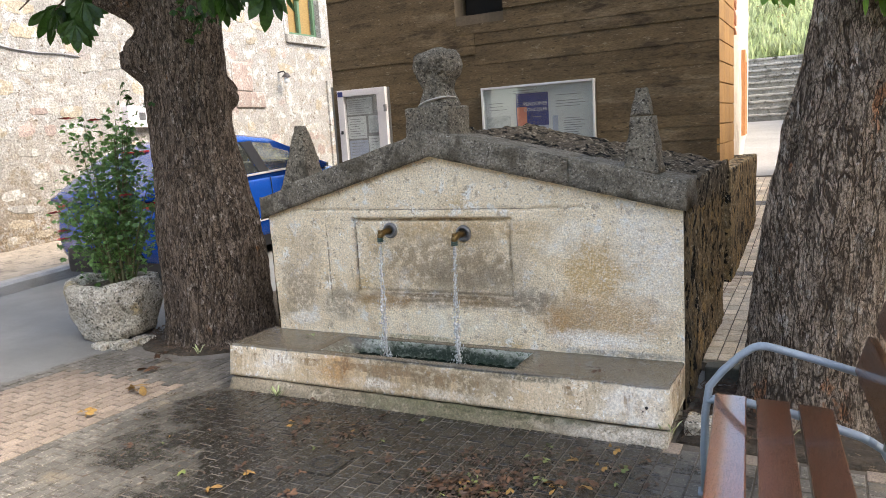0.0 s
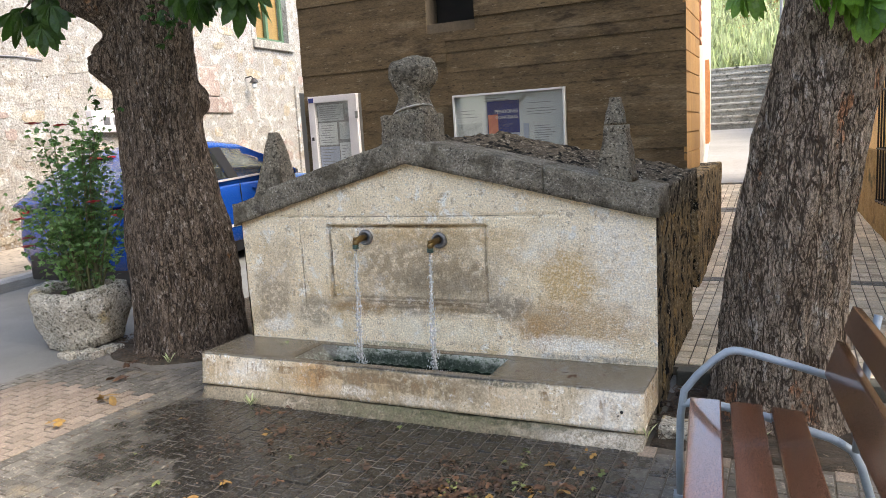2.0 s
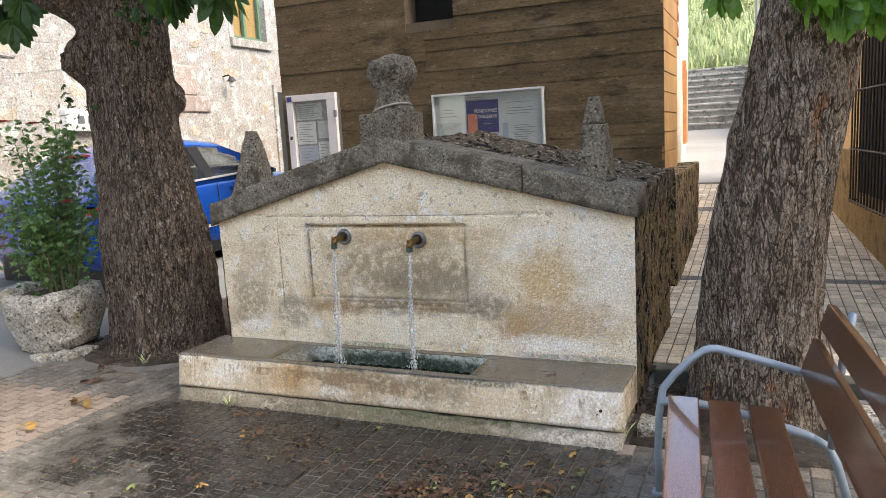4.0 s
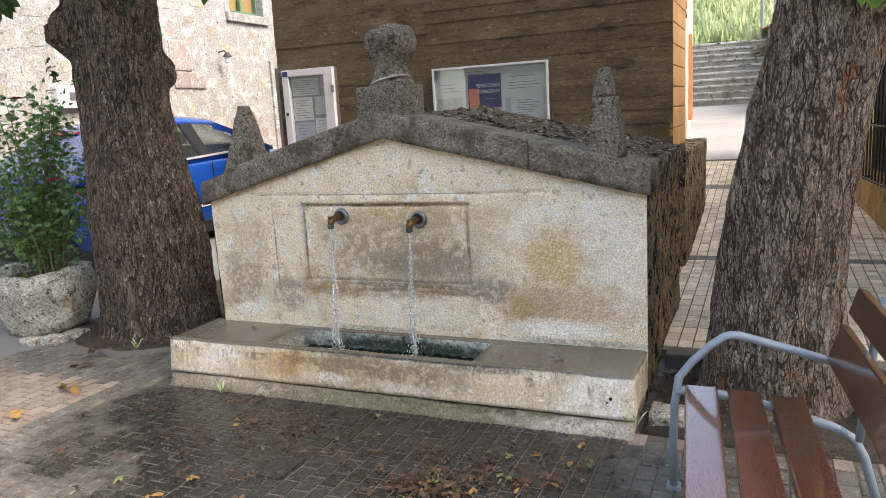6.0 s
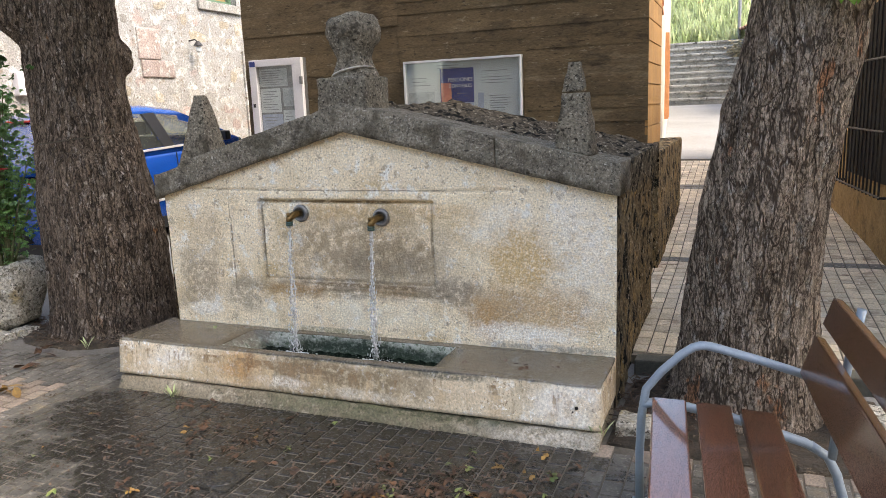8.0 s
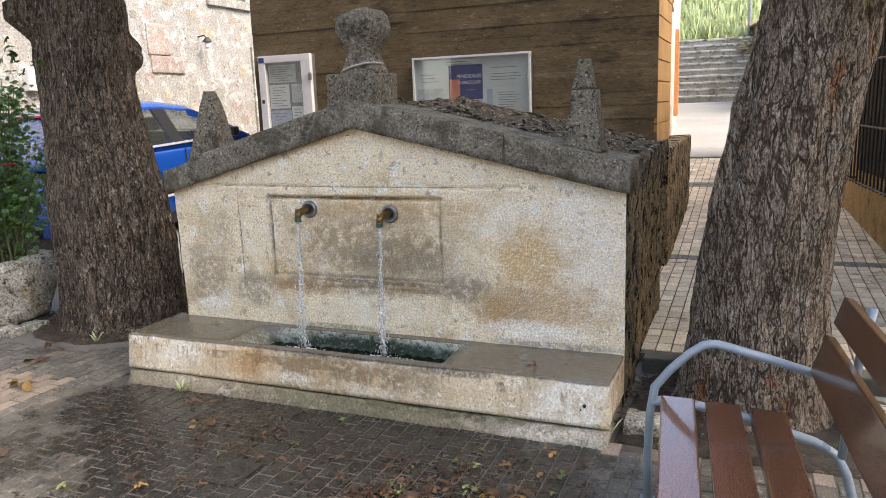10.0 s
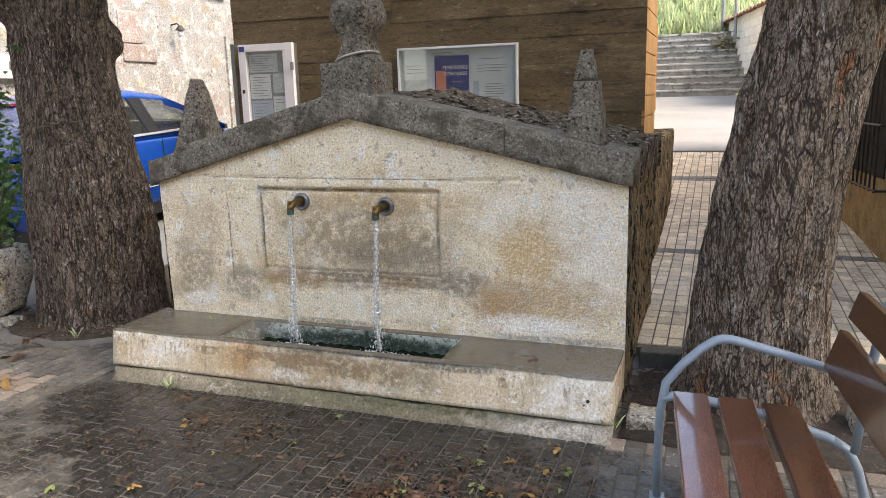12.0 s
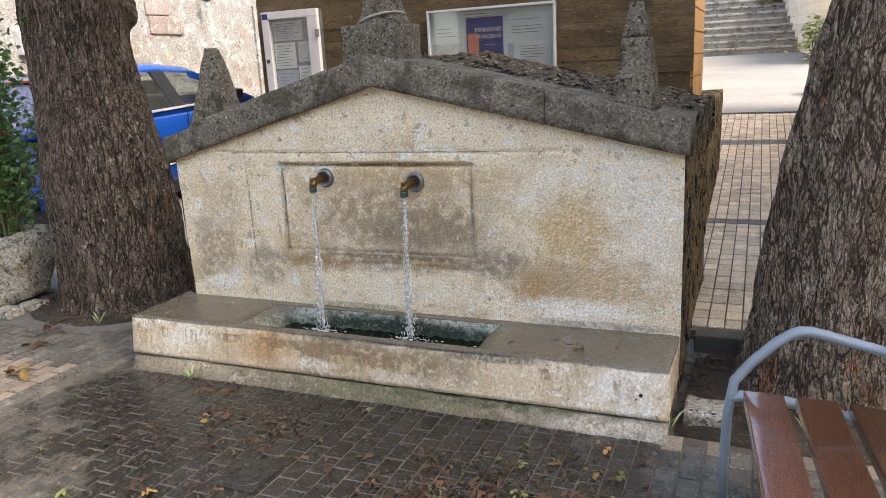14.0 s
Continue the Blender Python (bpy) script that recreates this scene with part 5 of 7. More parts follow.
tree_l = thing("tree", -4.05, 0.52, 0, "broad old chestnut tree with furrowed bark and burls", "tree", "trees by the fountain")
part("trunk", trunk_mesh([(-0.05, -4.00, 0.52, 0.53), (0.10, -4.01, 0.52, 0.455), (0.3, -4.01, 0.52, 0.425), (0.75, -4.02, 0.52, 0.412), (1.0, -4.04, 0.52, 0.408), (1.3, -4.06, 0.52, 0.382), (1.6, -4.10, 0.52, 0.352), (1.9, -4.135, 0.52, 0.337), (2.5, -4.13, 0.52, 0.33), (3.0, -4.14, 0.52, 0.36), (3.6, -4.15, 0.52, 0.38), (4.6, -4.2, 0.5, 0.26)], 2.0, 0.06, 0.03,
     ((3.95, 2.42, 0.50, 0.17, 0.15), (0.75, 2.10, 0.28, 0.12, 0.075), (3.9, 2.98, 0.65, 0.24, 0.26))), bark, tree_l, "grey-brown furrowed bark", True)
for a, b, r in (((-4.2, 0.5, 3.3), (-6.6, 0.2, 4.7), 0.18), ((-4.1, 0.5, 3.6), (-2.4, -0.9, 5.0), 0.2), ((-4.2, 0.5, 4.0), (-4.5, 2.3, 5.6), 0.17), ((-4.2, 0.45, 3.5), (-4.4, -1.9, 4.6), 0.16)):
    bm = bmesh.new()
    A, B = Vector(a), Vector(b)
    tube(bm, [A.lerp(B, k / 8) + Vector((0, 0, 0.35 * math.sin(math.pi * k / 8))) + 0.08 * noise.noise_vector(A + Vector((k, 0, 0))) for k in range(9)], [r * (1 - 0.75 * k / 8) for k in range(9)], 10)
    part("limb", bm, bark, tree_l, smooth=True)
leafy("crown", tree_l, [((-3.8, 0.0, 5.2), (2.7, 2.1, 1.3), 0.75), ((-5.3, -0.4, 4.0), (1.0, 1.2, 0.6), 0.12), ((-2.7, -0.9, 4.2), (1.2, 1.2, 0.7), 0.18)], CROWN, 0.26, 3, leaf_mat, "hanging five-fingered green leaves")
bm_v, bm_f = [], []
rr = random.Random(8)
for x, y, z in ((-5.15, 0.2, 2.9), (-4.98, -0.05, 2.84), (-4.8, 0.0, 2.74), (-5.2, 0.3, 3.0), (-4.95, 0.25, 3.0), (-4.72, 0.1, 2.92),
                (-3.32, 0.0, 2.80), (-3.15, 0.05, 2.74), (-3.25, 0.15, 2.92), (-3.0, 0.1, 2.86), (-2.85, 0.1, 2.80), (-2.78, 0.0, 2.86), (-2.62, 0.05, 2.82), (-2.7, 0.2, 2.98), (-2.5, 0.1, 2.95), (-3.0, 0.3, 3.05)):
    for _ in range(2):
        palm_leaf(bm_v, bm_f, Vector((x + rr.uniform(-0.06, 0.06), y, z + rr.uniform(-0.03, 0.06))), Vector((rr.uniform(-0.5, 0.5), rr.uniform(-0.5, 0.2), -1)), rr.uniform(0.2, 0.30), rr)
part("low_foliage", mesh_of(bm_v, bm_f), leaf_mat, tree_l, "large drooping dark green leaves")
bm = bmesh.new()
for p0, p1, p2 in (((-4.5, 0.4, 3.15), (-5.1, 0.15, 3.2), (-5.6, 0.1, 2.95)), ((-4.55, 0.35, 2.95), (-4.8, 0.1, 3.05), (-5.0, 0.0, 2.85)), ((-3.7, 0.4, 3.1), (-3.1, 0.1, 3.2), (-2.5, 0.05, 2.93)), ((-3.65, 0.3, 2.9), (-3.45, 0.1, 3.0), (-3.3, 0.05, 2.8))):
    tube(bm, [p0, Vector(p0).lerp(Vector(p1), 0.5), p1, Vector(p1).lerp(Vector(p2), 0.5), p2], [0.03, 0.022, 0.016, 0.01, 0.005], 7)
tagged(part("twigs", bm, bark, tree_l), kind="stuff")
bm_v, bm_f = [], []
for _ in range(46):
    palm_leaf(bm_v, bm_f, Vector((-4.42 + rr.gauss(0, 0.07), 0.22 + rr.uniform(-0.1, 0.1), 2.10 + rr.gauss(0, 0.10))) if _ < 16 else Vector((-3.5 + rr.gauss(0, 0.1), 0.1, 2.72 + rr.gauss(0, 0.13))), Vector((rr.uniform(-1, 1), -0.5, rr.uniform(-0.8, 0.4))), rr.uniform(0.05, 0.08), rr)
tagged(part("young_foliage", mesh_of(bm_v, bm_f), leaf_mat, tree_l, "small fresh shoots on the trunk"), kind="stuff")
wire = []
for k in range(15):
    a = math.pi * (1.02 + 0.98 * k / 14)
    wire.append((-4.07 + 0.405 * math.cos(a), 0.52 + 0.405 * math.sin(a), 1.53 + 0.03 * math.cos(a) - 0.035 * math.sin(math.pi * k / 14)))
bm = bmesh.new()
tube(bm, wire, 0.0045, 6)
tagged(part("wire", bm, plain_concrete), "thin grey wire tied round the trunk", "wire")

tree_r = thing("tree", 0.64, 0.26, 0, "leaning chestnut trunk with flaking bark and orange patches", "tree", "trees by the fountain")
part("trunk", trunk_mesh([(-0.05, 0.635, 0.27, 0.44), (0.12, 0.64, 0.25, 0.375), (0.4, 0.645, 0.21, 0.328), (0.7, 0.652, 0.18, 0.303), (1.1, 0.687, 0.11, 0.278), (1.5, 0.748, 0.07, 0.260), (1.9, 0.825, 0.07, 0.258), (2.3, 0.905, 0.08, 0.26), (3.0, 1.04, 0.12, 0.265), (3.8, 1.2, 0.22, 0.245), (4.8, 1.4, 0.3, 0.15)], 21.0, 0.045, 0.026), bark_flaky, tree_r, "flaking grey-brown bark with orange patches", True)
for a, b, r in (((1.08, 0.15, 3.3), (2.9, -0.8, 4.6), 0.15), ((1.15, 0.2, 3.6), (-0.3, -0.8, 5.0), 0.15), ((1.2, 0.22, 3.9), (1.5, 2.6, 5.4), 0.14)):
    bm = bmesh.new()
    A, B = Vector(a), Vector(b)
    tube(bm, [A.lerp(B, k / 8) + Vector((0, 0, 0.3 * math.sin(math.pi * k / 8))) for k in range(9)], [r * (1 - 0.75 * k / 8) for k in range(9)], 10)
    part("limb", bm, bark_flaky, tree_r, smooth=True)
# last lobe is unseen, added to keep sun off the bench and pavers
leafy("crown", tree_r, [((1.4, 0.2, 5.3), (3.3, 2.3, 1.4), 1.0), ((-0.6, -0.6, 4.2), (1.3, 1.0, 0.6), 0.15), ((3.8, -0.9, 5.2), (2.3, 2.2, 1.0), 0.7)], CROWN, 0.26, 5, leaf_mat, "hanging five-fingered green leaves")
bm_v, bm_f = [], []
for x, y, z in ((0.88, -0.3, 2.22), (0.95, -0.28, 2.17), (1.02, -0.3, 2.16), (1.09, -0.28, 2.16), (0.98, -0.25, 2.25), (1.18, -0.25, 2.20), (0.92, -0.27, 2.27), (1.08, -0.26, 2.26), (0.44, -0.3, 2.29), (0.80, -0.3, 2.29), (1.28, -0.25, 2.2)):
    for _ in range(2):
        palm_leaf(bm_v, bm_f, Vector((x + rr.uniform(-0.04, 0.04), y, z)), Vector((rr.uniform(-0.6, 0.6), rr.uniform(-0.4, 0.2), -0.8)), rr.uniform(0.12, 0.2), rr)
part("low_foliage", mesh_of(bm_v, bm_f), sunlit_leaf, tree_r, "bright green leaves, sunlight put into their colour")
bm = bmesh.new()
tube(bm, [(0.98, 0.0, 2.75), (0.96, -0.2, 2.5), (1.05, -0.26, 2.3), (1.25, -0.26, 2.24)], [0.02, 0.014, 0.009, 0.005], 7)
tube(bm, [(0.9, 0.0, 2.75), (0.6, -0.2, 2.55), (0.44, -0.3, 2.33)], [0.015, 0.01, 0.005], 7)
tagged(part("twigs", bm, bark, tree_r), kind="stuff")

# ---- bench ----
BM = Matrix.Translation((0.288, -0.973, 0)) @ Matrix.Rotation(radians(5.23), 4, "Z")
bench = thing("bench", 0.55, -1.85, 0, "park bench with brown varnished slats and grey cast ends", "bench")
LEN = 1.8
for u0, z, tilt in ((0.0, 0.492, 1.6), (0.162, 0.484, 2.5), (0.322, 0.472, 5.0)):
    bm = bmesh.new()
    box(bm, 0, 0.126, -LEN, 0, -0.036, 0, 0.006, BM @ Matrix.Translation((u0, 0, z)) @ Matrix.Rotation(radians(tilt), 4, "Y"))
    part("slat", bm, wood, bench)
for u0, z0, hh in ((0.525, 0.612, 0.155), (0.592, 0.803, 0.107)):
    bm = bmesh.new()
    box(bm, 0, 0.036, -LEN - 0.0, 0.04, 0, hh, 0.006, BM @ Matrix.Translation((u0, 0, z0)) @ Matrix.Rotation(radians(17), 4, "Y"))
    part("slat", bm, wood, bench)
for v in (0.055, -LEN + 0.10):
    end = [(-0.045, 0.012), (-0.048, 0.2), (-0.042, 0.38), (-0.025, 0.50), (0.03, 0.575), (0.10, 0.647), (0.15, 0.684), (0.175, 0.692), (0.205, 0.692), (0.25, 0.682), (0.40, 0.643), (0.545, 0.600)]
    bm = bmesh.new()
    tube(bm, [BM @ Vector((u, v, z)) for u, z in end], 0.017, 10, 1.35, BM.to_3x3() @ Vector((0, 1, 0)))
    fr = part("end_frame", bm, grey_paint, bench, smooth=True)
    for path, rad in (([(-0.042, 0.435), (0.0, 0.445), (0.12, 0.440), (0.30, 0.405), (0.47, 0.355), (0.56, 0.328), (0.61, 0.30)], 0.018),
                      ([(0.58, 0.32), (0.64, 0.28), (0.675, 0.21), (0.70, 0.12), (0.73, 0.012)], 0.018),
                      ([(0.64, 0.31), (0.655, 0.52), (0.675, 0.70), (0.705, 0.88)], 0.016)):
        bm = bmesh.new()
        tube(bm, [BM @ Vector((u, v - (0.075 if path[-1][1] > 0.8 else 0.0), z)) for u, z in path], rad, 10, 1.3, BM.to_3x3() @ Vector((0, 1, 0)))
        part("brace", bm, grey_paint, fr, smooth=True)
    for u in (-0.045, 0.73):
        bm = bmesh.new()
        box(bm, u - 0.03, u + 0.03, v - 0.03, v + 0.03, -0.002, 0.014, 0.003, BM)
        part("foot_plate", bm, grey_paint, fr)

# ---- stone planter with rose ----
planter = thing("stone_planter", -5.04, 0.24, 0, "rough hollowed granite planter propped on flat stones", "planter")
bm = bmesh.new()
rows = []
for r, z in ((0.36, 0.05), (0.44, 0.07), (0.50, 0.18), (0.545, 0.32), (0.575, 0.45), (0.585, 0.54), (0.565, 0.60), (0.50, 0.625), (0.43, 0.615), (0.40, 0.57), (0.385, 0.50)):
    r, z = r * 0.80, z * 0.89
    row = []
    for i in range(48):
        a = 2 * math.pi * i / 48
        oct_ = 0.93 / max(abs(math.cos((a + 0.3) % (math.pi / 4) - math.pi / 8)), 0.9)
        row.append((-5.04 + r * oct_ * math.cos(a), 0.24 + 0.86 * r * oct_ * math.sin(a), z + 0.02 * math.sin(a * 2 + 1)))
    rows.append(row)
rings(bm, rows)
split_long(bm, 0.05, 2)
roughen(bm, 0.03, 5.5, 3.0, 0.02)
roughen(bm, 0.012, 19.0, 8.0, 0.012)
part("bowl", bm, granite, planter, smooth=True)
bm = bmesh.new()
lathe(bm, -5.04, 0.24, [(0.32, 0.42), (0.31, 0.485), (0.2, 0.50), (0.05, 0.495)], 26)
split_long(bm, 0.05, 2)
roughen(bm, 0.02, 9)
part("earth", bm, soil, planter, "dark soil with small weeds", True)
for x, y, s in ((-4.66, -0.02, 0.9), (-4.84, -0.08, 0.75), (-4.62, 0.16, 0.8)):
    bm = bmesh.new()
    stone_block(bm, x - 0.1 * s, x + 0.1 * s, y - 0.07, y + 0.07, -0.01, 0.075 * s, 0.02, 0.04, 0.01, 8, x)
    tagged(part("prop_stone", bm, granite, None, smooth=True), "flat brown prop stone under the planter", "stone", "stones under the planter")

rose = thing("rose_bush", -4.98, 0.27, 0.48, "tall rose bush with glossy leaves and red blooms", "shrub")
rr = random.Random(12)
bm = bmesh.new()
tips = []
for k in range(26):
    a = rr.uniform(0, 6.28)
    tall = k % 2 == 0
    lean = rr.uniform(0.02, 0.20) if tall else rr.uniform(0.15, 0.48)
    h = rr.uniform(1.15, 1.62) if tall else rr.uniform(0.55, 0.95)
    p0 = Vector((-4.95 + 0.09 * math.cos(a), 0.28 + 0.09 * math.sin(a), 0.48))
    p2 = p0 + Vector((math.cos(a) * lean - 0.06, math.sin(a) * lean * 0.8, h))
    p1 = p0.lerp(p2, 0.5) + Vector((math.cos(a), math.sin(a), 0)) * -0.06
    pts = [p0.lerp(p1, t) .lerp(p1.lerp(p2, t), t) for t in [i / 8 for i in range(9)]]
    bm = bmesh.new()
    tube(bm, pts, [0.011 - 0.001 * i for i in range(9)], 6)
    part("stem", bm, stem_mat, rose)
    tips.append(pts)
vs, fs = [], []
for pts in tips:
    for _ in range(120):
        f = rr.uniform(0.30, 1.0)
        q = pts[min(8, int(f * 8.99))]
        s2 = 0.05 + 0.24 * f * (1.10 - f)
        b = q + Vector((rr.gauss(0, s2), rr.gauss(0, s2), rr.gauss(0, 0.09)))
        d = Vector((rr.uniform(-1, 1), rr.uniform(-1, 0.6), rr.uniform(-0.8, 0.4)))
        palm_leaf(vs, fs, b, d, rr.uniform(0.028, 0.050), rr)
tagged(part("leaves", mesh_of(vs, fs), rose_leaf, rose), kind="stuff")
for x, y, z in ((-5.02, 0.0, 1.98), (-4.75, 0.05, 1.95), (-5.25, -0.02, 1.02), (-5.36, 0.0, 1.18), (-5.15, -0.1, 0.96), (-4.42, 0.0, 1.32)):
    bm = bmesh.new()
    for k in range(11):
        a, t = k * 2.4, 0.012 + 0.0036 * k
        vs2 = []
        for u, w2 in ((0, 0), (-0.6, 0.7), (0, 1.0), (0.6, 0.7)):
            vs2.append(bm.verts.new((x + math.cos(a) * t * (0.6 + w2) - math.sin(a) * u * t * 1.6, y + math.sin(a) * t * (0.6 + w2) + math.cos(a) * u * t * 1.6, z + 0.012 * w2 - 0.001 * k)))
        bm.faces.new(vs2)
    part("bloom", bm, petal, rose, "dark red bloom")

# ---- car ----
CM = Matrix.Translation((-5.72, 1.38, street_z(1.38) - 0.02)) @ Matrix.Rotation(math.atan(0.05), 4, "X") @ Matrix.Scale(1.02, 4)
car = thing("car", -6.55, 3.4, 0.28, "blue five-door hatchback parked on the street", "car")
CX = -0.86


def cpart(name, bm, material, parent=car, label="", smooth=False):
    for v in bm.verts:
        v.co = CM @ v.co
    return part(name, bm, material, parent, label, smooth)


def spread(pts, y):
    for a, b in zip(pts, pts[1:]):
        if a[0] <= y <= b[0]:
            f = (y - a[0]) / (b[0] - a[0])
            f = f * f * (3 - 2 * f) * 0.4 + f * 0.6
            return [a[i] + (b[i] - a[i]) * f for i in range(1, len(a))]
    return list(pts[-1][1:])


LOW = [(0.0, 0.70, 0.40, 0.72), (0.05, 0.78, 0.30, 0.86), (0.16, 0.83, 0.23, 0.99), (0.6, 0.86, 0.2, 1.02), (2.0, 0.87, 0.2, 1.0), (3.0, 0.86, 0.2, 0.98), (3.5, 0.84, 0.22, 0.93), (3.9, 0.76, 0.26, 0.80), (4.1, 0.55, 0.36, 0.64)]
bm = bmesh.new()
secs = []
for k in range(61):
    y = 4.1 * k / 60
    w2, zb, zt = spread(LOW, y)
    ring = []
    for u, f in ((0.90, 0.0), (0.985, 0.12), (1.0, 0.35), (1.0, 0.55), (0.985, 0.78), (0.955, 0.90), (0.90, 0.97), (0.75, 1.0)):
        ring.append((CX + w2 * u, y, zb + (zt - zb) * f))
    secs.append(ring + [(2 * CX - x, y, z) for x, _, z in reversed(ring)])
rings(bm, secs)
cpart("body", bm, car_blue, smooth=True)
bm = bmesh.new()
# car's underside, black and dropped low in place of the shadow beneath it
box(bm, CX - 0.82, CX + 0.82, 0.12, 3.9, 0.11, 0.30, 0.03)
cpart("underbody", bm, black_trim)
TOP = [(0.04, 1.0), (0.36, 1.22), (0.66, 1.42), (0.9, 1.495), (1.4, 1.53), (1.8, 1.52), (2.25, 1.455), (2.7, 1.28), (3.25, 1.0)]


def cabin_w(z):
    return 0.80 - max(0, z - 1.0) * 0.40


bm = bmesh.new()
secs = []
for k in range(49):
    y = 0.04 + 3.21 * k / 48
    zt = spread(TOP, y)[0]
    ring = []
    for f in (0.0, 0.16, 0.3, 0.44, 0.58, 0.72, 0.84, 0.93):
        z = 0.95 + (zt - 0.95) * f
        ring.append((CX + cabin_w(z), y, z))
    ring.append((CX + cabin_w(zt) - 0.07, y, zt))
    ring.append((CX, y, zt + 0.012))
    secs.append(ring + [(2 * CX - x, y, z) for x, _, z in reversed(ring[:-1])])
rings(bm, secs)
SIDE_WINDOWS = (((0.74, 1.05), (1.84, 1.04), (1.72, 1.43), (1.2, 1.445), (0.9, 1.38)), ((1.97, 1.04), (2.80, 1.03), (2.45, 1.24), (2.14, 1.40), (1.87, 1.43)))


def inside(poly, y, z):
    hit = False
    for (y0, z0), (y1, z1) in zip(poly, poly[1:] + poly[:1]):
        if (z0 > z) != (z1 > z) and y < y0 + (z - z0) * (y1 - y0) / (z1 - z0):
            hit = not hit
    return hit


# openings behind the side panes, so that one looks through the cabin
gone = []
for f in bm.faces:
    c = f.calc_center_median()
    if abs(c.x - CX) > 0.5 and any(inside(w, c.y, c.z) for w in SIDE_WINDOWS):
        gone.append(f)
    elif 2.33 < c.y < 3.12 and c.z > spread(TOP, c.y)[0] - 0.02:
        gone.append(f)
bmesh.ops.delete(bm, geom=gone, context="FACES")
cpart("cabin", bm, car_blue, smooth=True)
bm = bmesh.new()
secs = []
for k in range(9):
    y = 2.31 + 0.83 * k / 8
    z = spread(TOP, y)[0]
    w = cabin_w(z) - 0.06
    secs.append([(CX - w, y, z), (CX, y, z + 0.014), (CX + w, y, z), (CX + w, y, z - 0.006), (CX, y, z + 0.008), (CX - w, y, z - 0.006)])
rings(bm, secs)
cpart("windscreen", bm, car_glass, smooth=True)
for sx in (-0.36, 0.36):
    for sy in (1.05, 1.95):
        bm = bmesh.new()
        box(bm, CX + sx - 0.24, CX + sx + 0.24, sy - 0.06, sy + 0.08, 0.9, 1.16, 0.04)
        box(bm, CX + sx - 0.12, CX + sx + 0.12, sy - 0.05, sy + 0.04, 1.17, 1.33, 0.03)
        cpart("car_seat", bm, black_trim)
for side in (1, -1):
    for outline in SIDE_WINDOWS:
        bm = bmesh.new()
        a = [bm.verts.new((CX + side * (cabin_w(z) + 0.006), y, z)) for y, z in outline]
        b = [bm.verts.new((CX + side * (cabin_w(z) - 0.02), y, z)) for y, z in outline]
        bm.faces.new(a), bm.faces.new(list(reversed(b)))
        for i in range(len(a)):
            bm.faces.new((a[i], b[i], b[(i + 1) % len(a)], a[(i + 1) % len(a)]))
        cpart("window", bm, car_glass)
    bm = bmesh.new()
    post = ((1.82, 1.03), (1.99, 1.03), (1.89, 1.43), (1.70, 1.43))
    a = [bm.verts.new((CX + side * (cabin_w(z) + 0.010), y, z)) for y, z in post]
    b = [bm.verts.new((CX + side * (cabin_w(z) - 0.03), y, z)) for y, z in post]
    bm.faces.new(a), bm.faces.new(list(reversed(b)))
    for i in range(4):
        bm.faces.new((a[i], b[i], b[(i + 1) % 4], a[(i + 1) % 4]))
    cpart("pillar", bm, black_trim)
    bm = bmesh.new()
    box(bm, CX + side * 0.80 - 0.012, CX + side * 0.80 + 0.012, 0.62, 2.86, 1.012, 1.036, 0.004)
    cpart("waist_trim", bm, aluminium)
    for yy in (1.04, 1.92, 2.86):
        bm = bmesh.new()
        box(bm, CX + side * 0.866 - 0.006, CX + side * 0.866 + 0.006, yy - 0.004, yy + 0.004, 0.34, 0.96)
        cpart("door_gap", bm, black_trim)
    bm = bmesh.new()
    box(bm, CX + side * 0.93 - 0.07, CX + side * 0.93 + 0.07, 2.68, 2.80, 1.02, 1.14, 0.03)
    cpart("mirror", bm, black_trim)
    bm = bmesh.new()
    box(bm, CX + side * 0.865 - 0.012, CX + side * 0.865 + 0.012, 0.95, 3.0, 0.44, 0.475, 0.004)
    cpart("trim_strip", bm, aluminium)
    for hy in (1.25, 2.25):
        bm = bmesh.new()
        box(bm, CX + side * 0.868 - 0.02, CX + side * 0.868 + 0.02, hy - 0.09, hy + 0.09, 0.86, 0.885, 0.008)
        cpart("handle", bm, car_blue)
    bm = bmesh.new()
    box(bm, CX + side * 0.70 - 0.07, CX + side * 0.70 + 0.09, 0.07, 0.2, 0.84, 0.93, 0.03)
    cpart("tail_lamp", bm, red_lens)
    for wy in (0.72, 3.28):
        bm = bmesh.new()
        x0 = CX + side * 0.70
        pr = [(0.20, x0 - 0.09), (0.30, x0 - 0.09), (0.315, x0 - 0.06), (0.315, x0 + 0.06), (0.30, x0 + 0.092), (0.21, x0 + 0.092)]
        lathe(bm, wy, 0.315, pr, 30, "x")
        wh = cpart("wheel", bm, black_rubber, smooth=True)
        bm = bmesh.new()
        lathe(bm, wy, 0.315, [(0.21, x0 - side * 0.02), (0.205, x0 + side * 0.088), (0.06, x0 + side * 0.075), (0.02, x0 + side * 0.095)], 20, "x")
        cpart("rim", bm, aluminium, wh)
bm = bmesh.new()
a = [(0.11, 1.05, 0.66), (0.62, 1.395, 0.54)]
vs2 = [bm.verts.new((CX + s * w2, y - 0.025, z + 0.02)) for (y, z, w2) in a for s in (-1, 1)]
vs3 = [bm.verts.new(v.co + Vector((0, 0.03, -0.02))) for v in vs2]
for q in ((0, 1, 3, 2),):
    bm.faces.new([vs2[i] for i in q]), bm.faces.new([vs3[i] for i in reversed(q)])
for i, j in ((0, 1), (1, 3), (3, 2), (2, 0)):
    bm.faces.new((vs2[i], vs3[i], vs3[j], vs2[j]))
cpart("rear_window", bm, car_glass)
bm = bmesh.new()
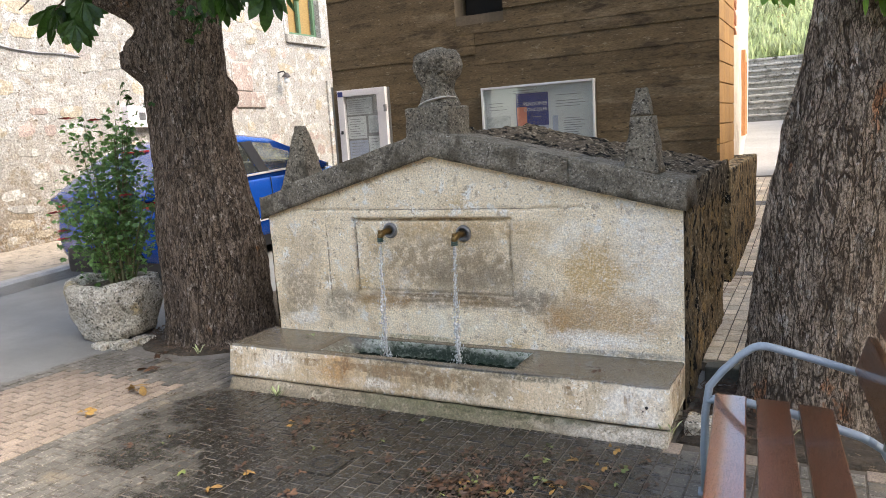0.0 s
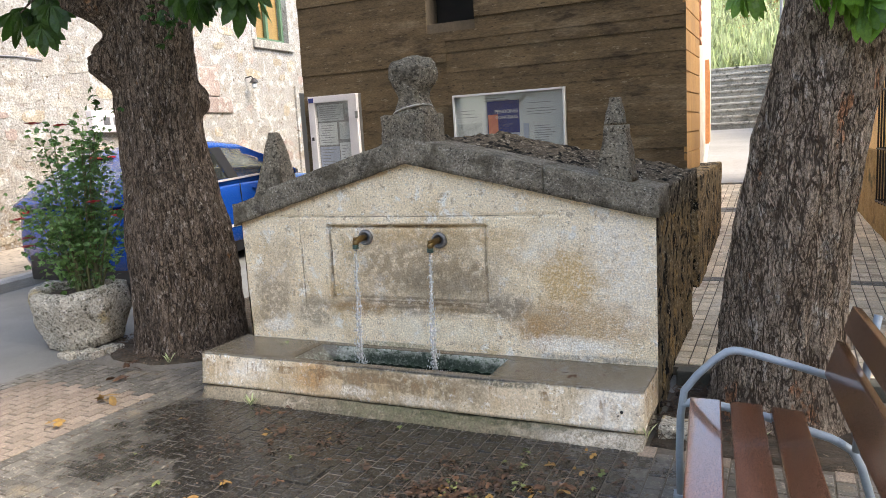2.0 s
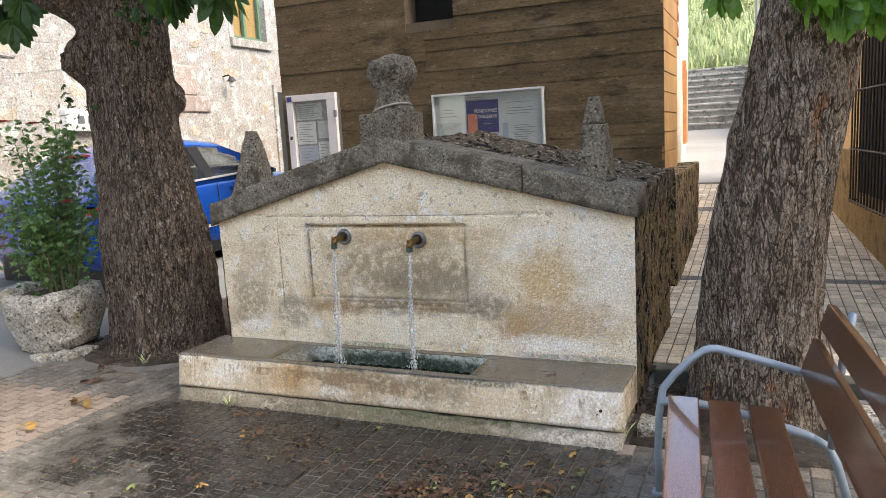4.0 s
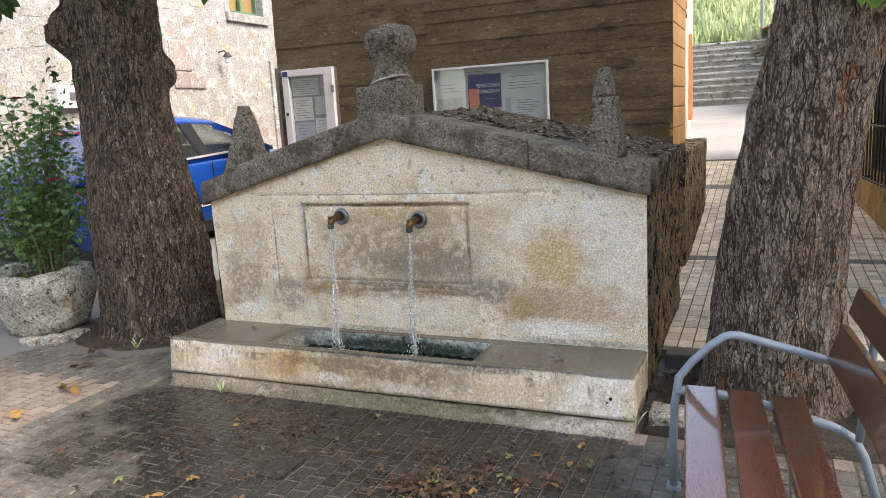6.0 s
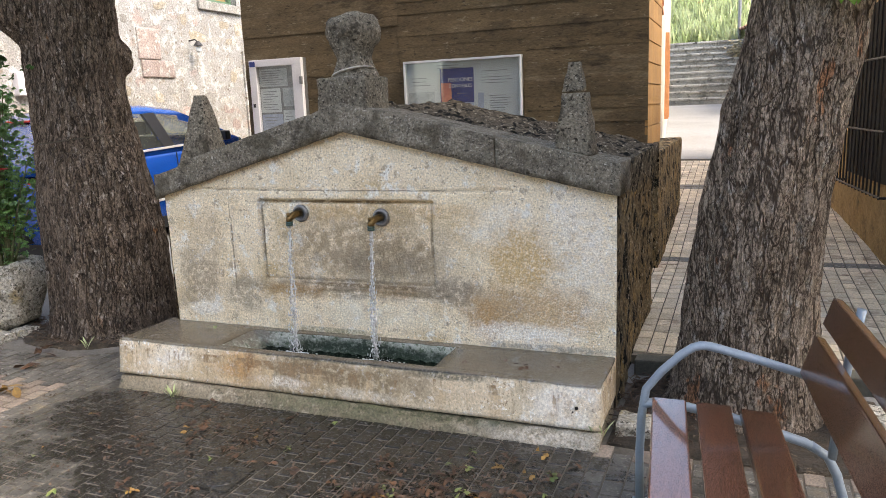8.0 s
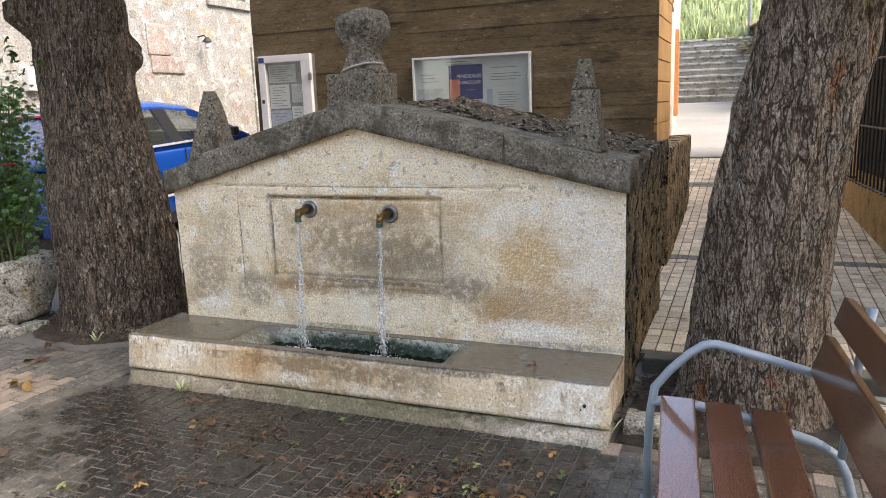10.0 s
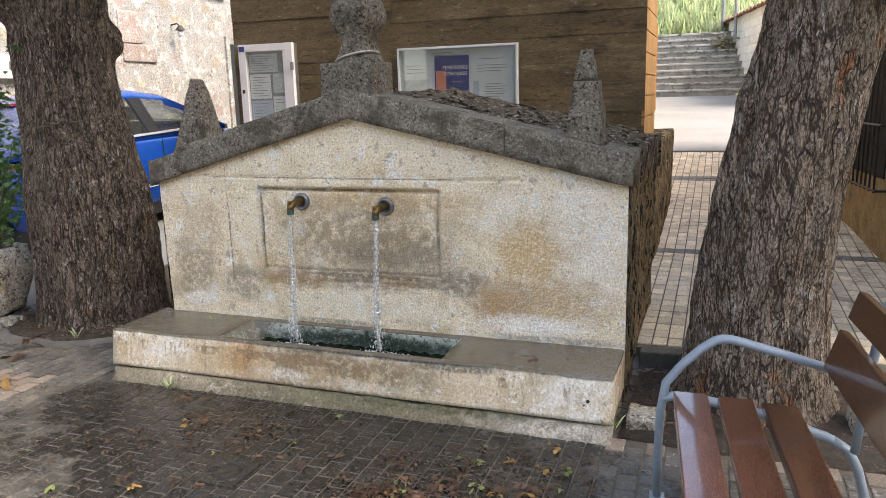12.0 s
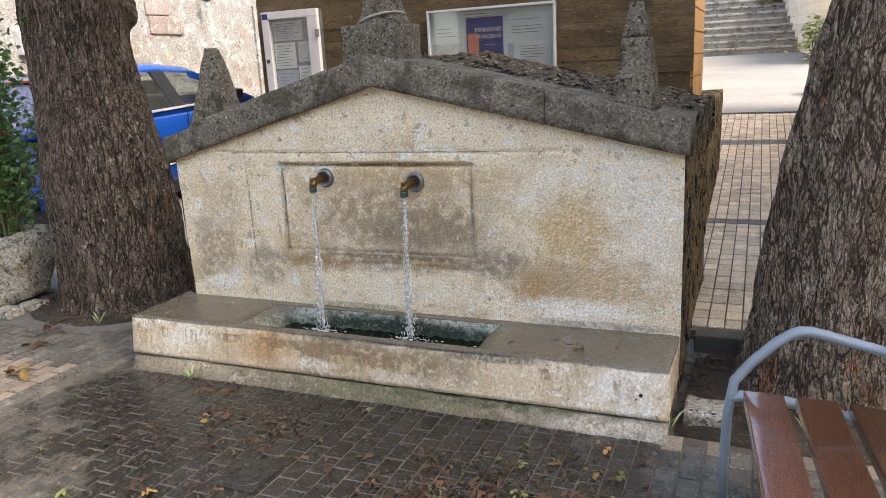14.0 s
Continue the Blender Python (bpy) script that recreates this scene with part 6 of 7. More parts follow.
box(bm, CX - 0.60, CX + 0.60, -0.02, 0.10, 0.28, 0.44, 0.03)
cpart("rear_bumper", bm, black_trim)
bm = bmesh.new()
box(bm, CX - 0.18, CX + 0.18, 0.60, 0.70, 1.43, 1.455, 0.008)
cpart("brake_lamp", bm, red_lens)
bm = bmesh.new()
box(bm, CX - 0.26, CX + 0.26, -0.022, 0.02, 0.55, 0.66, 0.005)
cpart("plate", bm, paper)


# ---- notice boards ----
def quad(bm, x0, x1, z0, z1, y, d=0.0025):
    box(bm, x0, x1, y, y + d, z0, z1)


nb = thing("notice_board", -2.03, 3.3, 1.5, "wide glazed notice board with posters in a metal frame", "notice board", "notice boards on the wall")
X0, X1, Z0, Z1 = -2.66, -1.412, 1.47, 2.112
bm = bmesh.new(); box(bm, X0, X1, 3.30, 3.328, Z0, Z1); part("backing", bm, paper, nb)
bm = bmesh.new()
for a in ((X0, X1, Z1 - 0.022, Z1), (X0, X1, Z0, Z0 + 0.022), (X0, X0 + 0.02, Z0 + 0.022, Z1 - 0.022), (X1 - 0.02, X1, Z0 + 0.022, Z1 - 0.022)):
    box(bm, a[0], a[1], 3.262, 3.329, a[2], a[3], 0.003)
part("frame", bm, aluminium, nb)
bm = bmesh.new(); quad(bm, X0 + 0.02, X1 - 0.02, Z0 + 0.02, Z1 - 0.02, 3.276, 0.003)
pane = part("pane", bm, board_glass, nb, "clear reflecting pane")
pane.visible_shadow = False
sheets = ((-2.61, -2.33, 1.52, 1.98, paper, 0), (-2.62, -2.335, 1.50, 1.80, paper_grey, 1), (-2.32, -1.86, 2.0, 2.075, paper, 0), (-2.27, -1.91, 1.68, 2.02, poster_blue, 1), (-2.27, -1.91, 1.50, 1.68, poster_pale, 1), (-2.26, -2.15, 1.54, 1.88, poster_red, 2), (-1.88, -1.46, 1.80, 2.06, paper, 0), (-1.80, -1.46, 1.51, 1.78, paper, 1), (-1.87, -1.81, 1.5, 1.77, poster_pale, 0))
for x0, x1, z0, z1, m, lay in sheets:
    bm = bmesh.new(); quad(bm, x0, x1, z0, z1, 3.296 - 0.003 * lay, 0.0015); part("sheet", bm, m, nb)
bm = bmesh.new()
rr = random.Random(3)
for x0, x1, zt, nrow, st in ((-2.58, -2.37, 1.94, 3, 0.035), (-2.3, -2.0, 2.055, 2, 0.025), (-1.84, -1.52, 1.98, 1, 0.03), (-1.84, -1.5, 1.92, 3, 0.028), (-1.76, -1.52, 1.74, 8, 0.024), (-2.12, -1.94, 1.64, 5, 0.022), (-2.1, -1.95, 1.775, 1, 0.02)):
    for k in range(nrow):
        quad(bm, x0 + rr.uniform(0, 0.02), x1 - rr.uniform(0, 0.08), zt - st * k - 0.006, zt - st * k, 3.2885, 0.001)
tagged(part("print_bars", bm, ink, nb), kind="stuff")
for word, z, s in (("PENDONES", 1.890, 0.052), ("CONCEJILES", 1.832, 0.046)):
    cu = bpy.data.curves.new("lettering", "FONT")
    cu.body, cu.size, cu.extrude, cu.align_x = word, s, 0.0006, "CENTER"
    tmp = bpy.data.objects.new("lettering", cu)
    scene.collection.objects.link(tmp)
    me = bpy.data.meshes.new_from_object(tmp.evaluated_get(bpy.context.evaluated_depsgraph_get()))
    bpy.data.objects.remove(tmp)
    me.materials.clear()
    me.materials.append(paper)
    me.transform(pose(-2.052, 3.288, z, 90, 0, 0))
    ob = new("lettering", me)
    ob.parent = nb
    ob.matrix_parent_inverse = base_matrix(nb).inverted()

nb2 = thing("notice_case", -4.18, 3.3, 1.4, "tall white notice case with printed sheets behind glass", "notice board", "notice boards on the wall")
X0, X1, Z0, Z1 = -4.515, -3.848, 1.30, 2.232
bm = bmesh.new(); box(bm, X0, X1, 3.27, 3.328, Z0, Z1); part("case", bm, steel, nb2, "grey metal back")
bm = bmesh.new()
for a in ((X0, X1, Z1 - 0.075, Z1), (X0, X1, Z0, Z0 + 0.075), (X0, X0 + 0.085, Z0 + 0.075, Z1 - 0.075), (X1 - 0.115, X1, Z0 + 0.075, Z1 - 0.075)):
    box(bm, a[0], a[1], 3.215, 3.269, a[2], a[3], 0.004)
part("frame", bm, white_frame, nb2)
bm = bmesh.new(); quad(bm, X0 + 0.085, X1 - 0.115, Z0 + 0.075, Z1 - 0.075, 3.235, 0.003)
pane = part("pane", bm, board_glass, nb2)
pane.visible_shadow = False
for x0, x1, z0, z1, m in ((-4.42, -4.06, 1.94, 2.13, paper_grey), (-4.42, -4.16, 1.66, 1.92, paper), (-4.42, -4.15, 1.38, 1.64, poster_pale), (-4.13, -3.98, 1.72, 1.92, paper_grey), (-4.14, -3.97, 1.42, 1.68, paper)):
    bm = bmesh.new(); quad(bm, x0, x1, z0, z1, 3.262, 0.002); part("sheet", bm, m, nb2)
bm = bmesh.new()
for x0, x1, zt, nrow, st in ((-4.40, -4.09, 2.11, 7, 0.024), (-4.40, -4.19, 1.89, 8, 0.028), (-4.40, -4.2, 1.61, 6, 0.035), (-4.12, -4.0, 1.65, 6, 0.035)):
    for k in range(nrow):
        quad(bm, x0 + rr.uniform(0, 0.02), x1 - rr.uniform(0, 0.08), zt - st * k - 0.007, zt - st * k, 3.2585, 0.001)
tagged(part("print_bars", bm, ink, nb2), kind="stuff")
bm = bmesh.new(); box(bm, -4.49, -4.46, 3.205, 3.217, 1.72, 1.76, 0.003); part("lock", bm, black_trim, nb2)
bm = bmesh.new(); box(bm, -3.87, -3.84, 3.2, 3.23, 1.95, 2.03, 0.004); part("hinge", bm, steel, nb2)
bm = bmesh.new(); box(bm, -4.505, -4.435, 3.212, 3.216, 2.16, 2.215); part("sticker", bm, poster_blue, nb2, "small blue sticker")

# ---- fittings on the stone house ----
mb = thing("meter_box", WX, 4.85, 2.1, "white plastic meter box with two small windows", "meter box")
bm = bmesh.new(); box(bm, WX - 0.02, WX + 0.12, 4.5, 5.25, 2.08, 2.44, 0.015); part("housing", bm, white_frame, mb)
for y in (4.72, 4.92):
    bm = bmesh.new(); box(bm, WX + 0.11, WX + 0.128, y, y + 0.13, 2.2, 2.33, 0.004); part("pane", bm, steel, mb)
lampw = thing("wall_lamp", WX, 8.57, 3.0, "small dark metal wall lamp on a bracket", "lamp")
bm = bmesh.new(); tube(bm, [(WX, 8.57, 3.16), (WX + 0.15, 8.57, 3.18), (WX + 0.22, 8.57, 3.12)], 0.015, 8); part("bracket", bm, iron, lampw)
bm = bmesh.new(); lathe(bm, WX + 0.22, 8.57, [(0.03, 3.14), (0.07, 3.09), (0.1, 3.05)], 16); part("shade", bm, iron, lampw)
bm = bmesh.new(); lathe(bm, WX + 0.22, 8.57, [(0.02, 3.06), (0.06, 3.02), (0.055, 2.95), (0.02, 2.92)], 14); part("glass", bm, paper, lampw)
bm = bmesh.new()
tube(bm, [(WX + 0.02, -3 + i * 0.34, 3.6 - 0.03 * i * 0.68 + 0.02 * math.sin(i * 1.7)) for i in range(21)], 0.011, 6)
tagged(part("wall_cable", bm, steel), "thick grey cable clipped along the house wall", "cable")
for y0, y1, z0, z1 in ((7.15, 7.72, 2.75, 3.32), (7.2, 8.05, 2.42, 2.74)):
    bm = bmesh.new()
    stone_block(bm, WX - 0.02, WX + 0.035, y0, y1, z0, z1, 0.02, 0.12, 0.008, 5, y0)
    part("dressed_stone", bm, rubble_red, west, "large pink dressed stone", True)

# ---- in the alley ----
bm = bmesh.new()
tube(bm, [(0.42, 19.3, 3.0), (0.42, 19.3, 6.6)], 0.045, 12)
tagged(part("metal_pole", bm, steel), "tall grey metal pole above the steps", "pole")
bm = bmesh.new()
p = on_block(4.2, 0.12, 0)
tube(bm, [(p.x, p.y, 2.9), (p.x, p.y, 5.6)], 0.04, 10)
tube(bm, [(p.x, p.y, 2.95), tuple(on_block(4.2, -0.02, 2.92))], 0.02, 8)
tagged(part("wall_pole", bm, steel), "short grey conduit on the block wall", "pole")
pot = thing("flower_pot", 1.19, 9.8, alley_z(9.8), "small terracotta pot with a green plant on a stone", "flower pot")
z = alley_z(9.8)
bm = bmesh.new(); stone_block(bm, 1.04, 1.36, 9.64, 9.96, z - 0.05, z + 0.12, 0.03, 0.1, 0.02, 5); part("stand_stone", bm, granite, pot, smooth=True)
bm = bmesh.new(); lathe(bm, 1.2, 9.8, [(0.07, z + 0.115), (0.10, z + 0.25), (0.11, z + 0.26), (0.09, z + 0.27)], 18); part("pot", bm, terracotta, pot)
vs, fs = [], []
rr = random.Random(6)
for _ in range(60):
    palm_leaf(vs, fs, Vector((1.2 + rr.gauss(0, 0.06), 9.8 + rr.gauss(0, 0.06), z + 0.32 + rr.gauss(0, 0.04))), Vector((rr.uniform(-1, 1), rr.uniform(-1, 1), 0.3)), 0.08, rr)
part("foliage", mesh_of(vs, fs), grass_mat, pot)
bush = thing("shrub", 1.25, 14.2, alley_z(14.2), "light green self-sown shrub at the foot of the block wall", "shrub")
vs, fs = [], []
for _ in range(160):
    palm_leaf(vs, fs, Vector((1.3 + rr.gauss(0, 0.13), 14.2 + rr.gauss(0, 0.25), alley_z(14.2) + 0.5 + rr.gauss(0, 0.2))), Vector((rr.uniform(-1, 1), rr.uniform(-1, 1), rr.uniform(-0.3, 0.8))), 0.11, rr)
part("foliage", mesh_of(vs, fs), grass_mat, bush)
bm = bmesh.new()
for k in range(7):
    tube(bm, [(1.3, 14.2, alley_z(14.2)), (1.3 + rr.gauss(0, 0.1), 14.2 + rr.gauss(0, 0.15), alley_z(14.2) + rr.uniform(0.4, 0.7))], 0.008, 5)
part("stems", bm, stem_mat, bush)
dry = thing("dry_shrub", 0.55, 18.0, 2.6, "dry straw-coloured shrub at the edge of the steps", "shrub")
vs, fs = [], []
for _ in range(200):
    palm_leaf(vs, fs, Vector((0.45 + rr.gauss(0, 0.16), 18.2 + rr.gauss(0, 0.2), 2.86 + rr.gauss(0, 0.12))), Vector((rr.uniform(-1, 1), rr.uniform(-1, 1), rr.uniform(-0.5, 0.8))), 0.08, rr)
part("foliage", mesh_of(vs, fs), straw_mat, dry)

# ---- small things on the square ----
cover = thing("drain_cover", -1.59, -1.28, 0, "small square iron drain cover with a ring of slots", "drain cover")
DM = Matrix.Translation((-1.59, -1.28, 0.001))
bm = bmesh.new(); box(bm, -0.105, 0.105, -0.11, 0.11, -0.02, 0.006, 0.002, DM); part("plate", bm, brick_grey, cover)
# raised bars, near-black in place of the slots' shade
bm = bmesh.new()
for k in range(16):
    a = 2 * math.pi * k / 16
    box(bm, -0.007, 0.007, 0.052, 0.07, 0.0, 0.0068, 0, DM @ Matrix.Rotation(a, 4, "Z"))
part("slots", bm, opening_shade, cover, "near-black bars painted as shaded slots")
bm = bmesh.new()
rings(bm, [[(-1.59 + r * math.cos(a), -1.28 + r * math.sin(a), z) for a in [2 * math.pi * k / 32 for k in range(32)]] for r, z in ((0.092, 0.006), (0.090, 0.0095), (0.084, 0.0095), (0.082, 0.006))], caps=False)
part("rim", bm, brick_grey, cover, smooth=True)
bm = bmesh.new()
stone_block(bm, 0.05, 0.225, -0.36, -0.18, 0.0, 0.085, 0.02, 0.035, 0.012, 8, 2)
tagged(part("loose_stone", bm, granite, None, smooth=True), "pale loose stone lying beside the trough", "stone")
bm = bmesh.new()
stone_block(bm, 1.06, 1.27, -0.12, 0.1, 0.0, 0.14, 0.02, 0.04, 0.012, 8, 5)
tagged(part("loose_stone", bm, granite, None, smooth=True), "grey loose stone behind the bench by the trunk", "stone")
bm = bmesh.new()
rr = random.Random(31)
for _ in range(420):
    x, y = rr.uniform(0.04, 0.42), rr.uniform(-0.4, 0.46)
    if (x - 0.64) ** 2 + (y - 0.25) ** 2 < 0.13:
        continue
    a, l = rr.uniform(0, 6.28), rr.uniform(0.02, 0.11)
    z = 0.03 + rr.random() * 0.03
    tube(bm, [(x, y, z), (x + l * math.cos(a) * 0.5, y + l * math.sin(a) * 0.5, z + rr.uniform(0, 0.02)), (x + l * math.cos(a), y + l * math.sin(a), z)], 0.0025, 4)
for _ in range(620):
    a, r = rr.uniform(math.pi * 0.9, 2.1 * math.pi), rr.uniform(0.43, 0.76)
    x, y = -4.08 + r * math.cos(a), 0.58 + r * math.sin(a) * 0.80
    b, l = rr.uniform(0, 6.28), rr.uniform(0.02, 0.08)
    tube(bm, [(x, y, 0.04), (x + l * math.cos(b), y + l * math.sin(b), 0.04 + rr.random() * 0.02)], 0.0025, 4)
tagged(part("twig_litter", bm, litter_mat), "brown twigs and stalks on the soil", "litter", kind="stuff")

# fallen leaves: curled clusters, several shapes shared
shapes = []
for k in range(6):
    rr = random.Random(70 + k)
    vs, fs = [], []
    n = (6, 4, 8, 2, 10, 3)[k]
    for i in range(n):
        a = rr.uniform(0, 6.28)
        leaflet(vs, fs, Vector((rr.uniform(-0.03, 0.03), rr.uniform(-0.03, 0.03), 0.006 + 0.004 * i)), Vector((math.cos(a), math.sin(a), rr.uniform(-0.2, 0.3))), Vector((rr.uniform(-0.9, 0.9), rr.uniform(-0.9, 0.9), 1)), rr.uniform(0.035, 0.085), rr.uniform(0.018, 0.04))
    me = bpy.data.meshes.new("fallen_leaf")
    me.from_pydata([tuple(v) for v in vs], [], fs)
    lo = min(v[2] for v in vs)
    for v in me.vertices:
        v.co.z -= lo
    shapes.append(me)
rr = random.Random(77)
LEAVES = [(dead_leaf, "curled brown fallen leaf on the pavers"), (yellow_leaf, "yellow fallen leaf on the wet pavers"), (green_leaf, "green fallen leaf on the wet pavers")]
byshape = {}
for (cx, cy), sp, cnt in (((-1.75, -0.85), 0.2, 18), ((-0.55, -0.95), 0.24, 26), ((-0.78, -1.28), 0.14, 44), ((-0.55, -1.1), 0.10, 14), ((-0.25, -0.82), 0.2, 7), ((-1.9, -1.45), 0.35, 10), ((-2.6, -1.35), 0.4, 9), ((-1.2, -1.0), 0.5, 9), ((-2.4, -0.75), 0.4, 6)):
    for _ in range(cnt):
        x, y = cx + rr.gauss(0, sp), cy + rr.gauss(0, sp * 0.55)
        if y > -0.58:
            y = -0.6 - rr.random() * 0.1
        kind = rr.choices((0, 1, 2), (0.74, 0.18, 0.08))[0]
        k = rr.randrange(6)
        if (k, kind) not in byshape:
            me = shapes[k].copy()
            me.materials.append(LEAVES[kind][0])
            byshape[k, kind] = me
        ob = tagged(new("fallen_leaf", byshape[k, kind]), LEAVES[kind][1], "leaf", "fallen leaves")
        ob.matrix_basis = pose(x, y, 0.004, rr.uniform(-8, 8), rr.uniform(-8, 8), rr.uniform(0, 360)) @ Matrix.Scale(rr.uniform(0.35, 0.75) * (0.9 if kind == 2 else 1.0), 4)
for x, y, k, kind, s in ((-3.62, -0.78, 1, 1, 1.9), (-3.83, -0.42, 1, 0, 1.5), (-4.02, -0.2, 4, 0, 1.2), (-3.5, -1.25, 2, 1, 1.0), (-2.25, -1.62, 3, 2, 0.8), (-1.95, -1.75, 1, 1, 0.8), (-0.42, -0.3, 0, 0, 0.6), (-0.75, -0.28, 3, 0, 0.5), (-0.28, -0.24, 5, 0, 0.5), (-0.55, -0.2, 5, 0, 0.5), (-2.55, -0.1, 5, 2, 0.7)):
    if (k, kind) not in byshape:
        me = shapes[k].copy()
        me.materials.append(LEAVES[kind][0])
        byshape[k, kind] = me
    onrim = y > -0.35 and x > -3
    ob = tagged(new("fallen_leaf", byshape[k, kind]), LEAVES[kind][1] if not onrim else "small wet leaf stuck on the trough's rim", "leaf", "fallen leaves")
    ob.matrix_basis = pose(x, y, TZ + 0.001 if onrim else 0.004, 0, 0, x * 700) @ Matrix.Scale(s, 4)
vs, fs = [], []
for (cx, cy), sp, cnt in (((-1.75, -0.85), 0.22, 220), ((-0.62, -0.98), 0.22, 260), ((-0.80, -1.28), 0.16, 420), ((-0.3, -0.82), 0.2, 90), ((-2.3, -1.4), 0.5, 130), ((-1.2, -1.0), 0.6, 110), ((-3.0, -0.9), 0.6, 120)):
    for _ in range(cnt):
        x, y, a = cx + rr.gauss(0, sp), min(-0.56, cy + rr.gauss(0, sp * 0.55)), rr.uniform(0, 6.28)
        leaflet(vs, fs, Vector((x, y, 0.005 + rr.random() * 0.006)), Vector((math.cos(a), math.sin(a), rr.uniform(-0.05, 0.25))), Vector((rr.uniform(-0.6, 0.6), rr.uniform(-0.6, 0.6), 1)), rr.uniform(0.012, 0.045), rr.uniform(0.004, 0.014))
tagged(part("leaf_debris", mesh_of(vs, fs), litter_mat), "brown stalks and leaf scraps on the wet pavers", "litter", kind="stuff")
for x, y, z, n in ((-2.52, -0.56, 0.0, 12), (-3.80, 0.0, 0.02, 7), (-2.98, 0.15, 0.02, 16), (-0.01, -0.47, 0.06, 7), (0.55, -0.24, 0.02, 8)):
    vs, fs = [], []
    for _ in range(n):
        a = rr.uniform(0, 6.28)
        leaflet(vs, fs, Vector((x + rr.gauss(0, 0.012), y + rr.gauss(0, 0.012), z)), Vector((math.cos(a) * 0.5, math.sin(a) * 0.5, 1)), Vector((-math.cos(a), -math.sin(a), 0.5)), rr.uniform(0.05, 0.10), 0.012)
    tagged(part("weed", mesh_of(vs, fs), grass_mat), "small green weed growing from a joint", "weed", "weeds in the joints")

# grass of the hill
rr = random.Random(9)
vs, fs = [], []
for _ in range(15000):
    x, y = rr.uniform(-7, 4), 19.2 + 13 * rr.random() ** 1.3
    z = ground_z(x, y) - 0.05
    a, h = rr.uniform(0, 6.28), rr.uniform(0.15, 0.5)
    w2 = rr.uniform(0.03, 0.08)
    k = len(vs)
    vs += [(x - w2 * math.cos(a), y - w2 * math.sin(a), z), (x + w2 * math.cos(a), y + w2 * math.sin(a), z), (x + rr.gauss(0, 0.1), y + rr.gauss(0, 0.1), z + h)]
    fs.append((k, k + 1, k + 2))
me = bpy.data.meshes.new("hill_grass")
me.from_pydata(vs, [], fs)
me.materials.append(grass_mat)
tagged(new("hill_grass", me), "tall light green meadow grass on the slope", "grass", kind="stuff")
vs, fs = [], []
for _ in range(260):
    x, y = rr.gauss(0.2, 1.2), rr.gauss(23.5, 1.2)
    z = ground_z(x, y) + rr.uniform(0.25, 0.45)
    for j in range(2):
        leaflet(vs, fs, Vector((x, y, z)), Vector((rr.uniform(-1, 1), rr.uniform(-1, 1), 0.5)), Vector((0, 0, 1)), 0.09, 0.07)
me = bpy.data.meshes.new("hill_flowers")
me.from_pydata([tuple(v) for v in vs], [], fs)
me.materials.append(yellow_blind)
tagged(new("hill_flowers", me), "yellow wild flowers in the grass", "flowers", kind="stuff")


# ---- pieces: rubble, blocks, pavers ----
def lump(seed, n=11):
    """A flat irregular stone facing +x, one metre across."""
    rr = random.Random(seed)
    bm = bmesh.new()
    angs = sorted(2 * math.pi * (i + rr.uniform(-0.3, 0.3)) / n for i in range(n))
    rad = [rr.uniform(0.40, 0.50) / max(abs(math.cos(a)), abs(math.sin(a))) ** 0.6 for a in angs]
    secs = []
    for f, h in ((1.0, -0.05), (1.0, -0.002), (0.96, 0.004), (0.6, 0.006)):
        secs.append([(h, f * r * math.cos(a) * 1.05, f * r * math.sin(a)) for a, r in zip(angs, rad)])
    rings(bm, secs)
    return bm


stones = {}
for k in range(6):
    for mi, m in enumerate((rubble, rubble_red, rubble_ochre)):
        stones[k, mi] = finish("stone", lump(k), m)
rr = random.Random(15)
placed = []
tries = 0
while len(placed) < 290 and tries < 9000:
    tries += 1
    y, z = rr.uniform(0.2, 10.6), abs(rr.uniform(0.1, 5.4))
    sy, sz = rr.uniform(0.18, 0.6), rr.uniform(0.12, 0.30)
    if z < street_z(y) + 0.15 + sz / 2 or (8.7 < y + sy / 2 and y - sy / 2 < 10.5 and z + sz / 2 > 3.75) or (y > 10.1 - sy / 2 and z < 3.1) or (7.0 < y + sy / 2 and y - sy / 2 < 8.1 and 2.35 < z < 3.4) or (4.3 < y < 5.4 and 2.0 < z < 2.6):
        continue
    if any(abs(y - a) < (sy + c) * 0.56 and abs(z - b) < (sz + e) * 0.62 for a, b, c, e in placed):
        continue
    placed.append((y, z, sy, sz))
    mi = rr.choices((0, 1, 2), (0.55, 0.18, 0.27))[0]
    ob = new("stone", stones[rr.randrange(6), mi])
    ob.parent = west
    ob.matrix_basis = Matrix.Translation((WX + rr.uniform(-0.004, 0.004), y, z)) @ Matrix.Rotation(rr.uniform(-0.15, 0.15), 4, "X") @ Matrix.Diagonal((1.0, sy, sz, 1))

bm = bmesh.new()
box(bm, -0.02, 0.008, 0, 0.385, 0, 0.185, 0.004)
ob_mesh = finish("block", bm, ochre_block)
for j in range(30):
    for i in range(3):
        ob = new("block", ob_mesh)
        ob.parent = ochre_side
        ob.matrix_parent_inverse = base_matrix(ochre_side).inverted()
        ob.location = (BX1 + 0.022, FY + 0.004 + i * 0.39, 1.2 + j * 0.195)
bm = bmesh.new()
box(bm, 0, 0.39, -0.03, 0.0, 0, 0.19, 0.004)
bw = finish("block", bm, block_wall_mat)
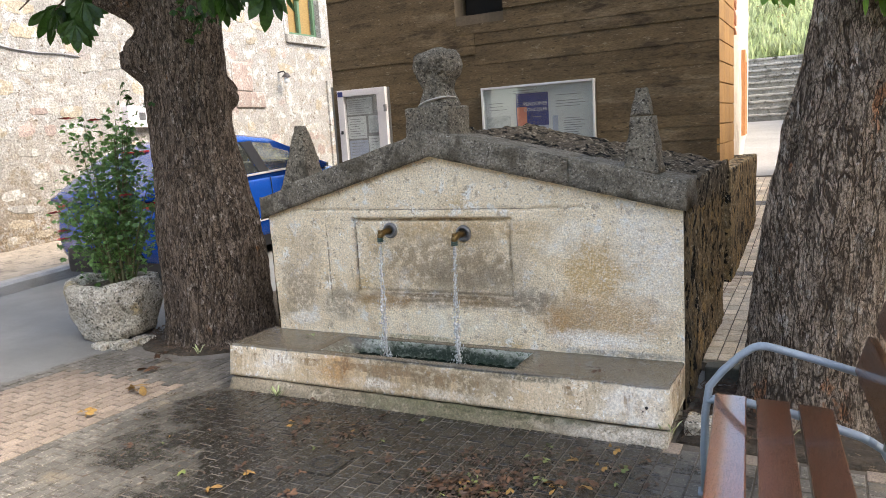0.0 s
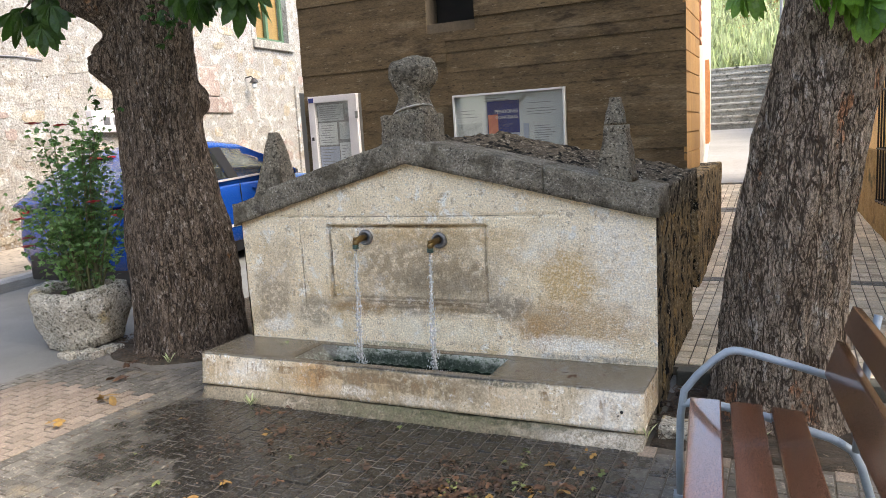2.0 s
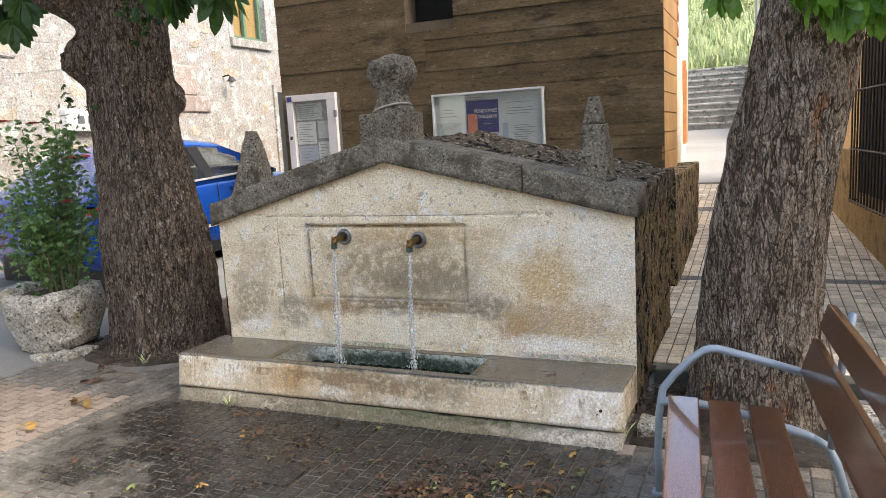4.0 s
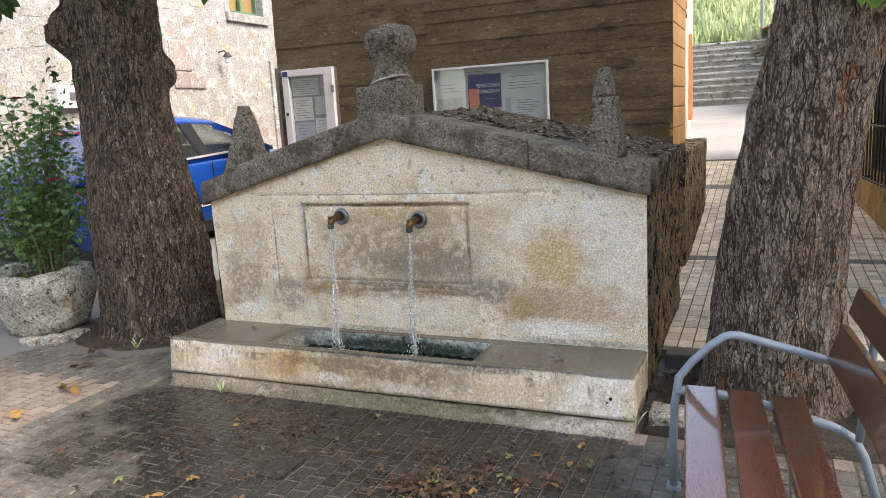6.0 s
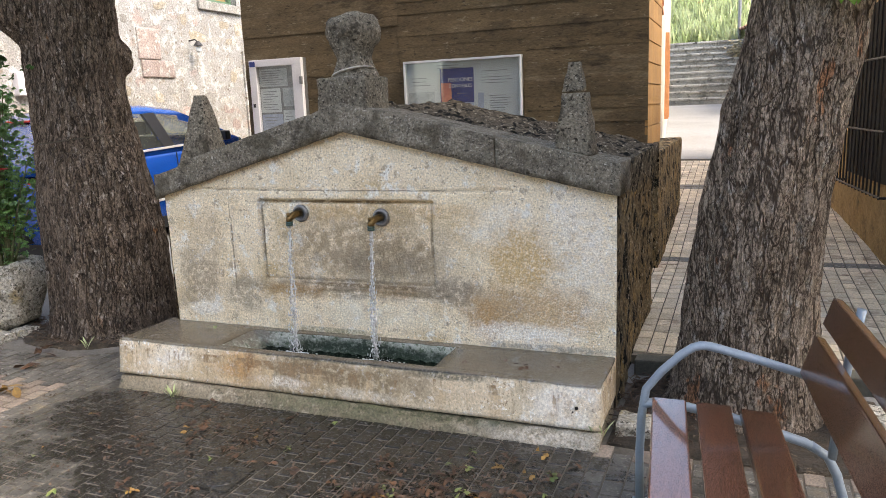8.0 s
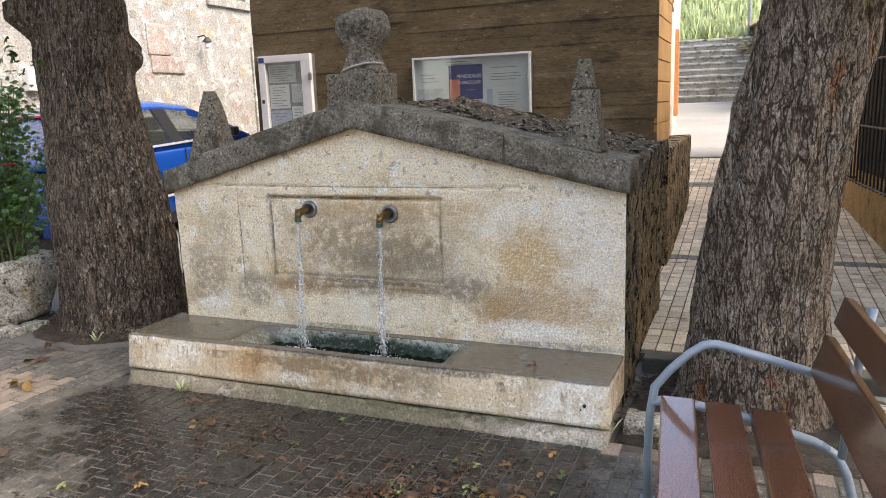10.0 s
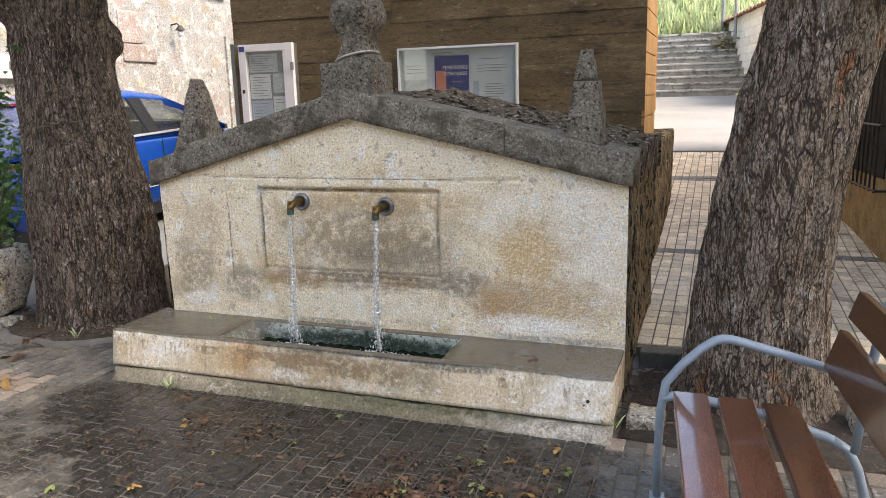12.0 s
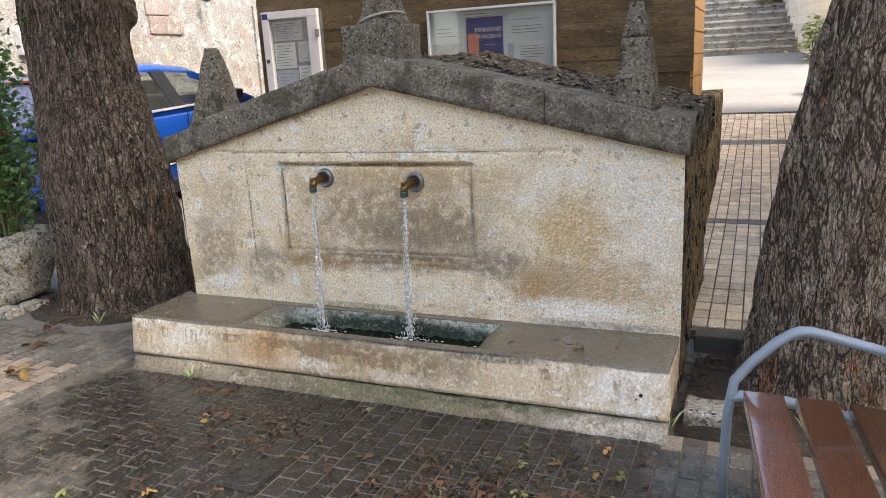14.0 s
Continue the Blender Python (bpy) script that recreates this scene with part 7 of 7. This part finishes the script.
for j in range(11):
    for i in range(15):
        s = 0.05 + i * 0.4 + (0.2 if j % 2 else 0)
        if s + 0.39 > 6.2:
            continue
        ob = new("block", bw)
        ob.parent = blockwall
        ob.matrix_parent_inverse = base_matrix(blockwall).inverted()
        d = Vector((-0.98, 5.4, 0)).normalized()
        ob.matrix_basis = Matrix.Translation(on_block(s, 0.0, 1.3 + j * 0.2)) @ Matrix.Rotation(math.atan2(d.y, d.x), 4, "Z")

PW, PL = 0.09, 0.135


def paver_mesh(w, l):
    bm = bmesh.new()
    secs = [[(sx * (w / 2 - e), sy * (l / 2 - e - 0.002), z) for sx, sy in ((-1, -1), (1, -1), (1, 1), (-1, 1))] for e, z in ((0.0042, -0.03), (0.0042, -0.002), (0.0065, 0.001))]
    rings(bm, secs)
    return bm


def blocked(x, y):
    """Where no paver lies: fountain, soil, kerb."""
    if -2.99 < x < 0.03 and y > -0.455:
        return True
    if 0.0 < x < 1.32 and -0.46 < y:
        return True
    if ((x + 4.08) / 0.83) ** 2 + ((y - 0.53) / 0.67) ** 2 < 1:
        return True
    return False


def beige(x, y):
    return -4.62 < x < -3.33 and -2.3 < y < -0.58 or x > 0.0 and y > -0.53 and y < -0.44


one = finish("brick", paver_mesh(PW, PL), brick_grey)
far = {0: ([], []), 1: ([], [])}
rr = random.Random(22)
cell = [(v.co.x, v.co.y, v.co.z) for v in one.vertices]
faces = [tuple(f.vertices) for f in one.polygons]
count = 0
ix = 0
x = -5.29
while x < 2.6:
    shift = 0.0675 if ix % 2 else 0.0
    y = -3.4 + shift
    while y < 0.5:
        if not blocked(x, y):
            dz, tx, ty = rr.uniform(-0.002, 0.0015), rr.uniform(-0.012, 0.012), rr.uniform(-0.010, 0.010)
            if -1.30 < x < 0.30 and -1.70 < y < -0.6 and not beige(x, y) and count < 300:
                ob = new("brick", one)
                ob.parent = plaza
                ob.matrix_basis = Matrix.Translation((x, y, dz)) @ Euler((ty, tx, rr.uniform(-0.01, 0.01))).to_matrix().to_4x4()
                count += 1
            else:
                vs, fs = far[1 if beige(x, y) else 0]
                k = len(vs)
                vs += [(x + a, y + b, c + dz + a * tx + b * ty) for a, b, c in cell]
                fs += [tuple(k + i for i in f) for f in faces]
        y += PL
    x += PW
    ix += 1
for k, m in ((0, brick_grey_far), (1, plaza_beige)):
    me = bpy.data.meshes.new("bricks")
    me.from_pydata(far[k][0], [], far[k][1])
    me.materials.append(m)
    ob = tagged(new("bricks", me), kind="stuff")
    ob.parent = plaza
va, fa, vg, fg = [], [], [], []
x = -0.5
ix = 0
while x < 2.1:
    y = 0.72
    while y < 8.25:
        z = alley_z(y)
        g = (alley_z(y + 0.05) - z) / 0.05
        grey = 3.02 < y < 3.2 or 6.2 < y < 6.4
        vs, fs = (vg, fg) if grey else (va, fa)
        k = len(vs)
        dz = rr.uniform(-0.003, 0.001)
        vs += [(x + a, y + b, z + c + dz + b * g) for a, b, c in cell]
        fs += [tuple(k + i for i in f) for f in faces]
        y += PL
    x += PW
    ix += 1
for vs, fs, m in ((va, fa, brick_beige), (vg, fg, brick_grey_far)):
    me = bpy.data.meshes.new("bricks")
    me.from_pydata(vs, [], fs)
    me.materials.append(m)
    ob = tagged(new("bricks", me), kind="stuff")
    ob.parent = alley
